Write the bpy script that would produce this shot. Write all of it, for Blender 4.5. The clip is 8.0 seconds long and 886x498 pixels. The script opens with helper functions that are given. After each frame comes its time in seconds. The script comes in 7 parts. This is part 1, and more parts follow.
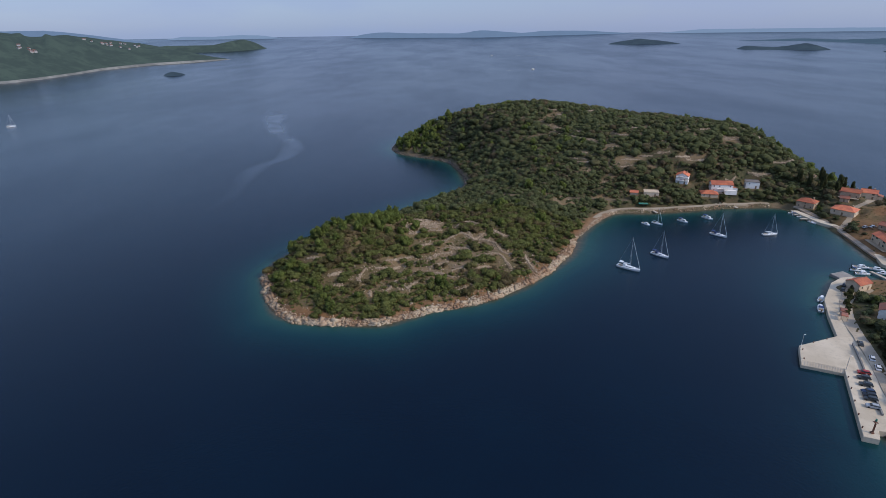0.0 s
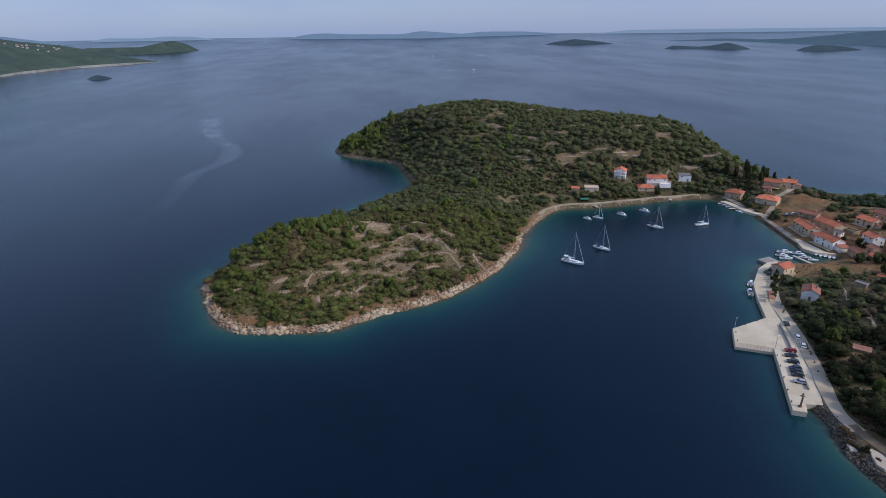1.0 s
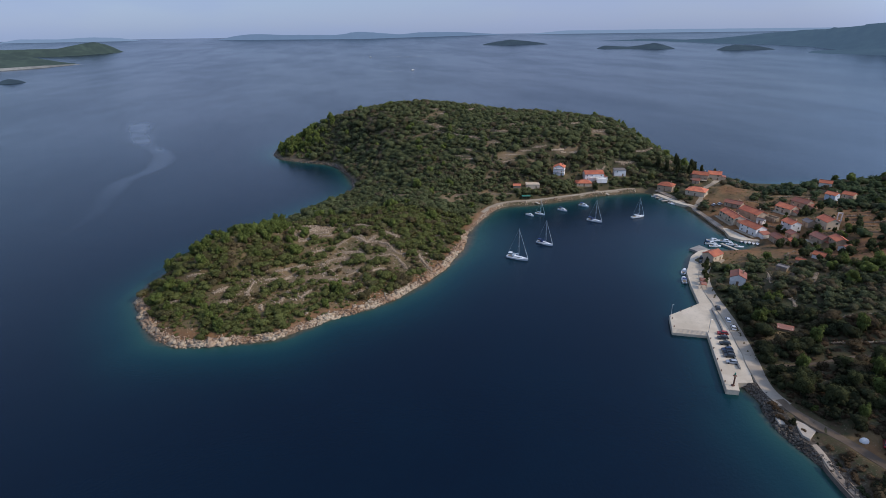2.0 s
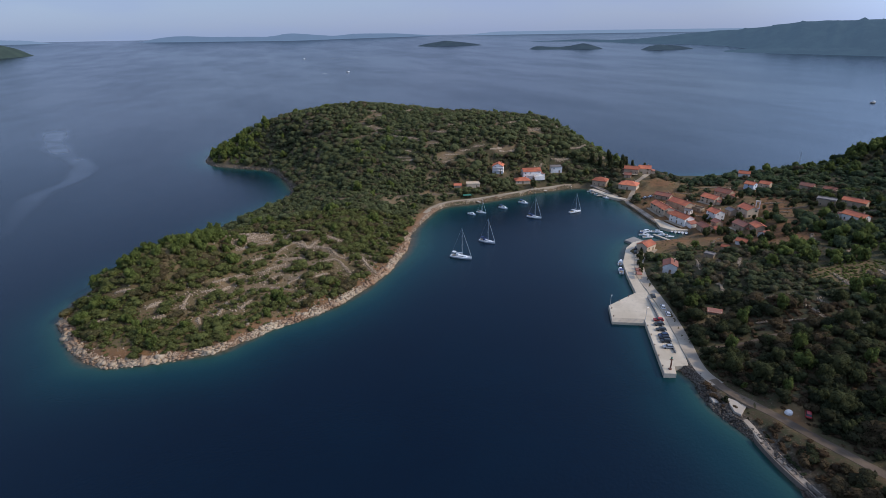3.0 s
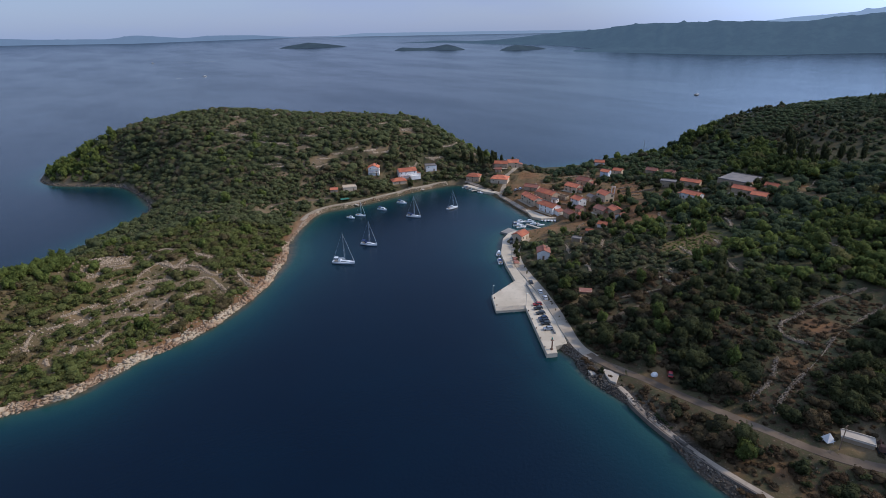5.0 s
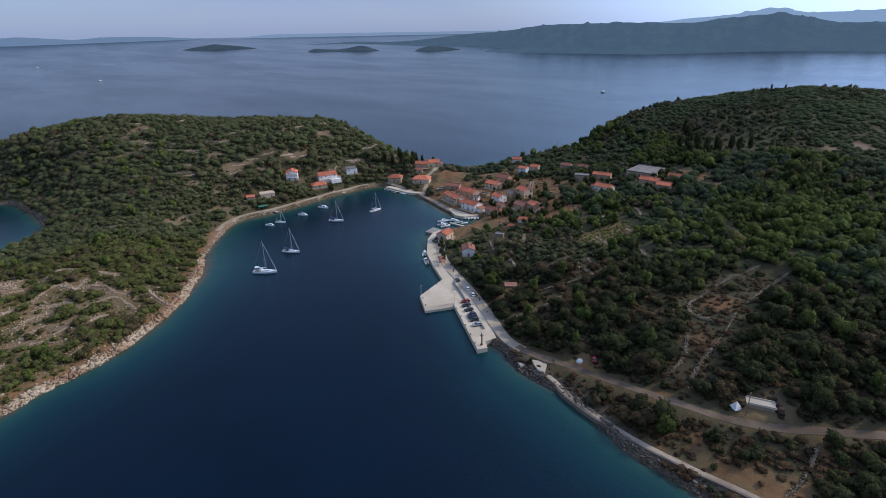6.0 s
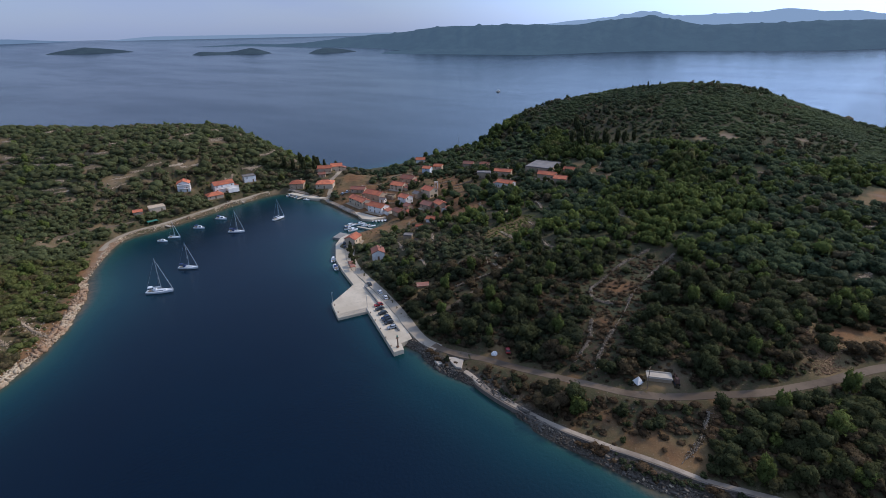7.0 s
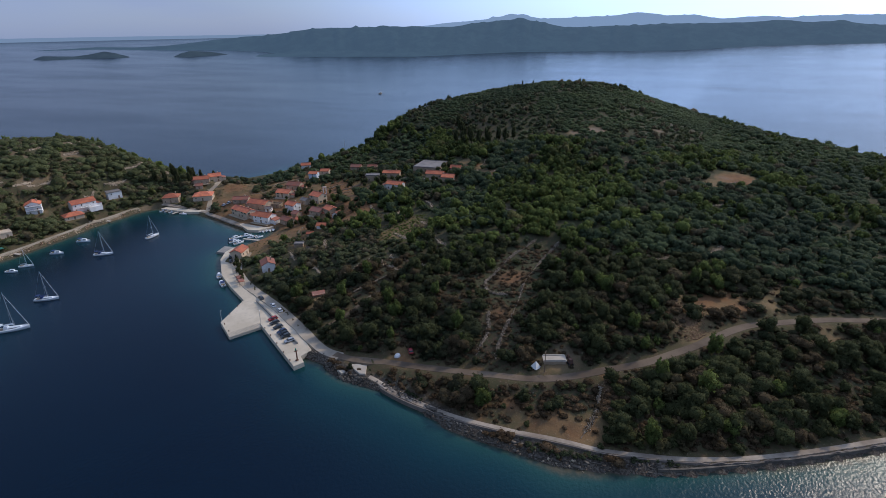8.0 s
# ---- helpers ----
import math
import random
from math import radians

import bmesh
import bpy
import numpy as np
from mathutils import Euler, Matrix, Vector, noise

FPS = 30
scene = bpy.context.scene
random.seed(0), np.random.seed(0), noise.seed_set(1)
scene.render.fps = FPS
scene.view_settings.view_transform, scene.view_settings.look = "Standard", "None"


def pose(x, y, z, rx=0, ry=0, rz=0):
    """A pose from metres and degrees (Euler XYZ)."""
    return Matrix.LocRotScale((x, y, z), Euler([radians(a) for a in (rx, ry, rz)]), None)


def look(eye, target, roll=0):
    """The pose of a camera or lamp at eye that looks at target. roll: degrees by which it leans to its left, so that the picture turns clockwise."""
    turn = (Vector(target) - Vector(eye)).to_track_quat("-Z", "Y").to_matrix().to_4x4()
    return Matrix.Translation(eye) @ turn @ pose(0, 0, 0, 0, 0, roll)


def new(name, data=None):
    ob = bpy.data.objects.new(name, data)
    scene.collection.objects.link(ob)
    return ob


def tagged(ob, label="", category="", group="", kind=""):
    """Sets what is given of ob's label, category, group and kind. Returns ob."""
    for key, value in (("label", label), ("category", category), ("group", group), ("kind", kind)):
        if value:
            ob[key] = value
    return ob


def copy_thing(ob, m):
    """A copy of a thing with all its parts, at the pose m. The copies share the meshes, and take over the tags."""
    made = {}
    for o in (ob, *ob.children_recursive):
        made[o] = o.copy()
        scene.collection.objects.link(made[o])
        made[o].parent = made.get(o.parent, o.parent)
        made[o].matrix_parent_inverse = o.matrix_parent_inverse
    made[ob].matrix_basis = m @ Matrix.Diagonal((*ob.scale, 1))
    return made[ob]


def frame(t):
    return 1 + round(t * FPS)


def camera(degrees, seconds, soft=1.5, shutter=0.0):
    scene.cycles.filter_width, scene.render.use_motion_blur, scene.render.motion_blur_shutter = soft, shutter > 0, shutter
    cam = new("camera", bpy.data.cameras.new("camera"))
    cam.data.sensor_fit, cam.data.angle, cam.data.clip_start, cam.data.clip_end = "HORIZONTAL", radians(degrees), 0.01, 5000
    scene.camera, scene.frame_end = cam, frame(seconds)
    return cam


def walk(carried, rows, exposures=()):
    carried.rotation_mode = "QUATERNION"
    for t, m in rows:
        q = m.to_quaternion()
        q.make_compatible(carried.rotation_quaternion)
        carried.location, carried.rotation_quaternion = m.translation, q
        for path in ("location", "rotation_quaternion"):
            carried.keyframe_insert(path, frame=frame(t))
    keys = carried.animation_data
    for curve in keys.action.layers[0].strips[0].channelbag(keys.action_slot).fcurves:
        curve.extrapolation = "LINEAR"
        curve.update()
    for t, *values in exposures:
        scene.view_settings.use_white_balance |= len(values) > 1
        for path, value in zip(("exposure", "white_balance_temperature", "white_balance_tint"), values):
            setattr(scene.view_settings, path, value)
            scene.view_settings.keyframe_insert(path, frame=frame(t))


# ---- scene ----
# ---------------------------------------------------------------- camera
cam = camera(78.93, 8.0, 0.7)


def aim(x, y, z, yaw, pitch, roll):
    """The pose of a camera with its yaw to the left of +y, its pitch and its roll, in degrees."""
    a, p = radians(yaw), radians(pitch)
    eye = Vector((x, y, z))
    return look(eye, eye + 100 * Vector((-math.sin(a) * math.cos(p), math.cos(a) * math.cos(p), math.sin(p))), roll)


ROWS = [
    (0.0, aim(-0.02, -0.08, 119.90, 0.00, -21.99, -0.75)),
    (0.5, aim(0.18, 0.06, 119.79, -2.98, -21.96, -0.79)),
    (1.0, aim(0.38, 0.21, 119.69, -5.89, -21.98, -0.83)),
    (2.5, aim(1.00, 0.69, 119.39, -15.22, -21.99, -0.89)),
    (3.0, aim(1.21, 0.86, 119.29, -18.42, -21.98, -1.00)),
    (3.5, aim(1.43, 1.03, 119.19, -21.55, -22.02, -1.06)),
    (4.0, aim(1.65, 1.21, 119.10, -24.61, -22.03, -1.07)),
    (4.5, aim(1.87, 1.40, 119.00, -28.02, -22.03, -1.05)),
    (6.0, aim(2.56, 1.98, 118.73, -40.25, -22.10, -1.10)),
    (6.5, aim(2.79, 2.18, 118.65, -45.13, -22.11, -1.12)),
    (7.0, aim(3.03, 2.39, 118.56, -50.60, -22.13, -1.12)),
    (7.5, aim(3.28, 2.60, 118.48, -56.55, -22.12, -1.07)),
    (8.0, aim(3.52, 2.82, 118.39, -62.68, -22.16, -1.07)),
]
walk(cam, ROWS, [(0.0, -0.06, 6250, 9), (3.0, -0.06, 6220, 9), (6.5, -0.04, 6140, 9), (7.3, -0.06, 6130, 9), (8.0, -0.21, 6130, 9)])

# ---------------------------------------------------------------- sky and sun
SUN_BEARING, SUN_HEIGHT = 117.0, 35.0
world = bpy.data.worlds.new("sky")
scene.world = world
world.use_nodes = True
wn, wl = world.node_tree.nodes, world.node_tree.links
wn.clear()
sky = wn.new("ShaderNodeTexSky")
sky.sky_type = "NISHITA"
sky.sun_disc = False
sky.sun_elevation, sky.sun_rotation = radians(SUN_HEIGHT), radians(SUN_BEARING)
sky.air_density, sky.dust_density, sky.ozone_density = 1.0, 1.0, 3.0
wco = wn.new("ShaderNodeTexCoord")
wmap = wn.new("ShaderNodeMapping")
wmap.inputs["Scale"].default_value = (1.2, 1.2, 5.0)
wnoise = wn.new("ShaderNodeTexNoise")
wnoise.inputs["Scale"].default_value = 1.7
wnoise.inputs["Detail"].default_value = 5.0
wramp = wn.new("ShaderNodeMapRange")
wramp.inputs["From Min"].default_value, wramp.inputs["From Max"].default_value = 0.42, 0.72
wramp.inputs["To Min"].default_value, wramp.inputs["To Max"].default_value = 0.72, 0.95
wmix = wn.new("ShaderNodeMix")
wmix.data_type = "RGBA"
wmix.inputs[7].default_value = (3.1, 3.75, 5.5, 1)
wbg = wn.new("ShaderNodeBackground")
wbg.inputs["Strength"].default_value = 0.146
wout = wn.new("ShaderNodeOutputWorld")
wl.new(wco.outputs["Generated"], wmap.inputs["Vector"])
wl.new(wmap.outputs["Vector"], wnoise.inputs["Vector"])
wpink = wn.new("ShaderNodeTexNoise")
wpink.inputs["Scale"].default_value = 0.9
wpink.inputs["Detail"].default_value = 3.0
wl.new(wmap.outputs["Vector"], wpink.inputs["Vector"])
wtone = wn.new("ShaderNodeMix")
wtone.data_type = "RGBA"
wtone.inputs[6].default_value = (1.80, 2.72, 4.56, 1)
wtone.inputs[7].default_value = (2.45, 2.72, 4.45, 1)
wl.new(wpink.outputs["Fac"], wtone.inputs[0])
# thin cloud is brighter towards the sun
wdot = wn.new("ShaderNodeVectorMath")
wdot.operation = "DOT_PRODUCT"
wdot.inputs[1].default_value = (math.sin(radians(SUN_BEARING)) * math.cos(radians(SUN_HEIGHT)), math.cos(radians(SUN_BEARING)) * math.cos(radians(SUN_HEIGHT)), math.sin(radians(SUN_HEIGHT)))
wl.new(wco.outputs["Generated"], wdot.inputs[0])
wglow = wn.new("ShaderNodeMapRange")
wglow.interpolation_type = "SMOOTHSTEP"
wglow.inputs["From Min"].default_value, wglow.inputs["From Max"].default_value = 0.22, 1.0
wl.new(wdot.outputs["Value"], wglow.inputs["Value"])
wlit = wn.new("ShaderNodeMix")
wlit.data_type = "RGBA"
wlit.inputs[7].default_value = (8.6, 12.5, 21.2, 1)
wl.new(wglow.outputs["Result"], wlit.inputs[0])
wl.new(wtone.outputs[2], wlit.inputs[6])
# the veil of cloud is whiter and brighter overhead than near the horizon
wtop = wn.new("ShaderNodeMix")
wtop.data_type = "RGBA"
wtop.inputs[7].default_value = (5.9, 6.9, 9.6, 1)
wrise = wn.new("ShaderNodeMapRange")
wrise.interpolation_type = "SMOOTHSTEP"
wrise.inputs["From Min"].default_value, wrise.inputs["From Max"].default_value = 0.40, 1.0
wl.new(wrise.outputs["Result"], wtop.inputs[0])
wl.new(wlit.outputs[2], wtop.inputs[6])
wl.new(wtop.outputs[2], wmix.inputs[7])
wl.new(wnoise.outputs["Fac"], wramp.inputs["Value"])
wsep = wn.new("ShaderNodeSeparateXYZ")
whigh = wn.new("ShaderNodeMapRange")
whigh.interpolation_type = "SMOOTHSTEP"
whigh.inputs["From Min"].default_value, whigh.inputs["From Max"].default_value = 0.04, 0.48
whigh.inputs["To Min"].default_value, whigh.inputs["To Max"].default_value = 1.0, 0.42
wveil = wn.new("ShaderNodeMath")
wveil.operation = "MULTIPLY"
wl.new(wco.outputs["Generated"], wsep.inputs["Vector"])
wl.new(wsep.outputs["Z"], whigh.inputs["Value"])
wl.new(wsep.outputs["Z"], wrise.inputs["Value"])
wl.new(whigh.outputs["Result"], wveil.inputs[0])
wl.new(wramp.outputs["Result"], wveil.inputs[1])
wl.new(wveil.outputs[0], wmix.inputs[0])
wl.new(sky.outputs["Color"], wmix.inputs[6])
wl.new(wmix.outputs[2], wbg.inputs["Color"])
wl.new(wbg.outputs["Background"], wout.inputs["Surface"])

sun = new("sun", bpy.data.lights.new("sun", "SUN"))
sun.data.energy, sun.data.angle, sun.data.color = 2.3, radians(6.0), (1.0, 0.87, 0.70)
sb, sh = radians(SUN_BEARING), radians(SUN_HEIGHT)
sun.matrix_world = look((0, 0, 300), Vector((0, 0, 300)) - Vector((math.sin(sb) * math.cos(sh), math.cos(sb) * math.cos(sh), math.sin(sh))))


# ---------------------------------------------------------------- materials
def material(name, rough=0.8, metal=0.0, spec=0.3):
    m = bpy.data.materials.new(name)
    m.use_nodes = True
    b = m.node_tree.nodes["Principled BSDF"]
    b.inputs["Roughness"].default_value, b.inputs["Metallic"].default_value = rough, metal
    b.inputs["Specular IOR Level"].default_value = spec
    return m, m.node_tree.nodes, m.node_tree.links, b


def node(nodes, kind, **values):
    n = nodes.new(kind)
    for key, value in values.items():
        n.inputs[key.replace("_", " ")].default_value = value
    return n


def mixed(nodes, links, fac, a, b, blend="MIX"):
    """A colour mix; fac, a and b are numbers, colours or sockets."""
    m = nodes.new("ShaderNodeMix")
    m.data_type, m.blend_type = "RGBA", blend
    for i, v in ((0, fac), (6, a), (7, b)):
        if isinstance(v, bpy.types.NodeSocket):
            links.new(v, m.inputs[i])
        else:
            m.inputs[i].default_value = v if i == 0 else (*v, 1)
    return m.outputs[2]


def spread(nodes, links, value, lo, hi, to_lo=0.0, to_hi=1.0):
    r = nodes.new("ShaderNodeMapRange")
    r.interpolation_type = "SMOOTHSTEP"
    links.new(value, r.inputs["Value"])
    for key, v in (("From Min", lo), ("From Max", hi), ("To Min", to_lo), ("To Max", to_hi)):
        r.inputs[key].default_value = v
    return r.outputs["Result"]


def noise_of(nodes, links, scale, detail=4.0, rough=0.6, stretch=(1, 1, 1), world_space=True):
    co = nodes.new("ShaderNodeNewGeometry").outputs["Position"] if world_space else nodes.new("ShaderNodeTexCoord").outputs["Object"]
    mp = node(nodes, "ShaderNodeMapping", Scale=stretch)
    links.new(co, mp.inputs["Vector"])
    n = node(nodes, "ShaderNodeTexNoise", Scale=scale, Detail=detail, Roughness=rough)
    links.new(mp.outputs["Vector"], n.inputs["Vector"])
    return n.outputs["Fac"]


def bump(nodes, links, bsdf, height, strength, distance):
    b = node(nodes, "ShaderNodeBump", Strength=strength, Distance=distance)
    links.new(height, b.inputs["Height"])
    links.new(b.outputs["Normal"], bsdf.inputs["Normal"])


def weathered(name, base, other, rough=0.8, fine=2.0, coarse=0.15, amount=0.8, relief=0.05, metal=0.0, spec=0.3, per_object=0.0):
    """A surface of two tones, mottled at two scales, with fine relief."""
    m, n, l, b = material(name, rough, metal, spec)
    small, large = noise_of(n, l, fine), noise_of(n, l, coarse, 3.0)
    c = mixed(n, l, spread(n, l, large, 0.35, 0.65), base, other)
    dark = tuple(v * 0.55 for v in base)
    c = mixed(n, l, spread(n, l, small, 0.5, 0.75, 0.0, amount * 0.6), c, dark)
    if per_object:
        info = n.new("ShaderNodeObjectInfo")
        h = node(n, "ShaderNodeHueSaturation")
        l.new(spread(n, l, info.outputs["Random"], 0, 1, 1 - per_object, 1 + per_object), h.inputs["Value"])
        l.new(c, h.inputs["Color"])
        c = h.outputs["Color"]
    l.new(c, b.inputs["Base Color"])
    if relief:
        bump(n, l, b, small, 0.6, relief)
    return m


def foliage(name, dark, light, dry, dryness=0.1, grain=0.32):
    """Leaves: a tint of its own for each plant and for each spray of leaves in it, with small gaps between the leaves."""
    m, n, l, b = material(name, 0.8, 0.0, 0.06)
    tint = n.new("ShaderNodeAttribute")
    tint.attribute_name = "tint"
    sep = n.new("ShaderNodeSeparateColor")
    l.new(tint.outputs["Color"], sep.inputs["Color"])
    geo = n.new("ShaderNodeNewGeometry")
    c = mixed(n, l, sep.outputs["Red"], dark, light)
    c = mixed(n, l, spread(n, l, sep.outputs["Green"], 1 - dryness * 1.6, 1 - dryness * 0.4), c, dry)
    h = node(n, "ShaderNodeHueSaturation")
    l.new(spread(n, l, geo.outputs["Random Per Island"], 0, 1, 1 - grain, 1 + grain), h.inputs["Value"])
    leaves, sprays = noise_of(n, l, 1.1, 2.0, 0.6), noise_of(n, l, 3.2, 2.0, 0.7)
    # dark mottling painted for the shade between leaf clusters
    c = mixed(n, l, spread(n, l, leaves, 0.36, 0.64, 0.25, 0.0), c, tuple(v * 0.7 for v in dark))
    c = mixed(n, l, spread(n, l, sprays, 0.48, 0.70, 0.0, 0.4), c, light)
    bump(n, l, b, sprays, 0.4, 0.20)
    # leaves stand at all angles; normals bent up here lift the crowns' shaded sides
    reach = n.new("ShaderNodeVectorMath")
    reach.operation = "MULTIPLY_ADD"
    reach.inputs[1].default_value, reach.inputs[2].default_value = (0.4, 0.4, 0.4), (0.0, 0.0, 0.6)
    l.new(geo.outputs["Normal"], reach.inputs[0])
    unit = n.new("ShaderNodeVectorMath")
    unit.operation = "NORMALIZE"
    l.new(reach.outputs["Vector"], unit.inputs[0])
    l.new(unit.outputs["Vector"], n["Bump"].inputs["Normal"])
    l.new(c, h.inputs["Color"])
    l.new(h.outputs["Color"], b.inputs["Base Color"])
    tr = node(n, "ShaderNodeBsdfTranslucent")
    l.new(h.outputs["Color"], tr.inputs["Color"])
    mx = node(n, "ShaderNodeMixShader", Fac=0.36)
    l.new(b.outputs["BSDF"], mx.inputs[1])
    l.new(tr.outputs["BSDF"], mx.inputs[2])
    gap = node(n, "ShaderNodeMixShader")
    l.new(spread(n, l, noise_of(n, l, 2.4, 2.0, 0.6), 0.40, 0.47, 0.85, 0.0), gap.inputs[0])
    l.new(mx.outputs["Shader"], gap.inputs[1])
    l.new(node(n, "ShaderNodeBsdfTransparent").outputs["BSDF"], gap.inputs[2])
    l.new(gap.outputs["Shader"], n["Material Output"].inputs["Surface"])
    return m


# hill maquis is cooler than the near one: distance haze put into its colour
HAZYSHRUB = foliage("maquis leaves", (0.064, 0.073, 0.039), (0.138, 0.148, 0.064), (0.16, 0.115, 0.07), 0.20, 0.28)
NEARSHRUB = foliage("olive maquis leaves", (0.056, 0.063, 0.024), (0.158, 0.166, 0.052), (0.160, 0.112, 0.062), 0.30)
OAK = foliage("dark holm oak leaves", (0.036, 0.041, 0.021), (0.086, 0.091, 0.034), (0.115, 0.078, 0.044), 0.24, 0.22)
# this scrub's tones are raised and blued for the haze over the hill
HILLSCRUB = foliage("dense dark hill scrub", (0.044, 0.061, 0.038), (0.096, 0.120, 0.051), (0.11, 0.085, 0.05), 0.10, 0.16)
HEATH = foliage("green heath", (0.066, 0.084, 0.045), (0.115, 0.140, 0.060), (0.12, 0.10, 0.055), 0.10, 0.10)
DRYBRUSH = foliage("dry brown brush", (0.052, 0.040, 0.026), (0.086, 0.066, 0.038), (0.12, 0.076, 0.042), 0.5)
PINE = foliage("pine needles", (0.052, 0.068, 0.022), (0.145, 0.172, 0.044), (0.14, 0.125, 0.05), 0.05)
BARK = weathered("bark", (0.11, 0.08, 0.06), (0.17, 0.14, 0.11), 0.9, 6.0, 0.6)
LIMESTONE = weathered("limestone", (0.47, 0.365, 0.25), (0.30, 0.18, 0.105), 0.9, 1.1, 0.09, 1.3, 0.10)
WALLSTONE = weathered("dry wall stone", (0.42, 0.315, 0.215), (0.30, 0.22, 0.145), 0.9, 1.6, 0.1, 0.9, 0.05)
TIPSTONE = weathered("tan quarry stone", (0.31, 0.19, 0.10), (0.22, 0.13, 0.075), 0.95, 1.6, 0.2, 0.9, 0.06)
FIELDSTONE = weathered("grey field stone", (0.36, 0.28, 0.20), (0.23, 0.175, 0.125), 0.95, 1.6, 0.2, 0.9, 0.04)
DARKWALL = weathered("old grey path wall", (0.17, 0.135, 0.11), (0.24, 0.19, 0.15), 0.9, 1.8, 0.2, 0.9, 0.05)
DARKROCK = weathered("wet shore rock", (0.10, 0.080, 0.062), (0.17, 0.14, 0.11), 0.8, 1.3, 0.2, 0.9, 0.08)
CONCRETE = weathered("quay concrete", (0.66, 0.55, 0.415), (0.54, 0.44, 0.32), 0.85, 0.8, 0.08, 0.6, 0.01)
GREYSLAB = weathered("grey weathered planking", (0.36, 0.32, 0.28), (0.28, 0.25, 0.22), 0.85, 1.6, 0.3, 0.7, 0.02)
PAVED = weathered("dusty concrete road", (0.52, 0.425, 0.32), (0.40, 0.32, 0.24), 0.9, 0.7, 0.1, 0.7, 0.01)
KERB = weathered("pale kerb stone", (0.58, 0.49, 0.39), (0.46, 0.38, 0.30), 0.85, 0.8, 0.1, 0.5, 0.01)
# darker mottling also takes in the shade that lies on the road
GRAVEL = weathered("pale gravel track", (0.20, 0.142, 0.096), (0.115, 0.080, 0.054), 0.95, 0.9, 0.07, 0.8, 0.03)
TARMAC = weathered("worn tarmac", (0.20, 0.19, 0.18), (0.28, 0.26, 0.24), 0.9, 1.0, 0.1, 0.5, 0.01)
PALEWAY = weathered("worn pale path paving", (0.44, 0.35, 0.265), (0.27, 0.205, 0.15), 0.9, 0.9, 0.12, 0.9, 0.02)
TANWAY = weathered("tan road surface", (0.40, 0.32, 0.23), (0.33, 0.25, 0.17), 0.9, 0.9, 0.1, 0.6, 0.02)
TILE = weathered("terracotta tiles", (0.58, 0.178, 0.086), (0.43, 0.125, 0.072), 0.8, 1.4, 0.25, 1.0, 0.05, per_object=0.28)
OLDTILE = weathered("weathered brown tiles", (0.37, 0.130, 0.080), (0.28, 0.130, 0.095), 0.85, 1.4, 0.25, 0.9, 0.05, per_object=0.15)
WHITE = weathered("white plaster", (0.86, 0.81, 0.76), (0.75, 0.70, 0.65), 0.85, 0.9, 0.2, 0.35, 0.01)
CREAM = weathered("cream plaster", (0.66, 0.51, 0.36), (0.56, 0.43, 0.31), 0.85, 0.9, 0.2, 0.4, 0.01)
PALEBLUE = weathered("pale blue plaster", (0.68, 0.72, 0.78), (0.60, 0.65, 0.71), 0.85, 0.9, 0.2, 0.3, 0.01)
STONEWALL = weathered("rubble stone wall", (0.50, 0.365, 0.25), (0.38, 0.28, 0.195), 0.9, 2.2, 0.3, 0.9, 0.06)
GREYROOF = weathered("grey sheet roof", (0.19, 0.165, 0.15), (0.26, 0.22, 0.19), 0.7, 0.8, 0.2, 0.5, 0.02)
WOOD = weathered("weathered wood", (0.22, 0.14, 0.09), (0.30, 0.21, 0.14), 0.8, 3.0, 0.5, 0.7, 0.02)
SHUTTER = weathered("green shutter paint", (0.05, 0.10, 0.07), (0.07, 0.12, 0.09), 0.6, 3.0, 0.5, 0.4, 0.01)
GELCOAT = weathered("white gelcoat", (0.80, 0.80, 0.79), (0.74, 0.74, 0.74), 0.25, 0.7, 0.2, 0.1, 0.0, spec=0.5)
NAVY = weathered("navy canvas", (0.03, 0.05, 0.13), (0.04, 0.06, 0.15), 0.7, 2.0, 0.5, 0.4, 0.01)
TEAK = weathered("teak deck", (0.36, 0.27, 0.18), (0.30, 0.23, 0.16), 0.7, 3.0, 0.5, 0.5, 0.0)
METAL = weathered("aluminium spar", (0.62, 0.63, 0.65), (0.55, 0.56, 0.58), 0.35, 2.0, 0.5, 0.2, 0.0, metal=0.7)
RUST = weathered("rusty iron", (0.18, 0.08, 0.05), (0.10, 0.06, 0.05), 0.8, 4.0, 0.5, 0.8, 0.01)
RUBBER = weathered("black rubber", (0.02, 0.02, 0.02), (0.03, 0.03, 0.03), 0.8, 4.0, 0.5, 0.4, 0.0)
REDPAINT = weathered("red paint", (0.42, 0.03, 0.03), (0.36, 0.04, 0.04), 0.35, 2.0, 0.5, 0.2, 0.0, spec=0.5)
# far village: haze is put into the dulled wall and tile colours
FARWALL = weathered("hazed pale walls", (0.36, 0.34, 0.33), (0.30, 0.29, 0.28), 0.9, 0.5, 0.1, 0.3, 0.0)
FARROOF = weathered("hazed red tiles", (0.21, 0.11, 0.09), (0.17, 0.10, 0.085), 0.9, 0.5, 0.1, 0.3, 0.0)
GREENTARP = weathered("green awning", (0.05, 0.22, 0.15), (0.06, 0.18, 0.13), 0.7, 2.0, 0.5, 0.4, 0.01)
CARPAINTS = [weathered(f"{n} car paint", c, tuple(v * 0.9 for v in c), 0.3, 2.0, 0.5, 0.1, 0.0, spec=0.5) for n, c in
             (("dark grey", (0.05, 0.055, 0.06)), ("black", (0.02, 0.02, 0.025)), ("white", (0.75, 0.75, 0.75)), ("silver", (0.42, 0.43, 0.45)), ("dark blue", (0.03, 0.05, 0.11)))]
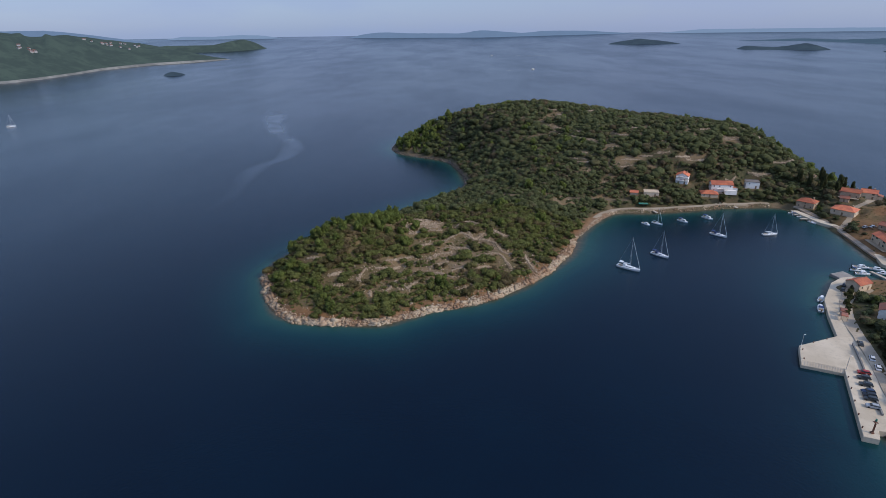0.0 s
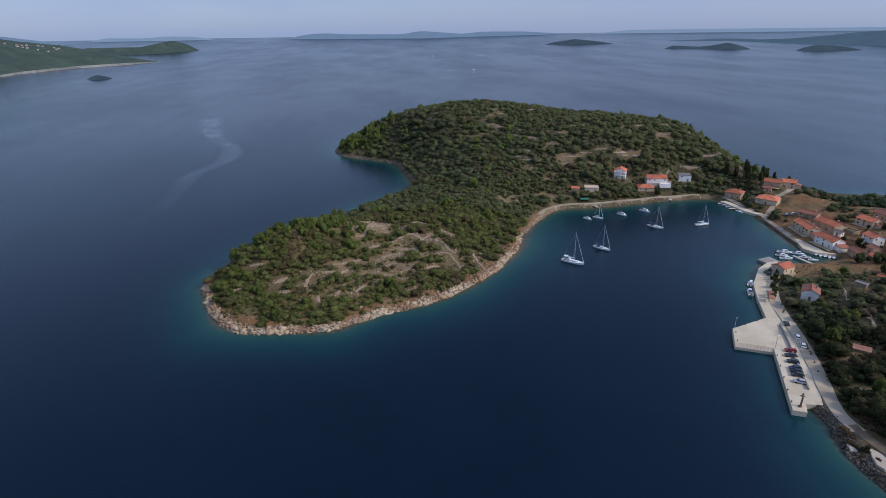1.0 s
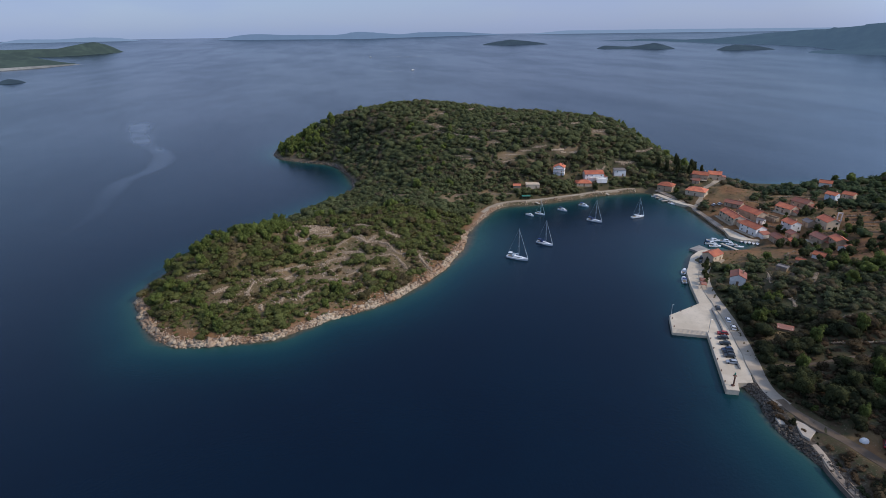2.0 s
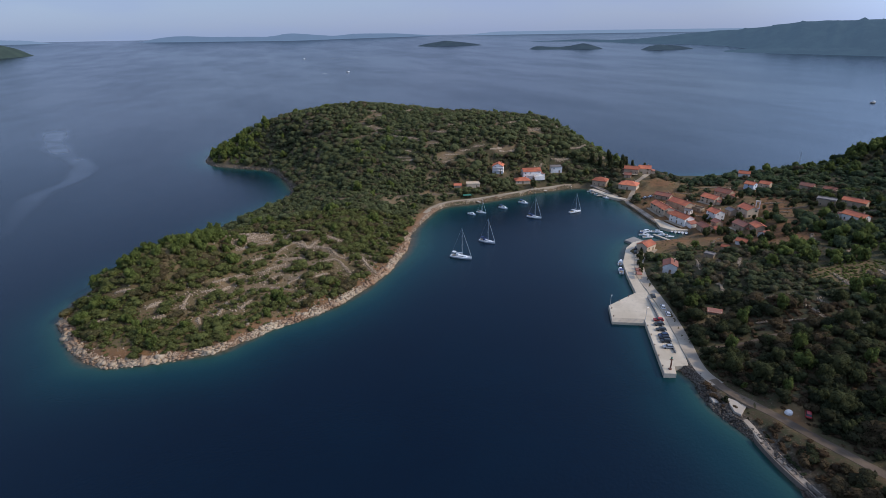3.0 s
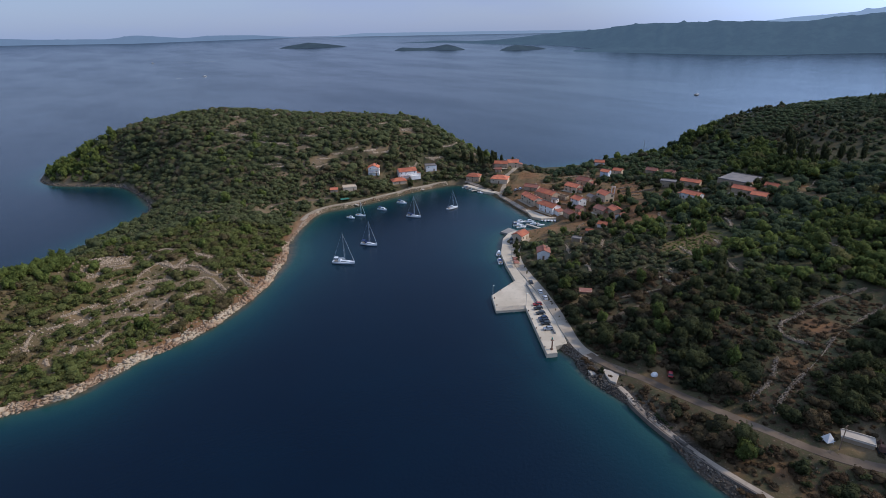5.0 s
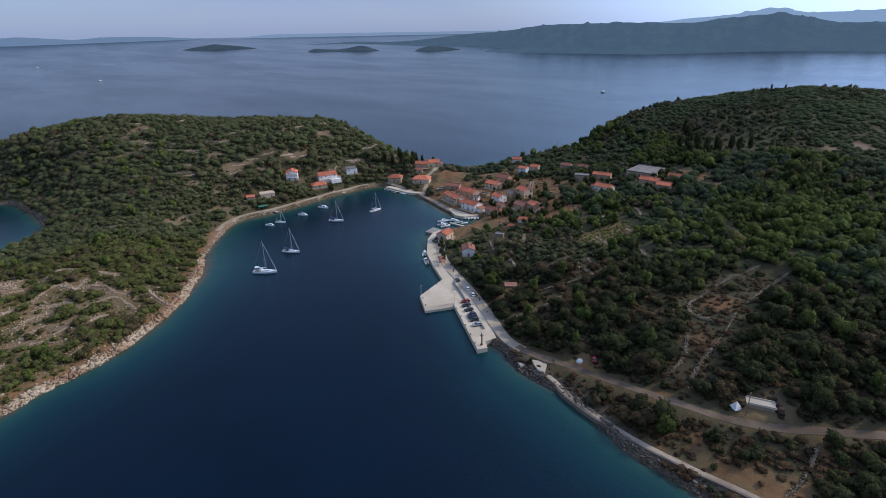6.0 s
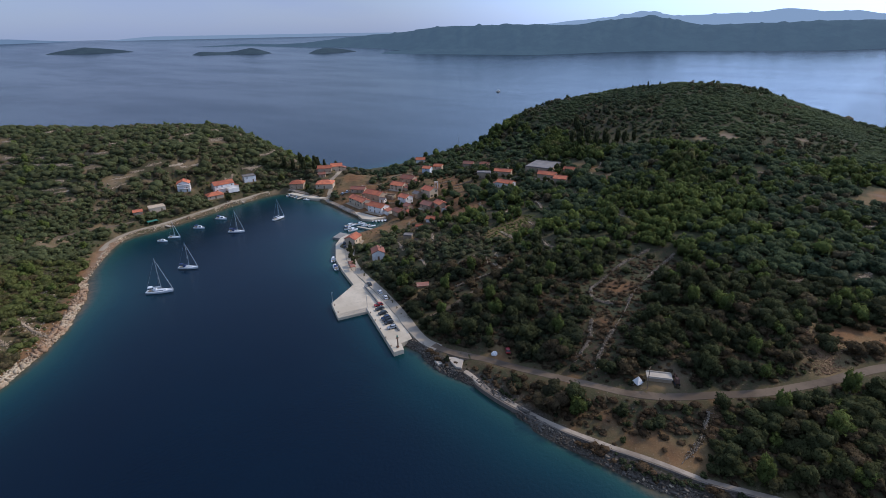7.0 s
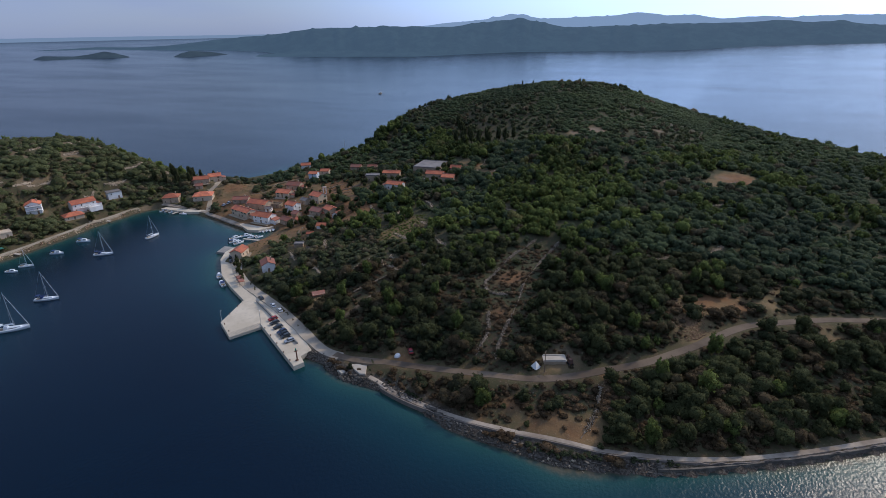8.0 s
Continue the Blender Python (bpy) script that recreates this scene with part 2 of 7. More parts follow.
GLASS, _n, _l, _b = material("dark window glass", 0.08, 0.0, 0.5)
_l.new(mixed(_n, _l, spread(_n, _l, noise_of(_n, _l, 0.6), 0.4, 0.6), (0.03, 0.035, 0.04), (0.06, 0.065, 0.07)), _b.inputs["Base Color"])


def sea_material():
    """Sea water: its body colour by the depth below, a fine chop, and wider calm and ruffled patches."""
    m, n, l, b = material("sea water", 0.12, 0.0, 0.33)
    b.inputs["IOR"].default_value = 1.333
    depth = n.new("ShaderNodeAttribute")
    depth.attribute_name = "shallow"
    patch = noise_of(n, l, 0.02, 4.0)
    deep = mixed(n, l, spread(n, l, patch, 0.35, 0.7), (0.0, 0.0063, 0.0180), (0.0, 0.0078, 0.0206))
    c = mixed(n, l, spread(n, l, depth.outputs["Fac"], 0.0, 0.55), deep, (0.002, 0.030, 0.040))
    c = mixed(n, l, spread(n, l, depth.outputs["Fac"], 0.4, 0.85), c, (0.014, 0.062, 0.055))
    bed = noise_of(n, l, 0.35, 4.0)
    c = mixed(n, l, spread(n, l, depth.outputs["Fac"], 0.74, 0.98), c, mixed(n, l, spread(n, l, bed, 0.4, 0.6), (0.110, 0.084, 0.050), (0.060, 0.058, 0.038)))
    l.new(c, b.inputs["Base Color"])
    ruffle = noise_of(n, l, 0.0045, 5.0, 0.65, (1.0, 0.35, 1.0))
    l.new(spread(n, l, ruffle, 0.35, 0.68, 0.20, 0.27), b.inputs["Roughness"])
    chop = noise_of(n, l, 0.85, 3.0, 0.6)
    swell = noise_of(n, l, 0.09, 2.0, 0.5)
    add = n.new("ShaderNodeMath")
    add.operation = "MULTIPLY_ADD"
    l.new(swell, add.inputs[0])
    add.inputs[1].default_value = 0.7
    l.new(chop, add.inputs[2])
    bump(n, l, b, add.outputs[0], 0.5, 0.3)
    ruffled = n.new("ShaderNodeAttribute")
    ruffled.attribute_name = "ruffled"
    l.new(ruffled.outputs["Fac"], n["Bump"].inputs["Strength"])
    calm = n.new("ShaderNodeMath")
    calm.operation = "MULTIPLY"
    l.new(spread(n, l, ruffle, 0.35, 0.68, 0.20, 0.27), calm.inputs[0])
    l.new(spread(n, l, ruffled.outputs["Fac"], 0.0, 0.5, 0.72, 1.0), calm.inputs[1])
    l.new(calm.outputs[0], b.inputs["Roughness"])
    return m


SEA = sea_material()


def ground_material():
    """Stony Mediterranean soil: brown earth, dry grass and limestone showing through, bare rock along the shore."""
    m, n, l, b = material("stony ground", 0.95, 0.0, 0.15)
    cover = n.new("ShaderNodeAttribute")
    cover.attribute_name = "cover"
    sep = n.new("ShaderNodeSeparateColor")
    l.new(cover.outputs["Color"], sep.inputs["Color"])
    fine, mid, wide = noise_of(n, l, 1.6, 4.0), noise_of(n, l, 0.22, 5.0), noise_of(n, l, 0.03, 3.0)
    c = mixed(n, l, spread(n, l, mid, 0.35, 0.65), (0.078, 0.050, 0.032), (0.090, 0.064, 0.036))
    c = mixed(n, l, spread(n, l, wide, 0.4, 0.65, 0.0, 0.7), c, (0.085, 0.085, 0.040))
    herbs = noise_of(n, l, 0.7, 5.0, 0.7)
    c = mixed(n, l, spread(n, l, herbs, 0.40, 0.56, 0.0, 0.9), c, (0.056, 0.058, 0.027))
    c = mixed(n, l, sep.outputs["Green"], c, mixed(n, l, spread(n, l, mid, 0.35, 0.7), (0.235, 0.150, 0.072), (0.150, 0.112, 0.054)))
    c = mixed(n, l, sep.outputs["Blue"], c, mixed(n, l, spread(n, l, mid, 0.35, 0.7), (0.255, 0.120, 0.052), (0.165, 0.080, 0.042)))
    stones = spread(n, l, fine, 0.58, 0.72, 0.0, 0.45)
    c = mixed(n, l, stones, c, (0.33, 0.25, 0.175))
    c = mixed(n, l, sep.outputs["Red"], c, mixed(n, l, spread(n, l, fine, 0.4, 0.6), (0.28, 0.215, 0.16), (0.16, 0.11, 0.08)))
    c = mixed(n, l, cover.outputs["Alpha"], c, mixed(n, l, spread(n, l, fine, 0.4, 0.65), (0.060, 0.046, 0.036), (0.15, 0.12, 0.09)))
    l.new(c, b.inputs["Base Color"])
    bump(n, l, b, fine, 0.7, 0.25)
    return m


GROUND = ground_material()


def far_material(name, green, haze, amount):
    """Distant land seen through a long way of bright air, put in as blue emission."""
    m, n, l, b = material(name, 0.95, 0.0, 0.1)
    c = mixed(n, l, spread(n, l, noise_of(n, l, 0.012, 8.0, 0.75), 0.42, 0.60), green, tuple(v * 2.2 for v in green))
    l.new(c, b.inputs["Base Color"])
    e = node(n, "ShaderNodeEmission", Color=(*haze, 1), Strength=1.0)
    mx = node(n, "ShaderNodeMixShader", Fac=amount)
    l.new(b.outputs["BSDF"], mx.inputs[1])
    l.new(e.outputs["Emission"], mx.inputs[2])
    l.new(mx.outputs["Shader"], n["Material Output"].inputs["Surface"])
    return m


# ---------------------------------------------------------------- mesh helpers
def flat(name, verts, faces, mat, smooth=False):
    me = bpy.data.meshes.new(name)
    me.from_pydata([tuple(v) for v in verts], [], faces)
    me.materials.append(mat)
    if smooth:
        me.polygons.foreach_set("use_smooth", [True] * len(me.polygons))
    me.update()
    return me


def soup(name, verts, tris, mat, tint=None):
    """A mesh of triangles from arrays."""
    me = bpy.data.meshes.new(name)
    me.vertices.add(len(verts))
    me.vertices.foreach_set("co", np.ascontiguousarray(verts, np.float32).ravel())
    me.loops.add(tris.size)
    me.loops.foreach_set("vertex_index", np.ascontiguousarray(tris, np.int32).ravel())
    me.polygons.add(len(tris))
    me.polygons.foreach_set("loop_start", np.arange(0, tris.size, 3, dtype=np.int32))
    me.update(calc_edges=True)
    me.materials.append(mat)
    if tint is not None:
        at = me.attributes.new("tint", "FLOAT_COLOR", "POINT")
        at.data.foreach_set("color", np.ascontiguousarray(tint, np.float32).ravel())
    return me


def part(name, me, parent, label="", at=None):
    ob = new(name, me)
    ob.parent = parent
    if at is not None:
        ob.matrix_basis = at
    if label:
        ob["label"] = label
    return ob


def base(name, m, label, category, group=""):
    ob = new(name)
    ob.empty_display_size = 0.5
    ob.matrix_basis = m
    return tagged(ob, label, category, group)


def boxes(name, rows, mat, bevel=0.0):
    """One mesh of boxes: rows of centre x, y, z and size x, y, z."""
    bm = bmesh.new()
    for cx, cy, cz, sx, sy, sz in rows:
        bmesh.ops.create_cube(bm, size=1.0, matrix=Matrix.LocRotScale((cx, cy, cz), None, (sx, sy, sz)))
    if bevel:
        bmesh.ops.bevel(bm, geom=bm.edges[:], offset=bevel, segments=1, affect="EDGES")
    me = bpy.data.meshes.new(name)
    bm.to_mesh(me)
    bm.free()
    me.materials.append(mat)
    return me


def rod(name, a, b, ra, rb, mat, sides=8):
    """A tapered round bar from a to b."""
    a, b = Vector(a), Vector(b)
    q = (b - a).to_track_quat("Z", "Y").to_matrix()
    ring = [Vector((math.cos(2 * math.pi * k / sides), math.sin(2 * math.pi * k / sides), 0)) for k in range(sides)]
    verts = [a + q @ (v * ra) for v in ring] + [b + q @ (v * rb) for v in ring]
    faces = [(k, (k + 1) % sides, sides + (k + 1) % sides, sides + k) for k in range(sides)]
    return flat(name, verts, faces + [tuple(range(sides))[::-1], tuple(range(sides, 2 * sides))], mat)


def joined(name, meshes, mat):
    bm = bmesh.new()
    for me in meshes:
        bm.from_mesh(me)
        bpy.data.meshes.remove(me)
    me = bpy.data.meshes.new(name)
    bm.to_mesh(me)
    bm.free()
    me.materials.append(mat)
    return me


RNG = np.random.default_rng(7)


def lattice(x, y, size, seed):
    """Smooth value noise of the plan, 0 to 1, with lumps of about that size."""
    table = np.random.default_rng(seed).random((64, 64))
    u, v = np.asarray(x, float) / size, np.asarray(y, float) / size
    i, j = np.floor(u).astype(int), np.floor(v).astype(int)
    fu, fv = u - i, v - j
    fu, fv = fu * fu * (3 - 2 * fu), fv * fv * (3 - 2 * fv)
    a, b = table[i % 64, j % 64], table[(i + 1) % 64, j % 64]
    c, d = table[i % 64, (j + 1) % 64], table[(i + 1) % 64, (j + 1) % 64]
    return (a * (1 - fu) + b * fu) * (1 - fv) + (c * (1 - fu) + d * fu) * fv


# ---------------------------------------------------------------- plan of the land
COAST_BAY = [(-96, 265), (-92, 249), (-86, 234.5), (-79.3, 223), (-74, 216.3), (-68, 211.8), (-60, 209.6), (-48, 208.4), (-36, 208), (-29, 208.6), (-23, 210),
             (-19, 213), (-12, 215.2), (-5.8, 219.4), (1.5, 221.2), (11.4, 224.8), (22.7, 230.8), (35, 240.2), (45, 248.8), (56.5, 261), (63, 271.4), (68.6, 280),
             (74.3, 289.4), (79.6, 303), (83.4, 312), (89.6, 322), (98.5, 334.6), (105.3, 343), (112.5, 352.2), (121.5, 358.6), (132, 361.5), (144, 360.6), (156, 361),
             (171, 363.2), (187, 365), (196, 367), (208, 367.5), (219, 368), (231, 369.2),
             (247, 362), (249, 335), (247, 318), (242, 293), (238, 273), (238, 260), (247, 250), (232, 245), (208, 247), (194, 239)]
COAST_EAST = [(179, 222), (165, 193), (158, 175), (147, 150), (139, 134), (138.8, 126), (135.3, 119), (133.8, 113.4), (133.4, 106.3), (133.6, 99), (133, 91), (131, 82),
              (129.4, 74.5), (127, 66.5), (126, 58), (126, 49), (126, 42), (125.8, 35), (126.3, 29), (129, 20), (133.4, 8.4), (138, -2), (146.5, -16), (156.3, -30.6), (166.8, -45.5), (174, -55), (205, -95),
              (260, -150), (350, -190), (480, -190), (560, -130), (618, -60), (690, 30), (745, 200), (700, 305), (605, 345), (530, 345)]
COAST_BACK = [(448, 330), (388, 350), (349, 359), (330, 368), (315, 382), (312, 430), (312, 490), (308, 555), (285, 625), (222, 685),
              (130, 722), (40, 728), (-12, 702), (-45, 652), (-55, 605), (-48, 574), (-29, 554), (-2, 535), (10, 513), (19, 470),
              (19, 440), (11, 417), (-8, 396), (-32, 366), (-60, 330), (-86, 298)]


def coast(points, step=4.0):
    """A closed, smoothly bent line through the points, with small irregular coves."""
    p = np.array(points, float)
    out = []
    for i in range(len(p)):
        a, b, c, d = p[i - 1], p[i], p[(i + 1) % len(p)], p[(i + 2) % len(p)]
        n = max(1, int(np.linalg.norm(c - b) / step))
        for k in range(n):
            t = k / n
            out.append(0.5 * (2 * b + (c - a) * t + (2 * a - 5 * b + 4 * c - d) * t * t + (3 * b - a - 3 * c + d) * t ** 3))
    return np.array(out)


def shore_distance(line, x, y):
    """Metres to the coast line, positive on land."""
    px, py = np.ravel(x), np.ravel(y)
    best, inside = np.full(px.shape, 1e9), np.zeros(px.shape, bool)
    for (ax, ay), (bx, by) in zip(line, np.roll(line, -1, 0)):
        dx, dy = bx - ax, by - ay
        t = np.clip(((px - ax) * dx + (py - ay) * dy) / (dx * dx + dy * dy + 1e-9), 0, 1)
        best = np.minimum(best, (px - ax - t * dx) ** 2 + (py - ay - t * dy) ** 2)
        cross = (ay > py) != (by > py)
        if cross.any():
            inside ^= cross & (px < dx * (py - ay) / (dy if dy else 1e-9) + ax)
    d = np.sqrt(best)
    return np.where(inside, d, -d).reshape(np.shape(x))


# centre, half widths, turn in degrees, metres of height
HILLS = [(95, 585, 83, 75, 12, 36.5), (226, 485, 86, 67, -21, 31.0), (31, 581, 56, 44, 1, 8.0), (50, 342, 60, 26, 50, 7.0),
         (-66, 284, 39, 18, 43, 26.0), (589, 151, 114, 94, -12, 55.0), (452, -48, 147, 98, -30, 19.5), (422, 139, 131, 106, 1, 8.7),
         (299, 58, 109, 90, 20, 11.2), (469, 294, 64, 30, -28, 11.0), (524, 266, 59, 52, 0, 10.5), (171, 427, 86, 42, -3, 16.0)]


def hills(x, y):
    h = np.zeros(np.shape(x))
    for cx, cy, sx, sy, turn, top in HILLS:
        c, s = math.cos(math.radians(turn)), math.sin(math.radians(turn))
        u, v = (c * (x - cx) + s * (y - cy)) / sx, (c * (y - cy) - s * (x - cx)) / sy
        h = h + top * np.exp(-0.5 * (u * u + v * v))
    return h


def land_height(x, y, d):
    inner = np.clip(d / 55.0, 0, 1)
    inner = inner * inner * (3 - 2 * inner)
    bank = 2.0 * (1 - np.exp(-np.maximum(d, 0) / 2.5)) + 0.045 * np.minimum(np.maximum(d, 0), 60)
    return np.where(d > 0, bank + hills(x, y) * (0.15 + 0.85 * inner) * np.clip(d / 12, 0, 1), np.maximum(0.35 * d, -4.0))


LINE = coast(COAST_BAY + COAST_EAST + COAST_BACK)


def stretch(first, last):
    """The part of the coast from the point nearest to first to the one nearest to last."""
    a, b = (int(np.argmin(((LINE - p) ** 2).sum(1))) for p in (first, last))
    return LINE[a:b + 1]


def inland(line, metres):
    """The line, shifted to its right-hand or left-hand side, whichever is land."""
    t = np.gradient(line, axis=0)
    t /= np.linalg.norm(t, axis=1)[:, None]
    side = np.stack([t[:, 1], -t[:, 0]], 1)
    if shore_distance(LINE, *(line[len(line) // 2] + side[len(line) // 2] * 3)) < 0:
        side = -side
    return line + side * metres


def evenly(points, step):
    """The points of a bent line at even steps."""
    p = np.array(points, float)
    d = np.r_[0, np.cumsum(np.linalg.norm(np.diff(p, axis=0), axis=1))]
    s = np.linspace(0, d[-1], max(2, int(d[-1] / step) + 1))
    return np.stack([np.interp(s, d, p[:, 0]), np.interp(s, d, p[:, 1])], 1)


def rounded(points, step=2.0):
    p = np.array(points, float)
    q = [p[0]]
    for i in range(len(p) - 1):
        a, b, c, d = p[max(i - 1, 0)], p[i], p[i + 1], p[min(i + 2, len(p) - 1)]
        for k in range(1, 9):
            t = k / 8
            q.append(0.5 * (2 * b + (c - a) * t + (2 * a - 5 * b + 4 * c - d) * t * t + (3 * b - a - 3 * c + d) * t ** 3))
    return evenly(q, step)


def line_distance(line, x, y):
    """Metres to an open line, and the number of its nearest point."""
    px, py = np.ravel(x), np.ravel(y)
    best, near = np.full(px.shape, 1e9), np.zeros(px.shape, int)
    for k, (ax, ay) in enumerate(line):
        d = (px - ax) ** 2 + (py - ay) ** 2
        hit = d < best
        best[hit], near[hit] = d[hit], k
    return np.sqrt(best).reshape(np.shape(x)), near.reshape(np.shape(x))


COVE_ROAD = inland(stretch((104, 346), (236, 371)), 3.2)
HILL_ROAD = rounded([(142.6, 123), (142.5, 113), (145.2, 99), (146.4, 90), (148.3, 78), (149.7, 68), (151.5, 57.3), (153.3, 47.5), (157, 38), (161, 31.5), (165, 26), (169.5, 19.5),
                     (176, 11.5), (183, 5), (189, -0.8), (199, -8.7), (209, -17.5), (219.3, -32), (229.6, -47.6), (237, -61), (258, -92)])
SHORE_PATH = rounded([(136.9, 103), (136.3, 99.6), (134.2, 93), (132.4, 84.4), (131.5, 75), (130.4, 64), (130.7, 55.8), (131.8, 43.3), (133, 35.8), (133.9, 29), (135, 20), (137.6, 11), (142, -1.5), (149, -15.2), (158.4, -30), (169.2, -44.9), (176.6, -54.7), (190, -73), (206, -93)])
ISTHMUS_ROAD = rounded([(251, 318), (259, 325), (265, 331), (270, 338), (277, 344), (288, 349), (303, 361)])
QUAY_ROAD = rounded([(206, 244), (197, 234), (184, 218), (175, 203), (169, 188), (163, 172), (154, 152), (147, 138), (143, 128), (142.4, 120)])
WALLED_TRACK = rounded([(243, 69), (226, 72), (206, 74), (189, 71), (169, 67), (156, 66)])
FIELD_PATH = rounded([(152.5, 140), (160, 135.5), (167, 133), (178, 130.2), (188, 124)])
TERRACE_PATH = rounded([(90, 369), (100, 371.5), (110, 373.2), (122, 373.6), (134, 373.4)])
TRACKS = [(COVE_ROAD, 2.2), (HILL_ROAD, 2.1), (SHORE_PATH, 1.2), (ISTHMUS_ROAD, 1.9), (FIELD_PATH, 0.9), (TERRACE_PATH, 1.3), (QUAY_ROAD, 2.4)]

# free of trees: centre and reach
CLEARINGS = [(-10, 312, 9), (95, 331, 4), (101, 339, 4), (108, 349, 3), (360, 166, 6), (350, 150, 6), (334, 138, 6), (440, 91, 7), (428, 104, 5), (464, 46, 5), (296, 248, 4), (300, 243, 4), (290, 330, 17), (276, 322, 10), (218, 238, 13), (208, 226, 9), (228, 226, 10), (236, 236, 9), (244, 232, 8), (199, 2, 6), (208, 3, 8), (217, -2, 9), (225, -9, 9), (228, -24, 4), (241, -28, 4), (238, 151, 10), (251, 148, 8), (229, 154, 4), (364, -10, 13),
             (352, 2, 8), (137, 43, 3), (139, 36, 4.5), (138, 29, 5), (141, 24, 4), (217, -45, 4), (162, 45, 2.5), (164, 39, 2.5), (150, 97, 3), (247, -38, 5), (254, 190, 8), (169.5, 152, 4)]
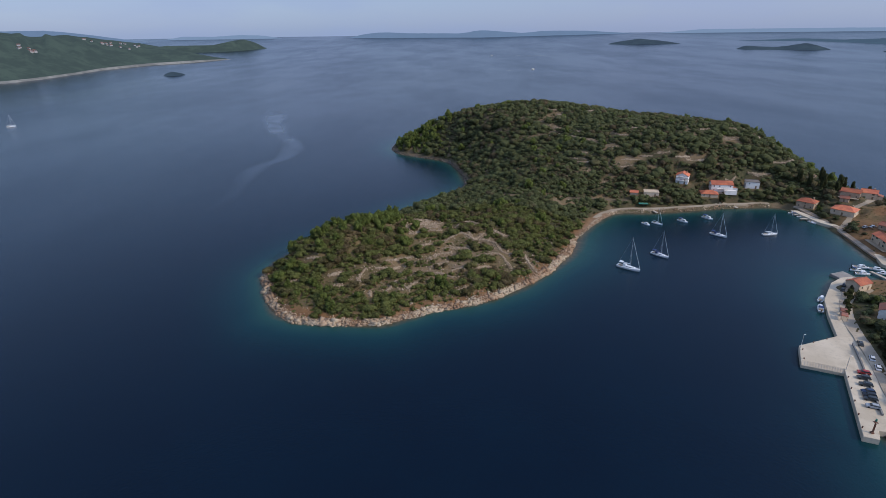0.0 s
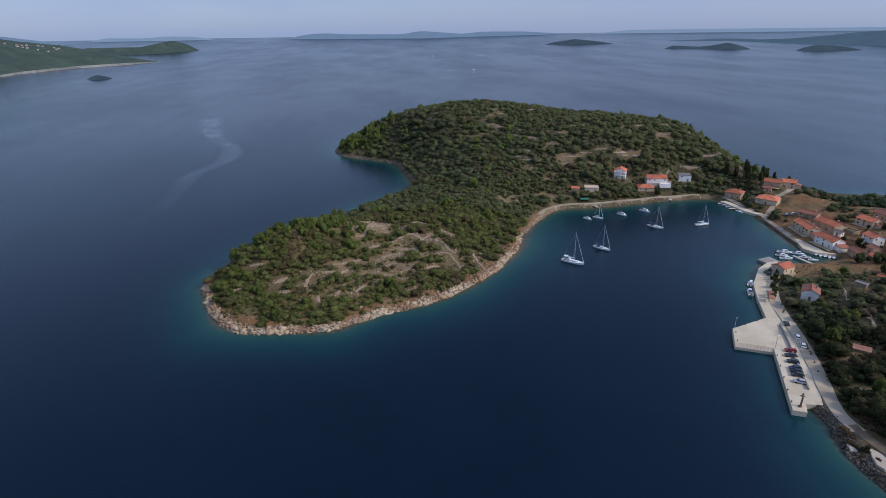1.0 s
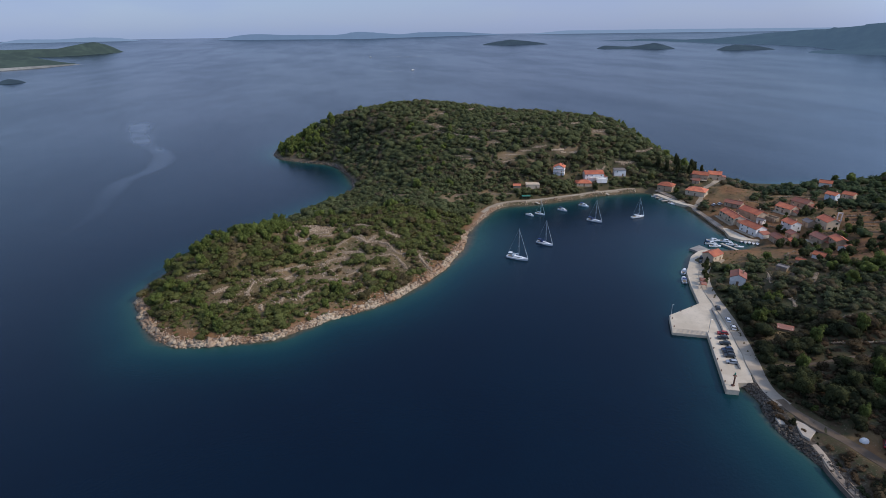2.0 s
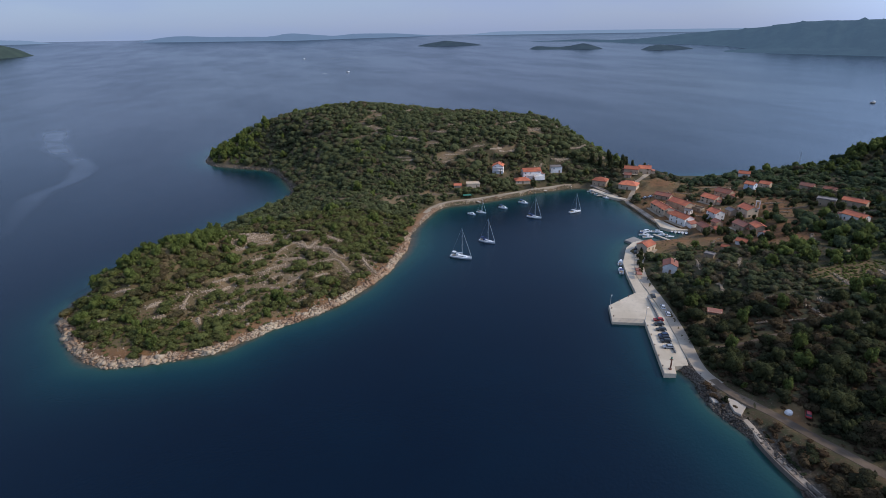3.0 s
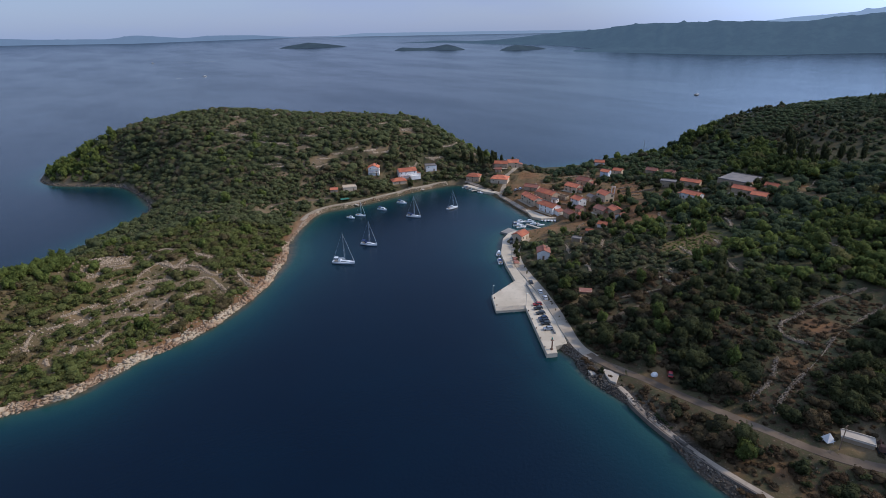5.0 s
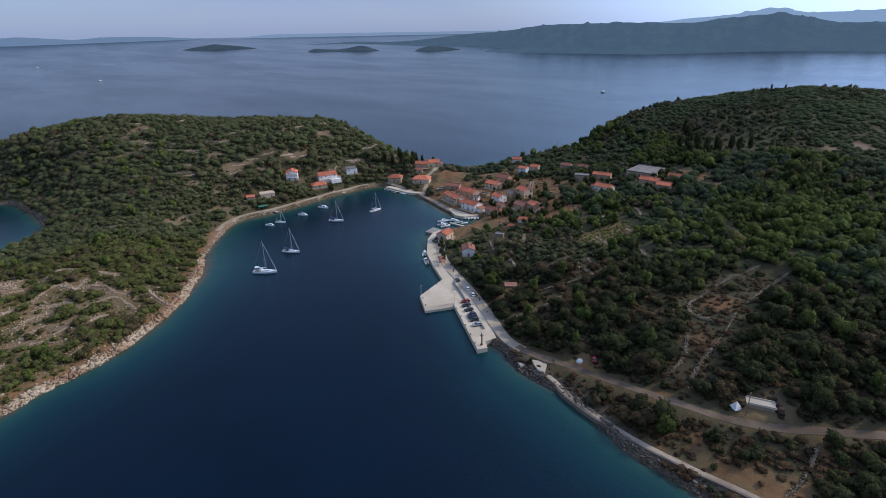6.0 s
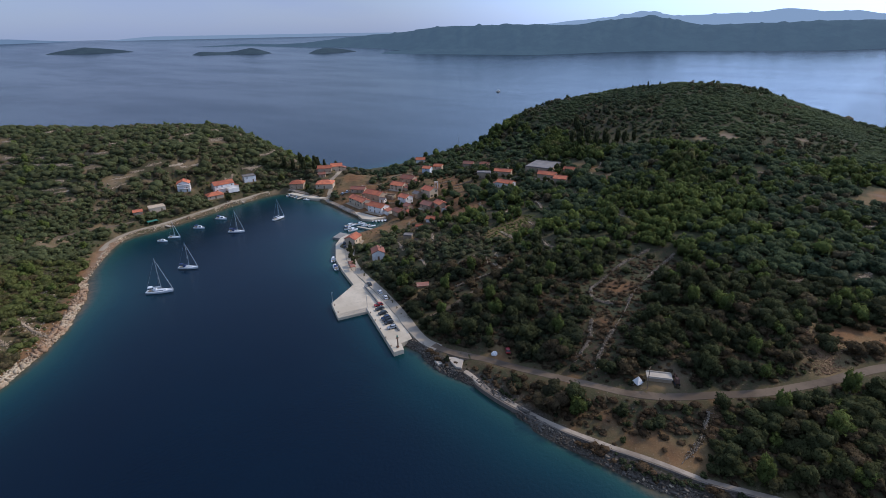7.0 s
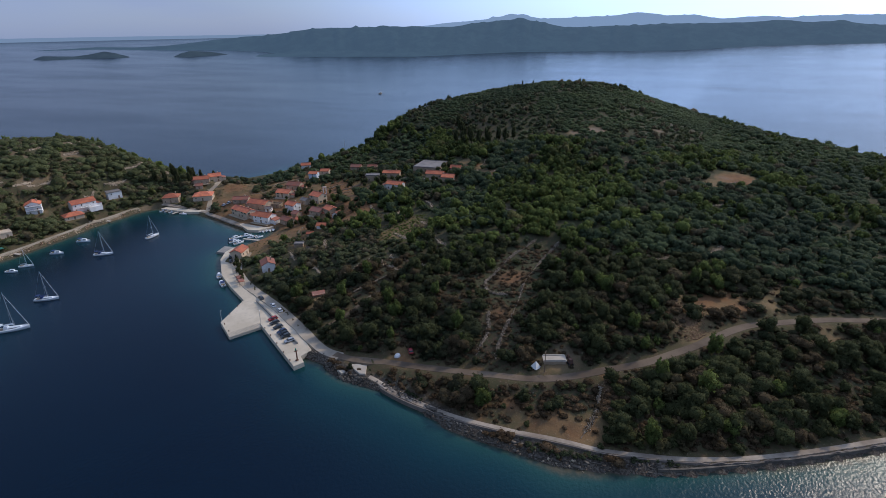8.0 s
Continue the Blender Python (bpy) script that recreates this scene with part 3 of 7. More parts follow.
# house: front middle, turn, width, depth, eaves, roof, roof colour, wall colour, storeys
HOUSES = [
    ("tall white three-storey house with a red tiled roof", 178, 389, -30, 8.5, 8.1, 6.5, "cross", TILE, WHITE, 3),
    ("large white villa with a red tiled roof by the cove", 206, 383, -12, 14.7, 8.5, 6.1, "gable", TILE, WHITE, 2),
    ("low annexe with a red hipped roof by the waterfront", 195, 377.5, -16, 11.4, 8.1, 2.7, "hip", TILE, CREAM, 1),
    ("pale grey flat-roofed house on the slope", 230, 386, -18, 9.0, 7.1, 4.8, "flat", GREYROOF, WHITE, 2),
    ("flat-roofed cream bungalow above the cove road", 152, 376.5, -15, 10.0, 7.1, 3.0, "flat", CREAM, CREAM, 1),
    ("small shed with a red tiled roof among olive trees", 140, 379, -20, 5.5, 4.3, 2.2, "gable", TILE, STONEWALL, 1),
    ("stone house with a red hipped roof on the waterfront", 253, 358.5, -50, 10.8, 9.2, 4.4, "hip", TILE, STONEWALL, 2),
    ("waterfront tavern with a wide red hipped roof", 263, 336, -50, 13.4, 10.3, 3.8, "hip", TILE, CREAM, 1),
    ("stone house with a red roof on the isthmus", 283, 359, -42, 11.2, 7.2, 4.0, "gable", TILE, STONEWALL, 2),
    ("white house with a red roof behind cypresses", 297, 360, -38, 9.5, 7.8, 4.6, "gable", TILE, CREAM, 2),
    ("old stone house with a brown tiled roof", 267, 302, -62, 10.8, 6.0, 3.0, "gable", OLDTILE, STONEWALL, 1),
    ("long cream terrace row with a red tiled roof", 249.5, 285, -101, 17.9, 7.2, 4.4, "gable", TILE, CREAM, 2),
    ("wide stone house with a red tiled roof", 262, 281.5, -86, 15.0, 7.9, 4.7, "gable", TILE, STONEWALL, 2),
    ("white harbour house with a red tiled roof", 247, 263, -88, 12.9, 7.9, 4.7, "gable", TILE, WHITE, 2),
    ("tall white village house with a red roof", 267, 256, -94, 8.2, 6.9, 5.8, "gable", TILE, WHITE, 3),
    ("cream stone house with a bright orange roof", 283, 247.5, -100, 9.2, 7.9, 5.6, "gable", TILE, CREAM, 2),
    ("roofless grey stone ruin", 270, 272.5, -72, 7.1, 5.6, 3.0, "ruin", OLDTILE, WALLSTONE, 1),
    ("cream house with a low red roof", 286, 279.5, -81, 10.7, 7.5, 3.9, "gable", TILE, CREAM, 2),
    ("stone house with a long red roof higher in the village", 299, 281, -78, 10.5, 7.5, 3.6, "gable", OLDTILE, STONEWALL, 1),
    ("old brick-coloured stone house with a brown roof", 251, 247, -101, 8.2, 6.0, 3.5, "gable", OLDTILE, STONEWALL, 1),
    ("stone barn with a weathered brown roof", 263.5, 231.5, -94, 8.9, 6.9, 3.5, "gable", OLDTILE, STONEWALL, 1),
    ("stone barn with an orange tiled roof", 265, 222.5, -111, 7.9, 6.4, 3.5, "gable", TILE, STONEWALL, 1),
    ("small stone cottage with a white gable", 257, 209, -88, 5.5, 4.7, 2.7, "cross", OLDTILE, WHITE, 1),
    ("white cottage with an orange tiled roof above the fields", 238, 204.5, -68, 6.5, 4.4, 2.3, "gable", TILE, WHITE, 1),
    ("small shed with a red roof beside the cottage", 228.5, 206, -55, 3.6, 3.0, 1.8, "gable", TILE, STONEWALL, 1),
    ("pale blue house with a red roof at the village top", 330, 287.5, -74, 6.7, 5.8, 4.3, "gable", TILE, PALEBLUE, 2),
    ("cottage with an orange tiled roof behind the pale blue house", 341, 284.5, -70, 6.8, 5.8, 3.6, "gable", TILE, CREAM, 1),
    ("small grey stone shed with a red roof near the cypresses", 276, 354, -42, 5.2, 4.7, 2.8, "gable", OLDTILE, STONEWALL, 1),
    ("low stone outbuilding with a red roof on the harbour lane", 256.5, 240.5, -101, 5.2, 4.3, 2.7, "gable", TILE, STONEWALL, 1),
    ("narrow stone house with a brown roof on the lane", 261, 247, -94, 4.7, 5.2, 3.7, "gable", OLDTILE, STONEWALL, 1),
    ("grey stone outhouse leaning on the orange-roofed house", 279, 254.5, -100, 5.6, 5.2, 3.5, "gable", GREYROOF, STONEWALL, 1),
    ("small white outhouse with a grey roof between the houses", 262, 271, -70, 4.0, 3.6, 2.5, "gable", GREYROOF, WHITE, 1),
    ("white cottage with a red roof on the ridge", 358, 318, -50, 8.0, 6.2, 3.2, "gable", TILE, WHITE, 1),
    ("grey stone cottage with a brown roof on the slope", 351, 260.5, -70, 8.0, 5.8, 2.8, "gable", OLDTILE, STONEWALL, 1),
    ("stone cottage half hidden by shrubs", 353, 246, -74, 7.3, 5.3, 2.8, "gable", OLDTILE, STONEWALL, 1),
    ("grey stone house with a sheet roof", 323, 225, -60, 9.8, 5.9, 4.2, "flat", GREYROOF, WALLSTONE, 2),
    ("stone farmhouse with a red roof", 331, 214, -72, 12.5, 5.5, 3.4, "gable", TILE, STONEWALL, 1),
    ("farmhouse with a red roof and white front", 306, 196.5, -86, 11.6, 6.4, 3.6, "gable", TILE, WHITE, 2),
    ("long grey flat-roofed farm building", 341, 190.5, -82, 19.0, 22.0, 3.0, "flat", GREYROOF, STONEWALL, 1),
    ("farmhouse with a dull red tiled roof", 325, 175, -82, 12.1, 6.2, 3.7, "gable", TILE, STONEWALL, 1),
    ("low farmhouse with a faded red roof", 318, 161, -76, 8.2, 6.2, 3.4, "gable", TILE, STONEWALL, 1),
    ("stone barn with a broken red roof", 336, 164, -80, 7.0, 5.5, 3.1, "gable", TILE, STONEWALL, 1),
    ("stone boathouse with an orange tiled roof on the quay", 200.5, 229.3, 20, 8.5, 6.5, 3.8, "gable", TILE, CREAM, 1),
    ("white house with a steep red roof behind the quay", 188.5, 200, -40, 6.6, 7.5, 4.2, "cross", OLDTILE, WHITE, 2),
    ("low concrete hut with a flat pale roof beside the road", 162.2, 41.6, -64, 7.6, 3.4, 1.3, "flat", KERB, WALLSTONE, 1),
    ("small grey field hut among shrubs", 213.5, 201.5, -60, 4.8, 3.6, 1.9, "flat", GREYROOF, WALLSTONE, 1),
    ("low shed with a red roof among the trees", 173.5, 155, -42, 5.2, 2.2, 1.2, "shed", OLDTILE, STONEWALL, 1),
]
QUAYS = [
    ("ferry pier", 2.0, [(161.5, 190.8), (141.7, 184.1), (136.05, 173.9), (148.55, 168.0), (129.6, 132.3), (133.6, 130.6), (136.2, 134.6), (141.5, 133.4), (150, 147), (160, 168), (168, 190)]),
    ("village promenade", 1.9, [(161.5, 190.8), (168, 190), (174, 199), (184, 214), (199, 231), (209, 240), (207.5, 247.5), (201.5, 246.5), (192.5, 240.5), (177.5, 223), (169.5, 208)]),
    ("tavern quay", 1.75, [(242.2, 356.0), (245.1, 330.8), (250.9, 319.0), (254.4, 321.3), (250.0, 333.0), (246.6, 355.5)]),
    ("harbour quay", 1.7, [(241.0, 276.9), (234.9, 263.1), (237.6, 256.4), (247.0, 252.2), (249.8, 258.3), (244.5, 264.5), (247.0, 275.5)]),
    ("boathouse platform", 1.3, [(200.2, 252.5), (209.0, 255.5), (210.5, 247.8), (201.8, 246.9)]),
]

SLIPWAY = [(139.3, 113.4), (141.0, 110.6), (142.5, 107.6), (136.8, 104.5), (136.0, 106.5), (137.2, 109.5)]


def inside(poly, x, y):
    px, py, r = np.ravel(x), np.ravel(y), np.zeros(np.size(x), bool)
    for (ax, ay), (bx, by) in zip(poly, poly[1:] + poly[:1]):
        cross = (ay > py) != (by > py)
        r ^= cross & (px < (bx - ax) * (py - ay) / ((by - ay) or 1e-9) + ax)
    return r.reshape(np.shape(x))


CELL, WEST, SOUTH, COLS, ROWS_N = 2.5, -125.0, -215.0, 360, 392
gx, gy = np.meshgrid(WEST + CELL * np.arange(COLS), SOUTH + CELL * np.arange(ROWS_N))
shore = shore_distance(LINE, gx, gy)
height = land_height(gx, gy, shore)
rough = (lattice(gx, gy, 17, 1) - 0.5) * 2.2 + (lattice(gx, gy, 6, 2) - 0.5) * 0.9
height = height + np.where(shore > 0, rough * np.clip((shore - 2) / 16, 0, 1), 0)
track_near = np.full(gx.shape, 99.0)
for line, half in TRACKS:
    d, k = line_distance(evenly(line, 2.0), gx, gy)
    p = evenly(line, 2.0)
    level = land_height(p[:, 0], p[:, 1], shore_distance(LINE, p[:, 0], p[:, 1]))
    level = np.maximum(np.convolve(np.pad(level, 4, "edge"), np.ones(9) / 9, "valid"), 1.5)
    w = np.clip((half + 4.5 - d) / 3.0, 0, 1) * (shore > 0)
    height = height * (1 - w) + level[k] * w
    track_near = np.minimum(track_near, np.where(d < half + 14, d - half, 99))
for _, top, poly in QUAYS:
    cx, cy = np.mean(poly, 0)
    grown = [(x + (x - cx) * 0.03, y + (y - cy) * 0.03) for x, y in poly]
    height = np.where(inside(grown, gx, gy), np.minimum(height, top - 0.5), height)


height = np.where(inside([(x + (x - 139) * 0.4, y + (y - 109) * 0.4) for x, y in SLIPWAY], gx, gy), np.minimum(height, 2.1), height)
# a small quarry cut into the slope above the hill road
cut = inside([(211, 6), (227, 7), (233, -2), (237, -14), (231, -20), (219, -18), (211, -9)], gx, gy)
height = np.where(cut, np.minimum(height, 15.2 + 0.03 * (gx - 211)), height)


def bilinear(grid, x, y):
    u, v = (np.asarray(x, float) - WEST) / CELL, (np.asarray(y, float) - SOUTH) / CELL
    i, j = np.clip(np.floor(u).astype(int), 0, COLS - 2), np.clip(np.floor(v).astype(int), 0, ROWS_N - 2)
    fu, fv = u - i, v - j
    return (grid[j, i] * (1 - fu) + grid[j, i + 1] * fu) * (1 - fv) + (grid[j + 1, i] * (1 - fu) + grid[j + 1, i + 1] * fu) * fv


def ground_z(x, y):
    return bilinear(height, x, y)


# level terraces under the houses
house_free = np.full(gx.shape, 99.0)
for _, hx, hy, turn, wide, deep, *_ in HOUSES:
    a = radians(turn)
    ux, uy = math.cos(a), math.sin(a)
    cx, cy = hx - uy * deep / 2, hy + ux * deep / 2
    u, v = np.abs((gx - cx) * ux + (gy - cy) * uy) - wide / 2, np.abs(-(gx - cx) * uy + (gy - cy) * ux) - deep / 2
    d = np.maximum(u, v)
    w = np.clip((4.5 - d) / 3.0, 0, 1) * (shore > 0)
    height = height * (1 - w) + float(ground_z(hx, hy)) * w
    house_free = np.minimum(house_free, d)

# ---------------------------------------------------------------- land and sea
bare = np.zeros(gx.shape)
for cx, cy, r in CLEARINGS:
    bare = np.maximum(bare, np.clip((r + 3 - np.hypot(gx - cx, gy - cy) + (lattice(gx, gy, 7, 5) - 0.5) * 6) / 4, 0, 1))
spit = np.clip((320 - gy) / 25, 0, 1) * np.clip((75 - gx) / 20, 0, 1)
rocky = np.clip((1.5 + 3.5 * lattice(gx, gy, 9, 3) - shore) / 2.5, 0, 1) * (0.55 - np.clip((gx - 118) / 12, 0, 1) * 0.4)
for cx, cy, r in ((-10, 312, 12), (10, 270, 16), (-15, 255, 14), (25, 285, 12), (166, 40, 7), (364, -4, 6)):
    rocky = np.maximum(rocky, np.clip((r - np.hypot(gx - cx, gy - cy)) / 5, 0, 1) * 0.5 * (0.25 + lattice(gx, gy, 5, 7)))
dry = np.clip(bare * 0.9 + spit * (0.3 + 0.7 * lattice(gx, gy, 12, 9)) + 0.25 * np.clip((4 - track_near) / 4, 0, 1) * (gx > 100), 0, 1)
dry = np.maximum(dry, np.clip((3.5 - house_free) / 4, 0, 0.6))
village = np.clip(1.25 - np.hypot((gx - 272) / 66, (gy - 262) / 66), 0, 1) * (shore > 1)
dry = np.maximum(dry, np.clip(2.2 * village, 0, 1) * np.clip(1.5 * lattice(gx, gy, 11, 8) - 0.25, 0, 1))
yard_soil = np.clip(1.2 - np.hypot((gx - 266) / 26, (gy - 204) / 15), 0, 1)
village_red = np.clip(yard_soil + 1.2 * np.clip(2 * village, 0, 1) * lattice(gx, gy, 14, 89), 0, 0.85)
red = np.clip((5 + 8 * lattice(gx, gy, 10, 4) - shore) / 4, 0, 1) * np.clip((120 - gx) / 10, 0, 1) * np.clip((420 - gy) / 20, 0, 1) * 0.7
for cx, cy, r in ((91, 325, 6), (95, 332, 7), (101, 340, 7), (109, 350, 6), (57, 272, 6), (50, 263, 6), (352, 158, 9), (332, 138, 8), (364, -12, 14), (290, 330, 12), (139, 36, 5), (138, 29, 6), (141, 24, 5), (230, -6, 10), (222, -2, 8), (222, -16, 7), (206, 74, 9), (180, 69, 7), (139, 60, 6), (141, 50, 6), (138, 82, 5), (144, 36, 5), (163, 24, 4), (157, 23, 4), (151, 22.3, 4), (136.5, 73, 4), (133.5, 58, 4), (150, 67, 5), (148, 95, 6), (137, 40, 5)):
    red = np.maximum(red, np.clip((r - np.hypot(gx - cx, gy - cy)) / 5, 0, 1) * 0.8)

red = np.maximum(red, village_red)
opening = np.clip((lattice(gx, gy, 8, 90) - 0.60) * 6, 0, 1) * np.clip((house_free - 3) / 10, 0.2, 1) * (gy > 350) * (gx < 330)
rocky = np.maximum(rocky, 0.55 * opening * lattice(gx, gy, 5, 7))
dry = np.maximum(dry, 0.8 * opening)
for cx, cy, r in ((440, 91, 9), (428, 104, 6), (464, 46, 6)):
    rocky = np.maximum(rocky, 0.7 * np.clip((r - np.hypot(gx - cx, gy - cy)) / 5, 0, 1))
wet = np.clip((np.where(gy > 4, 5.0, 1.2) + 1.5 * lattice(gx, gy, 5, 10) - shore) / 1.2, 0, 1) * np.clip((gx - 122) / 4, 0, 1) * (gy < 136)
keep = shore > -14
index = np.full(gx.shape, -1)
index[keep] = np.arange(keep.sum())
quad = np.stack([index[:-1, :-1], index[:-1, 1:], index[1:, 1:], index[1:, :-1]], -1).reshape(-1, 4)
quad = quad[(quad >= 0).all(1)]
land_mesh = soup("ground", np.stack([gx[keep], gy[keep], height[keep]], 1), np.concatenate([quad[:, [0, 1, 2]], quad[:, [0, 2, 3]]]), GROUND)
land_mesh.polygons.foreach_set("use_smooth", np.ones(len(land_mesh.polygons), bool))
cover = land_mesh.attributes.new("cover", "FLOAT_COLOR", "POINT")
cover.data.foreach_set("color", np.stack([rocky[keep], dry[keep], red[keep], wet[keep]], 1).astype(np.float32).ravel())
ground = tagged(new("ground", land_mesh), "stony island ground with brown soil and dry grass", "ground", kind="structure")

RIM = 4850.0


def sea_level(r):
    """The sheet of the sea, lifted far out so that it ends at the height of the true horizon."""
    return 96.0 * np.clip((r - 1600.0) / (RIM - 1600.0), 0, 1) ** 1.6


def grown(lo, hi, step):
    inner = np.arange(lo, hi + step, step)
    out, s = [hi + step], step
    while out[-1] < RIM + 600:
        s = min(s * 1.14, 190)
        out.append(out[-1] + s)
    back = [lo - step]
    s = step
    while back[-1] > -RIM - 600:
        s = min(s * 1.14, 190)
        back.append(back[-1] - s)
    return np.r_[back[::-1], inner, out]


sx, sy = np.meshgrid(grown(-160, 420, 4.0), grown(-180, 620, 4.0))
r = np.hypot(sx, sy)
k = np.minimum(1, RIM / np.maximum(r, 1))
sx, sy = sx * k, sy * k
near = (sx > -260) & (sx < 900) & (sy > -320) & (sy < 850)
sea_d = np.full(sx.shape, -500.0)
sea_d[near] = shore_distance(LINE, sx[near], sy[near])
shallow = np.exp(np.minimum(sea_d + 5 * (lattice(sx, sy, 23, 6) - 0.5), 0) / (np.where(sx > 118, 13.0, 15.0) + 8.0 * np.clip((sx - 50) / 40, 0, 1) * np.clip((300 - sx) / 40, 0, 1) * np.clip((sy - 215) / 60, 0, 1)))
n, m = sx.shape
idx = np.arange(n * m).reshape(n, m)
quad = np.stack([idx[:-1, :-1], idx[:-1, 1:], idx[1:, 1:], idx[1:, :-1]], -1).reshape(-1, 4)
quad = quad[(sea_d.ravel()[quad] < 12).any(1)]
quad = quad[(np.hypot(sx, sy).ravel()[quad].min(1) < RIM - 0.5)]
sea_mesh = soup("sea", np.stack([sx.ravel(), sy.ravel(), sea_level(np.hypot(sx, sy)).ravel()], 1), np.concatenate([quad[:, [0, 1, 2]], quad[:, [0, 2, 3]]]), SEA)
sea_mesh.polygons.foreach_set("use_smooth", np.ones(len(sea_mesh.polygons), bool))
at = sea_mesh.attributes.new("shallow", "FLOAT", "POINT")
at.data.foreach_set("value", shallow.astype(np.float32).ravel())
at = sea_mesh.attributes.new("ruffled", "FLOAT", "POINT")
at.data.foreach_set("value", ((0.30 + 0.45 * np.clip((60 - sy) / 60, 0, 1)) - 0.08 * np.clip((np.hypot(sx, sy) - 400) / 3200, 0, 1)).astype(np.float32).ravel())
sea = tagged(new("water", sea_mesh), "deep blue sea, turquoise in the shallows along the shore", "sea", kind="structure")


# ---------------------------------------------------------------- far islands
def far_land(name, label, ridge, depth, mat, near_base=None, seed=0, cols=120, kind="structure"):
    """A long island. ridge: rows of bearing, distance of its shore and height of its crest; depth: metres from shore to crest."""
    ridge = np.array(ridge, float)
    b = np.linspace(ridge[0, 0], ridge[-1, 0], cols)
    dist, top = np.interp(b, ridge[:, 0], ridge[:, 1]), np.interp(b, ridge[:, 0], ridge[:, 2])
    top = np.convolve(np.pad(top, 3, "edge"), np.ones(7) / 7, "valid") * (1 + 0.05 * (lattice(b * 10, b * 0 + seed, 8, 11 + seed) - 0.5)) + 1.2 * (lattice(b * 10, b * 0 + seed, 1.3, 12 + seed) - 0.5) * np.minimum(1, top / 10)
    verts, rows_n = [], 9
    for q in range(rows_n):
        u = q / (rows_n - 1)
        rise = math.sin(min(u / 0.6, 1) * math.pi / 2) ** 1.1 if u <= 0.6 else max(0.0, 1 - ((u - 0.6) / 0.4) ** 2)
        wob = 1 + 0.25 * (lattice(b * 12, b * 0 + q * 3.1, 5, 20 + seed) - 0.5) * (0 < u < 0.6)
        d = np.minimum(dist + depth * u / 0.6 * np.minimum(1, (top + 5) / (top.max() * 0.5)), RIM - 40)
        z = sea_level(dist) - 1.0 + top * rise * wob
        verts.append(np.stack([np.sin(np.radians(b)) * d, np.cos(np.radians(b)) * d, z], 1))
    v = np.concatenate(verts)
    ix = np.arange(rows_n * cols).reshape(rows_n, cols)
    f = np.stack([ix[:-1, :-1], ix[:-1, 1:], ix[1:, 1:], ix[1:, :-1]], -1).reshape(-1, 4)
    me = soup(name, v, np.concatenate([f[:, [0, 1, 2]], f[:, [0, 2, 3]]]), mat)
    me.polygons.foreach_set("use_smooth", np.ones(len(me.polygons), bool))
    return tagged(new(name, me), label, "island", kind=kind)


# the haze in each of these is emission mixed into the land's colour
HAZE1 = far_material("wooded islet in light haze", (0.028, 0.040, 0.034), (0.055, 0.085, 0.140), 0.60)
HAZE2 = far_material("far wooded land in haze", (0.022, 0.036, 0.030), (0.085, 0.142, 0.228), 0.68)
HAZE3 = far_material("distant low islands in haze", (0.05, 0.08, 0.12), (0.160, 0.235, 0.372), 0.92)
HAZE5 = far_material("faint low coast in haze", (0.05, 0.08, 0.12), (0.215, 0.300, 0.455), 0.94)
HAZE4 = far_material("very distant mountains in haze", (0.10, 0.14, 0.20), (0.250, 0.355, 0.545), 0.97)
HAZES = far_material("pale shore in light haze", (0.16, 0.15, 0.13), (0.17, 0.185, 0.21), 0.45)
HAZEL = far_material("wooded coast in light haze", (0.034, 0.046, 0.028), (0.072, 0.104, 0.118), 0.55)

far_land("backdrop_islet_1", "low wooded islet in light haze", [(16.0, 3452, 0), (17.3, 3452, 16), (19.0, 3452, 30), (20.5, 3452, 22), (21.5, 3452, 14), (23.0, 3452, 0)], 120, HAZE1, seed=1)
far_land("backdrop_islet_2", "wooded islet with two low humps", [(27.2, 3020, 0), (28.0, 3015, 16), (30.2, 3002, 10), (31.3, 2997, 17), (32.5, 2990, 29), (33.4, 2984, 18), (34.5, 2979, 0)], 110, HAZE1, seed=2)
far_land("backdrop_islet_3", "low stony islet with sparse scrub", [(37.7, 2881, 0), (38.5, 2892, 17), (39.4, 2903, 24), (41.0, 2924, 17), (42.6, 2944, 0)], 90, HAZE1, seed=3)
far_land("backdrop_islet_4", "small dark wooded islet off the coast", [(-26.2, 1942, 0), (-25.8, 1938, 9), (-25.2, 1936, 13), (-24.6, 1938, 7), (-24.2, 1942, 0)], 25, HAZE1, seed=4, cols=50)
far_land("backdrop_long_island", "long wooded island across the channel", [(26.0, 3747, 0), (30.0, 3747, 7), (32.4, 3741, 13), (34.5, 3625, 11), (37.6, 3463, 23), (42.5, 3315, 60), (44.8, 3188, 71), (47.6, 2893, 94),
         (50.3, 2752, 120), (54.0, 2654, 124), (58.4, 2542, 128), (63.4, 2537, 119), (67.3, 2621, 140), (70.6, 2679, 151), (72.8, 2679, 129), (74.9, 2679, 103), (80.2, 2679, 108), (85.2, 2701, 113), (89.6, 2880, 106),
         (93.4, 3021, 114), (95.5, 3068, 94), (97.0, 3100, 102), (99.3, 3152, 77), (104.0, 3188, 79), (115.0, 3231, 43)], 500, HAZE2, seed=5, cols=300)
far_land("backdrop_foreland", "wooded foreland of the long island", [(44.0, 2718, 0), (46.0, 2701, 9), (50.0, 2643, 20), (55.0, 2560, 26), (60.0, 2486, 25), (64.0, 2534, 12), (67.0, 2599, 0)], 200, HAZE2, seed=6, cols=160)
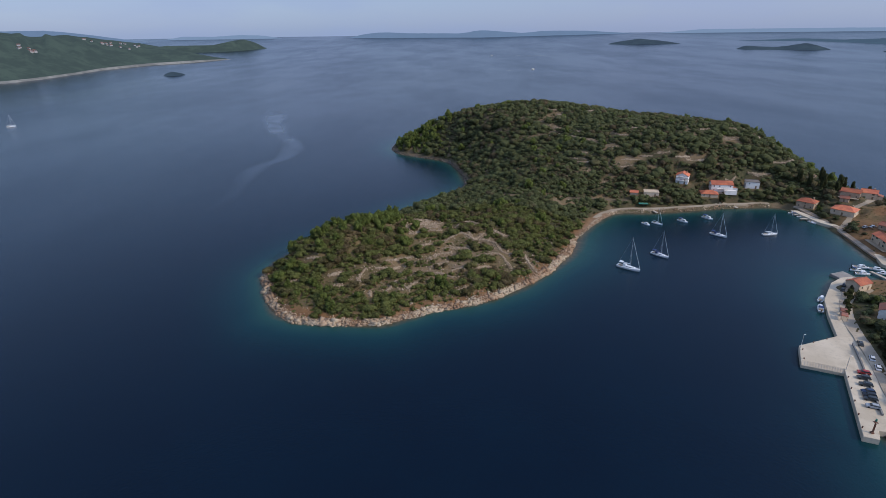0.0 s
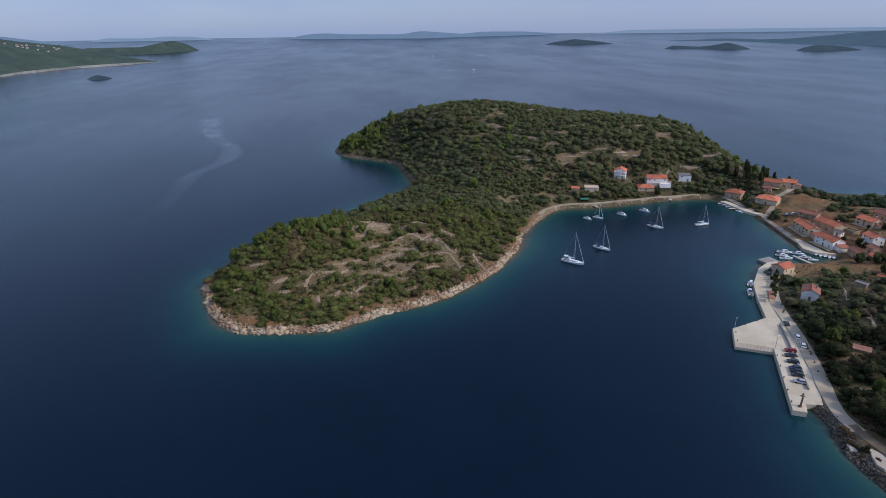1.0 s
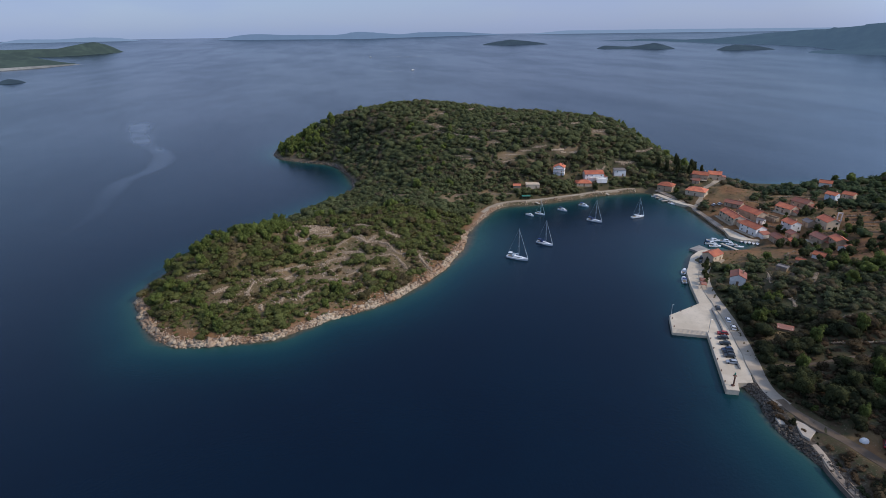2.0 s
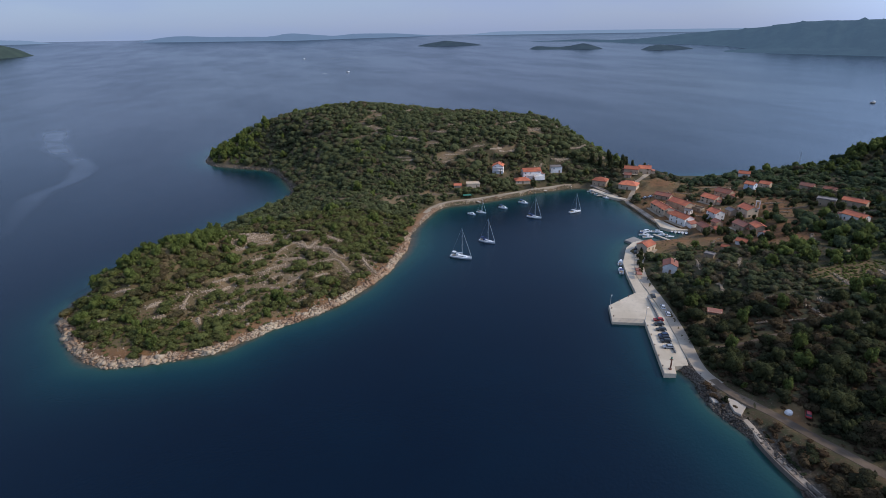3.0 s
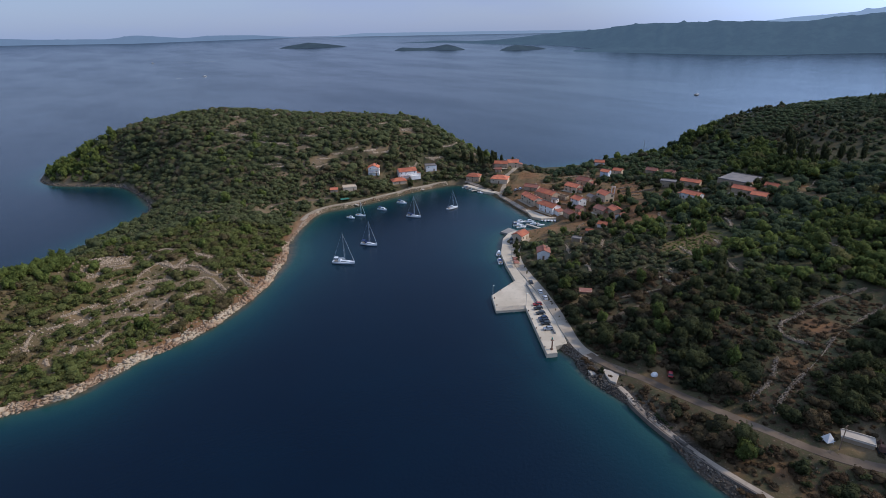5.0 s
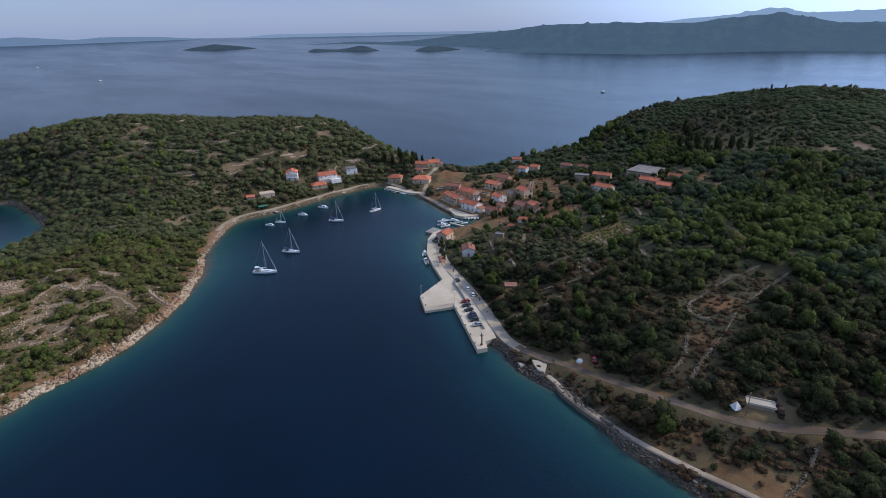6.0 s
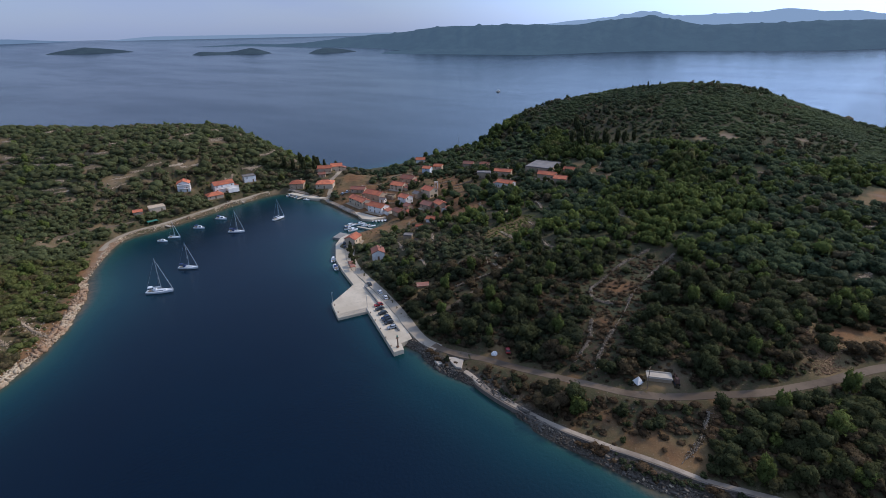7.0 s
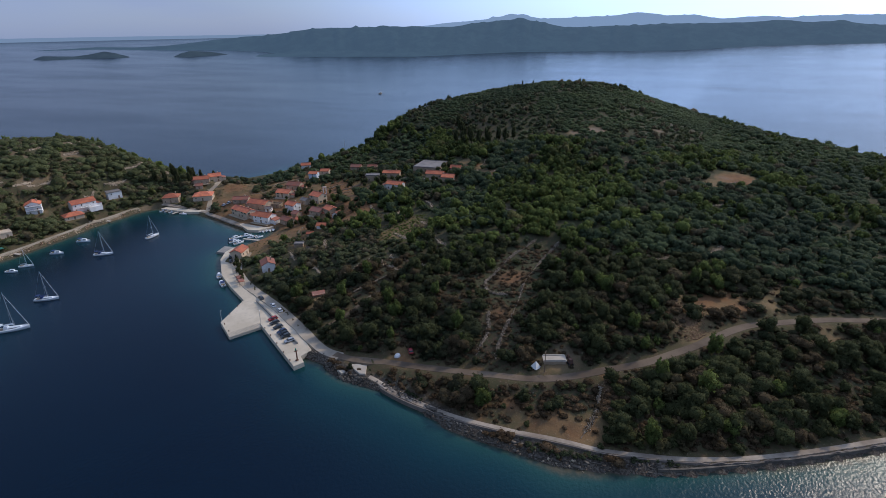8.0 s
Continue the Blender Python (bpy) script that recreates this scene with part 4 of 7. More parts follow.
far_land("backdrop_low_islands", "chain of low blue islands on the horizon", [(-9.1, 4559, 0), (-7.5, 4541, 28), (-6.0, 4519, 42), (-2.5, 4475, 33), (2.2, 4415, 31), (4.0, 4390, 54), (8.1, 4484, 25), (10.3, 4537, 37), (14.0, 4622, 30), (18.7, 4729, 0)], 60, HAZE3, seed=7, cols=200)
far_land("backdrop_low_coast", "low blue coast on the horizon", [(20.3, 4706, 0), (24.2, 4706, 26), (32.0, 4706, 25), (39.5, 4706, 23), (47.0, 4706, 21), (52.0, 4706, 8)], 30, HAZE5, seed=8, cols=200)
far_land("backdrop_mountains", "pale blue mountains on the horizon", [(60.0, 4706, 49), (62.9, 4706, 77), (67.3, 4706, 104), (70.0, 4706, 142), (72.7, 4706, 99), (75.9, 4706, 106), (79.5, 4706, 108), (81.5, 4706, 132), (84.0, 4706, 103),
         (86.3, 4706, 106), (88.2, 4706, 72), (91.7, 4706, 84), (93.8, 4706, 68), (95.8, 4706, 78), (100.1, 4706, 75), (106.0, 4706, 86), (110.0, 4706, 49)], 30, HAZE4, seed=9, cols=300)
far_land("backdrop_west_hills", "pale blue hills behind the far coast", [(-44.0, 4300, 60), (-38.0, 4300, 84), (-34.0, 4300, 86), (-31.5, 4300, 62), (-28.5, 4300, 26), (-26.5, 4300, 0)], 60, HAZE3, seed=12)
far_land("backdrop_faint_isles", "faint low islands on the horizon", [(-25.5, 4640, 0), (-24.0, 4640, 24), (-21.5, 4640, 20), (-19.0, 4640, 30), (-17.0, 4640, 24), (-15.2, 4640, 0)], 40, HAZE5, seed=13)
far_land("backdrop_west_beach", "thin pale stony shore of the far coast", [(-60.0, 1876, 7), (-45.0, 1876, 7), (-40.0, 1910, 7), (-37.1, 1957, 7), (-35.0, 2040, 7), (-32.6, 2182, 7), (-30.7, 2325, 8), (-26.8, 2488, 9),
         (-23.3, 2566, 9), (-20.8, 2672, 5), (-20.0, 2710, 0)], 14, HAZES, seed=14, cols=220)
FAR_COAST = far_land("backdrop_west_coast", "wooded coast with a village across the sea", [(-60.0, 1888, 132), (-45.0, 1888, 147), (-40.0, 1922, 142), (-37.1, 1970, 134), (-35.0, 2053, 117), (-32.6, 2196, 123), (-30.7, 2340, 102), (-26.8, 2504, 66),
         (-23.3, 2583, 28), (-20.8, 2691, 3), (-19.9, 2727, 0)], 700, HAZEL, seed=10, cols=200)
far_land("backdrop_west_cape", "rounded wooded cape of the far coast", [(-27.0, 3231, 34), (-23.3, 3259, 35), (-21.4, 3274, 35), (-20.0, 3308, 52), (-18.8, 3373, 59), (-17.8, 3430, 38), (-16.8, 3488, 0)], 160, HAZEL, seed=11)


# ---------------------------------------------------------------- quays, roads and walls
def prism(name, poly, bottom, top, mat, kerb=0.25):
    """A solid slab over a plan outline, with its upper edge chamfered."""
    area = sum(a[0] * b[1] - b[0] * a[1] for a, b in zip(poly, poly[1:] + poly[:1]))
    poly = poly if area > 0 else poly[::-1]
    bm = bmesh.new()
    face = bm.faces.new([bm.verts.new((x, y, bottom)) for x, y in poly])
    up = bmesh.ops.extrude_face_region(bm, geom=[face])
    bmesh.ops.translate(bm, vec=(0, 0, top - bottom), verts=[v for v in up["geom"] if isinstance(v, bmesh.types.BMVert)])
    bm.normal_update()
    edges = [e for e in bm.edges if all(abs(v.co.z - top) < 1e-4 for v in e.verts)]
    bmesh.ops.bevel(bm, geom=edges, offset=0.12, segments=1, affect="EDGES")
    bmesh.ops.recalc_face_normals(bm, faces=bm.faces)
    me = bpy.data.meshes.new(name)
    bm.to_mesh(me)
    bm.free()
    me.materials.append(mat)
    return me


QUAY_LABELS = {"ferry pier": "pale concrete ferry pier with a wide loading apron", "village promenade": "pale paved promenade along the harbour",
               "tavern quay": "worn stone quay in front of the tavern", "harbour quay": "small concrete quay below the harbour house", "boathouse platform": "concrete landing platform beside the boathouse"}
for name, top, poly in QUAYS:
    tagged(new(name.replace(" ", "_"), prism(name, poly, -2.5, top, GREYSLAB if name == "boathouse platform" else CONCRETE)), QUAY_LABELS[name], "quay", kind="structure")


def ribbon(name, label, line, half, mat, lift=0.07, category="road", floor=0.0):
    """A track laid along the ground, with thickness."""
    p = evenly(line, 1.5)
    t = np.gradient(p, axis=0)
    t /= np.linalg.norm(t, axis=1)[:, None]
    s = np.stack([-t[:, 1], t[:, 0]], 1)
    wob = 1 + 0.16 * (lattice(p[:, 0], p[:, 1], 5, 31) - 0.5)
    mid = np.convolve(np.pad(np.maximum(ground_z(p[:, 0], p[:, 1]), floor), 2, "edge"), np.ones(5) / 5, "valid")
    verts, faces = [], []
    for i in range(len(p)):
        for o, z in ((-half - 0.3, -0.6), (-half, 0), (0, 0.05), (half, 0), (half + 0.3, -0.6)):
            q = p[i] + s[i] * o * wob[i]
            g = max(float(ground_z(*q)), floor) if abs(o) <= half else mid[i]
            verts.append((q[0], q[1], max(mid[i], g) + lift + z if abs(o) <= half else mid[i] + z))
        if i:
            a, b = 5 * (i - 1), 5 * i
            faces += [(a + k, a + k + 1, b + k + 1, b + k)[::-1] for k in range(4)]
    return tagged(new(name, flat(name, verts, faces, mat)), label, category, kind="structure")


ribbon("road_hill", "pale gravel road climbing along the slope", HILL_ROAD, 1.7, GRAVEL)
ribbon("road_cove", "pale paved road round the cove", COVE_ROAD, 1.5, TANWAY)
ribbon("road_isthmus", "narrow concrete road over the isthmus", ISTHMUS_ROAD, 1.6, TANWAY)
ribbon("road_quay", "worn tarmac road behind the quay", QUAY_ROAD, 2.3, PAVED, 0.06, floor=1.98)
ribbon("path_shore", "pale concrete footpath along the shore", SHORE_PATH, 0.85, PALEWAY)
ribbon("path_field", "pale stony path climbing from the quay", FIELD_PATH, 0.6, GRAVEL)
ribbon("path_terrace", "bare stony terrace path above the cove road", TERRACE_PATH, 0.9, GRAVEL)
NORTH_QUAY = inland(stretch((247, 364), (238, 262)), 2.2)
ribbon("pavement_north", "pale concrete quay in front of the village", NORTH_QUAY, 1.5, PALEWAY, 0.1, "quay", floor=1.5)

# stones: a few lumpy shapes shared by all rubble and boulders
ICO = bmesh.new()
bmesh.ops.create_icosphere(ICO, subdivisions=1, radius=1.0)
ICO.verts.ensure_lookup_table()
ICO_V = np.array([v.co[:] for v in ICO.verts])
ICO_F = np.array([[v.index for v in f.verts] for f in ICO.faces])
ICO.free()


def turned(count, tilt=3.14):
    """Random turns, as matrices."""
    a, b, c = RNG.random(count) * 6.283, (RNG.random(count) - 0.5) * tilt, (RNG.random(count) - 0.5) * tilt
    z = np.zeros(count)
    o = np.ones(count)
    rz = np.stack([np.cos(a), -np.sin(a), z, np.sin(a), np.cos(a), z, z, z, o], 1).reshape(-1, 3, 3)
    rx = np.stack([o, z, z, z, np.cos(b), -np.sin(b), z, np.sin(b), np.cos(b)], 1).reshape(-1, 3, 3)
    ry = np.stack([np.cos(c), z, np.sin(c), z, o, z, -np.sin(c), z, np.cos(c)], 1).reshape(-1, 3, 3)
    return rz @ rx @ ry


BLOCK_V = np.array([(x, y, z) for x in (-1, 1) for y in (-1, 1) for z in (-1, 1)], float)
BLOCK_F = np.array([(0, 1, 3), (0, 3, 2), (4, 6, 7), (4, 7, 5), (0, 4, 5), (0, 5, 1), (2, 3, 7), (2, 7, 6), (0, 2, 6), (0, 6, 4), (1, 5, 7), (1, 7, 3)])


def rubble(name, centres, sizes, mat, flatness=0.7):
    """Broken angular stones as one mesh."""
    n = len(centres)
    shape = BLOCK_V[None] * (0.45 + 0.6 * RNG.random((n, 8, 3)))
    shape = shape * (np.array([1.15, 0.8, flatness]) * (0.7 + 0.6 * RNG.random((n, 1, 3))))
    v = np.einsum("nij,nkj->nki", turned(n, 1.6), shape) * np.asarray(sizes)[:, None, None] + np.asarray(centres)[:, None]
    f = BLOCK_F[None] + (np.arange(n) * 8)[:, None, None]
    return soup(name, v.reshape(-1, 3), f.reshape(-1, 3), mat)


def boulders(name, label, line, per_metre, off_lo, off_hi, size_lo, size_hi, mat, sink=0.25, kind="stuff"):
    p = evenly(line, 0.5)
    n = int(per_metre * len(p) * 0.5)
    k = RNG.integers(0, len(p), n)
    t = np.gradient(p, axis=0)
    t /= np.linalg.norm(t, axis=1)[:, None]
    side = inland(p, 1.0) - p
    off = off_lo + (off_hi - off_lo) * RNG.random(n) ** 1.2
    c = p[k] + side[k] * off[:, None] + RNG.normal(0, 0.3, (n, 2))
    patchy = lattice(c[:, 0], c[:, 1], 11, 41)
    size = (size_lo + (size_hi - size_lo) * RNG.random(n) ** 2.2) * (0.6 + 0.8 * patchy)
    z = np.maximum(ground_z(c[:, 0], c[:, 1]), -0.4) + size * (0.5 - sink)
    return tagged(new(name, rubble(name, np.c_[c, z], size, mat)), label, "rocks", kind=kind)


def ledges(name, label, line, per_metre, off_lo, off_hi, size_lo, size_hi, mat):
    """Low broken shelves of bedrock that follow the waterline."""
    p = evenly(line, 0.5)
    n = int(per_metre * len(p) * 0.5)
    k = RNG.integers(0, len(p), n)
    t = np.gradient(p, axis=0)
    side = inland(p, 1.0) - p
    c = p[k] + side[k] * (off_lo + (off_hi - off_lo) * RNG.random(n))[:, None]
    size = (size_lo + (size_hi - size_lo) * RNG.random(n) ** 2) * (0.5 + lattice(c[:, 0], c[:, 1], 9, 42))
    shape = BLOCK_V[None] * (0.4 + 0.75 * RNG.random((n, 8, 3))) * np.array([1.5, 0.75, 0.42])
    a = np.arctan2(t[k][:, 1], t[k][:, 0]) + RNG.normal(0, 0.45, n)
    x = shape[..., 0] * np.cos(a)[:, None] - shape[..., 1] * np.sin(a)[:, None]
    y = shape[..., 0] * np.sin(a)[:, None] + shape[..., 1] * np.cos(a)[:, None]
    z = shape[..., 2] + 0.25 * shape[..., 0] * RNG.normal(0, 1, n)[:, None]
    v = np.stack([x, y, z], -1) * size[:, None, None] + np.c_[c, np.maximum(ground_z(c[:, 0], c[:, 1]), -0.2) + size * 0.12][:, None]
    f = BLOCK_F[None] + (np.arange(n) * 8)[:, None, None]
    return tagged(new(name, soup(name, v.reshape(-1, 3), f.reshape(-1, 3), mat)), label, "rocks", kind="stuff")


SPIT_SHORE = stretch((-95, 263), (85, 313))
ledges("rock_shelf", "low pale limestone shelves along the waterline", SPIT_SHORE, 5.0, -0.5, 2.6, 0.3, 1.15, LIMESTONE)
boulders("shore_boulders", "pale limestone boulders along the waterline", SPIT_SHORE, 9.0, -0.7, 2.4, 0.10, 0.55, LIMESTONE)
boulders("shore_rubble", "broken limestone on the bank above the boulders", SPIT_SHORE, 4.0, 1.6, 4.2, 0.1, 0.55, LIMESTONE)
boulders("large_boulders", "large blocky limestone boulders at the waterline", SPIT_SHORE, 0.9, -0.5, 1.8, 0.5, 1.35, LIMESTONE)
boulders("cove_rocks", "small pale rocks below the cove road", stretch((85, 313), (236, 371)), 3.0, -0.8, 1.2, 0.25, 0.6, LIMESTONE)
boulders("west_rocks", "dark rocks along the outer shore of the spit", np.vstack([stretch((-60, 600), (11, 417)), stretch((11, 417), (-86, 298))]), 3.0, -0.6, 1.3, 0.3, 0.8, DARKROCK)
boulders("riprap", "dark rock armour beside the ferry pier", stretch((139, 134), (132, 94)), 12.0, -0.8, 1.9, 0.25, 0.6, DARKROCK)
boulders("east_rocks", "dark wet rocks along the eastern shore", stretch((132, 94), (140, 0)), 4.5, -0.6, 2.4, 0.08, 0.36, DARKROCK)
ledges("east_shelf", "dark wet rock shelf below the shore path", stretch((132, 94), (140, 0)), 2.2, -0.4, 2.2, 0.3, 0.9, DARKROCK)
boulders("pale_shore_stones", "scattered pale stones at the waterline", stretch((132, 94), (134, 5)), 1.6, -0.6, 2.0, 0.12, 0.45, LIMESTONE)


def with_core(me, p, b, wide, tall, mat):
    """Adds the packed earth and stone core of a wall along p to its loose stones."""
    t = np.gradient(p, axis=0)
    t /= np.linalg.norm(t, axis=1)[:, None]
    side = np.stack([-t[:, 1], t[:, 0]], 1)
    rows = []
    for across, up in ((-1.0, -0.3), (-0.4, 0.45), (0.35, 0.5), (1.0, -0.3)):
        e = p + side * (across * b * wide * 0.5)[:, None] + RNG.normal(0, 0.12, p.shape)
        rows.append(np.c_[e, ground_z(e[:, 0], e[:, 1]) + up * tall * (0.4 + 0.5 * b) + RNG.normal(0, 0.06, len(p))])
    v = np.stack(rows, 1).reshape(-1, 3)
    f = [(4 * i + q, 4 * i + q + 1, 4 * i + q + 5, 4 * i + q + 4) for i in range(len(p) - 1) for q in range(3)]
    core = flat("core", v, f, mat)
    both = bmesh.new()
    both.from_mesh(me)
    both.from_mesh(core)
    both.to_mesh(me)
    both.free()
    bpy.data.meshes.remove(core)


def stone_wall(line, label, wide=0.9, tall=0.9, mat=WALLSTONE, step=0.6):
    """A tumbled dry-stone wall; a wide one has spread into a bank of rubble."""
    p = evenly(line, step)
    rows_n = max(2, int(tall / 0.35))
    c, s = [], []
    if wide >= 2:
        n = int(len(p) * 12)
        k = RNG.integers(0, len(p), n)
        body = 0.35 + 1.1 * lattice(p[k][:, 0], p[k][:, 1], 5, 52)
        q = p[k] + RNG.normal(0, 0.55, (n, 2)) * body[:, None] * wide / 2
        away = np.hypot(*(q - p[k]).T) / (body * wide / 2)
        size = 0.10 + 0.30 * RNG.random(n) ** 1.6
        z = ground_z(q[:, 0], q[:, 1]) + 0.05 + tall * body * 0.75 * np.clip(1 - away / 1.1, 0, 1) * RNG.random(n)
        me = rubble("dry_stone_wall", np.c_[q, z], size, mat, 0.7)
        body = (0.45 + 0.7 * lattice(p[:, 0], p[:, 1], 5, 52)) * np.sin(np.linspace(0.25, 2.9, len(p)))
        with_core(me, p, body, wide, tall, mat)
        return tagged(new("dry_stone_wall", me), label, "wall", "dry-stone terrace walls")
    for level in range(rows_n):
        for across in ((-0.33, 0.33) if wide < 2 else (-0.4, 0.0, 0.4)):
            stands = lattice(p[:, 0], p[:, 1], 6, 53) > 0.30 + 0.10 * level
            if not stands.any():
                continue
            q = p + RNG.normal(0, 0.24, p.shape)
            t = np.gradient(p, axis=0)
            t /= np.linalg.norm(t, axis=1)[:, None]
            q = q + np.stack([-t[:, 1], t[:, 0]], 1) * across * wide
            z = ground_z(q[:, 0], q[:, 1]) + 0.12 + level * 0.34 * (0.55 + 0.75 * lattice(q[:, 0], q[:, 1], 4, 51))
            c.append(np.c_[q, z][stands])
            s.append(((0.10 + 0.17 * RNG.random(len(q))) * (1 + 0.7 * (step - 0.5)))[stands])
    if not c:
        return None
    me = rubble("dry_stone_wall", np.concatenate(c), np.concatenate(s), mat, 0.75)
    with_core(me, p, np.clip(lattice(p[:, 0], p[:, 1], 6, 53) * 1.6 - 0.25, 0.05, 1.0), wide, tall, mat)
    return tagged(new("dry_stone_wall", me), label, "wall", "dry-stone terrace walls")


SPIT_WALLS_NORTH = [[(0, 287), (11, 298), (20, 287)], [(7, 305), (15, 315), (22, 311)], [(15, 299), (18, 291), (24, 298)], [(22, 292), (29, 287), (34, 278), (44, 279)],
                    [(30, 304), (38, 298)], [(0, 280), (12, 281), (15, 275)], [(-8, 268), (-2, 274), (5, 275)], [(-7, 259), (2, 265)], [(4, 256), (10, 259), (14, 263)],
                    [(16, 269), (24, 274), (32, 275), (36, 261)], [(-12, 282), (-6, 284)], [(-22, 300), (-18, 293), (-12, 299), (-1, 302)]]
SPIT_WALLS_SOUTH = [[(-30, 263), (-21, 267), (-17, 269)], [(-29, 254), (-23, 259)], [(-35, 256), (-26, 256)], [(-40, 255), (-42, 249), (-43, 243)], [(-58, 247), (-52, 250)],
                    [(-18, 235), (-14, 242)], [(-28, 234), (-24, 244)], [(0, 233), (8, 236), (11, 239)], [(-71, 259), (-64, 258)], [(-54, 239), (-50, 240)], [(-79, 244), (-74, 244)],
                    [(18, 258), (24, 261)], [(-10, 251), (-4, 253), (6, 248)], [(45, 278), (47, 264), (49, 257)], [(-36, 235), (-35, 229)]]
WALL_LINES, OPEN_LINES = [], []
for pts in SPIT_WALLS_NORTH + SPIT_WALLS_SOUTH:
    line = rounded(pts, 1.0)
    WALL_LINES.append(line)
    stone_wall(line, "tumbled pale dry-stone wall on the stony spit", 2.0, 1.0)
for pts in ([(243, 64), (226, 66), (205, 67), (188, 65), (169, 64), (158, 62)], [(243, 75), (224, 81), (208, 83), (201, 84), (193, 79), (194, 71)], [(158, 70), (169, 70), (180, 74)],
            [(137, 26), (146, 24), (158, 25)], [(180, 140), (192, 131), (201, 124)], [(196, 152), (206, 148)]):
    line = rounded(pts, 1.0)
    OPEN_LINES.append(line)
    stone_wall(line, "grey dry-stone wall bordering a terraced field", 1.0, 1.1, FIELDSTONE, 0.5)
boulders("stone_gully", "tumbled stones in a gully below the hill road", [(166, 23.8), (157, 22.6), (147, 21.2)], 16.0, -1.2, 1.2, 0.08, 0.30, TIPSTONE)
# terraces that follow the contours of the two hills
TERRACES = []
for k in range(115):
    cx, cy = (95 + 200 * RNG.random(), 385 + 165 * RNG.random()) if k < 78 else (190 + 200 * RNG.random(), -20 + 220 * RNG.random())
    if bilinear(shore, cx, cy) < 14 or bilinear(house_free, cx, cy) < 4:
        continue
    pts, steps = [(cx, cy)], int(3 + 5 * RNG.random())
    for _ in range(steps):
        x, y = pts[-1]
        sxx, syy = float(ground_z(x + 6, y) - ground_z(x - 6, y)), float(ground_z(x, y + 6) - ground_z(x, y - 6))
        g = math.hypot(sxx, syy) + 1e-6
        pts.append((x - syy / g * 2.2 + RNG.normal(0, 0.3), y + sxx / g * 2.2 + RNG.normal(0, 0.3)))
    line = evenly(pts, 1.0)
    TERRACES.append(line)
    stone_wall(line, "short grey terrace wall among the shrubs", 1.3 + 1.2 * RNG.random(), 0.8, step=0.85)

for pts in ([(243, 272), (250, 262), (256, 250)], [(258, 268), (268, 262), (276, 254)], [(274, 240), (290, 236), (304, 232)], [(256, 240), (262, 238), (272, 232)], [(240, 212), (252, 216), (262, 214)],
            [(292, 262), (306, 258), (318, 248)], [(230, 216), (238, 222), (246, 226)], [(300, 306), (312, 300), (326, 296)], [(268, 316), (280, 308), (292, 300)], [(312, 216), (322, 206), (330, 196)],
            [(301, 244), (309, 237), (318, 231)], [(318, 222), (313, 212), (311, 203)], [(345, 158), (354, 151), (364, 153)], [(340, 130), (334, 140), (327, 150)], [(300, 190), (304, 182), (312, 172)]):
    line = rounded(pts, 1.0)
    OPEN_LINES.append(line)
    stone_wall(line, "pale stone garden wall between the village houses", 0.7, 1.1)

# low parapet along the hill-side edge of the shore path, and the sea wall round the cove
def parapet(name, label, line, wide, tall, mat, floor=1.0):
    p = evenly(line, 1.5)
    t = np.gradient(p, axis=0)
    t /= np.linalg.norm(t, axis=1)[:, None]
    s = np.stack([-t[:, 1], t[:, 0]], 1) * wide / 2
    verts, faces = [], []
    for i in range(len(p)):
        z = max(float(ground_z(*p[i])), floor) + 0.1 * (float(lattice(p[i][0], p[i][1], 4, 61)) - 0.5)
        for q, h in ((p[i] - s[i], -1.6), (p[i] - s[i], tall), (p[i] + s[i], tall), (p[i] + s[i], -1.6)):
            verts.append((q[0], q[1], z + h))
        if i:
            a, b = 4 * (i - 1), 4 * i
            faces += [(a + k, a + k + 1, b + k + 1, b + k)[::-1] for k in range(3)]
    faces += [(0, 1, 2, 3), tuple(range(len(verts) - 4, len(verts)))[::-1]]
    return tagged(new(name, flat(name, verts, faces, mat)), label, "wall", kind="structure")


parapet("wall_shore_path", "low stone retaining wall beside the shore path", inland(SHORE_PATH[4:], 1.75), 0.35, 0.6, DARKWALL)
parapet("wall_sea", "dark stone sea wall below the shore path", inland(stretch((138, 2), (205, -95)), 0.35), 0.6, 0.15, DARKROCK, floor=1.45)
parapet("wall_cove", "pale stone sea wall round the cove", inland(stretch((96, 334), (236, 371)), 1.2), 0.6, 0.2, TANWAY)
parapet("wall_pier", "dark low wall between the car park and the road", [(163, 184), (157.5, 172), (150, 157), (142.5, 141.5)], 0.5, 0.75, TARMAC, 2.0)


# ---------------------------------------------------------------- houses
WINDOW = boxes("window", [(0, -0.03, 0, 1.15, 0.10, 1.45)], STONEWALL, 0.03)
PANE = boxes("pane", [(-0.24, -0.10, 0, 0.42, 0.05, 1.20), (0.24, -0.10, 0, 0.42, 0.05, 1.20)], GLASS)
LEAF = boxes("shutter", [(0, -0.06, 0, 0.52, 0.07, 1.42)] + [(0, -0.11, -0.55 + 0.22 * k, 0.40, 0.05, 0.10) for k in range(6)], SHUTTER)
DOOR = boxes("door", [(0, -0.03, 1.05, 1.05, 0.12, 2.1), (0, -0.09, 1.5, 0.7, 0.06, 0.8), (0, -0.09, 0.5, 0.7, 0.06, 0.7)], WOOD)
CHIMNEY = boxes("chimney", [(0, 0, 0.5, 0.6, 0.6, 1.6), (0, 0, 1.35, 0.78, 0.78, 0.14)], STONEWALL, 0.03)


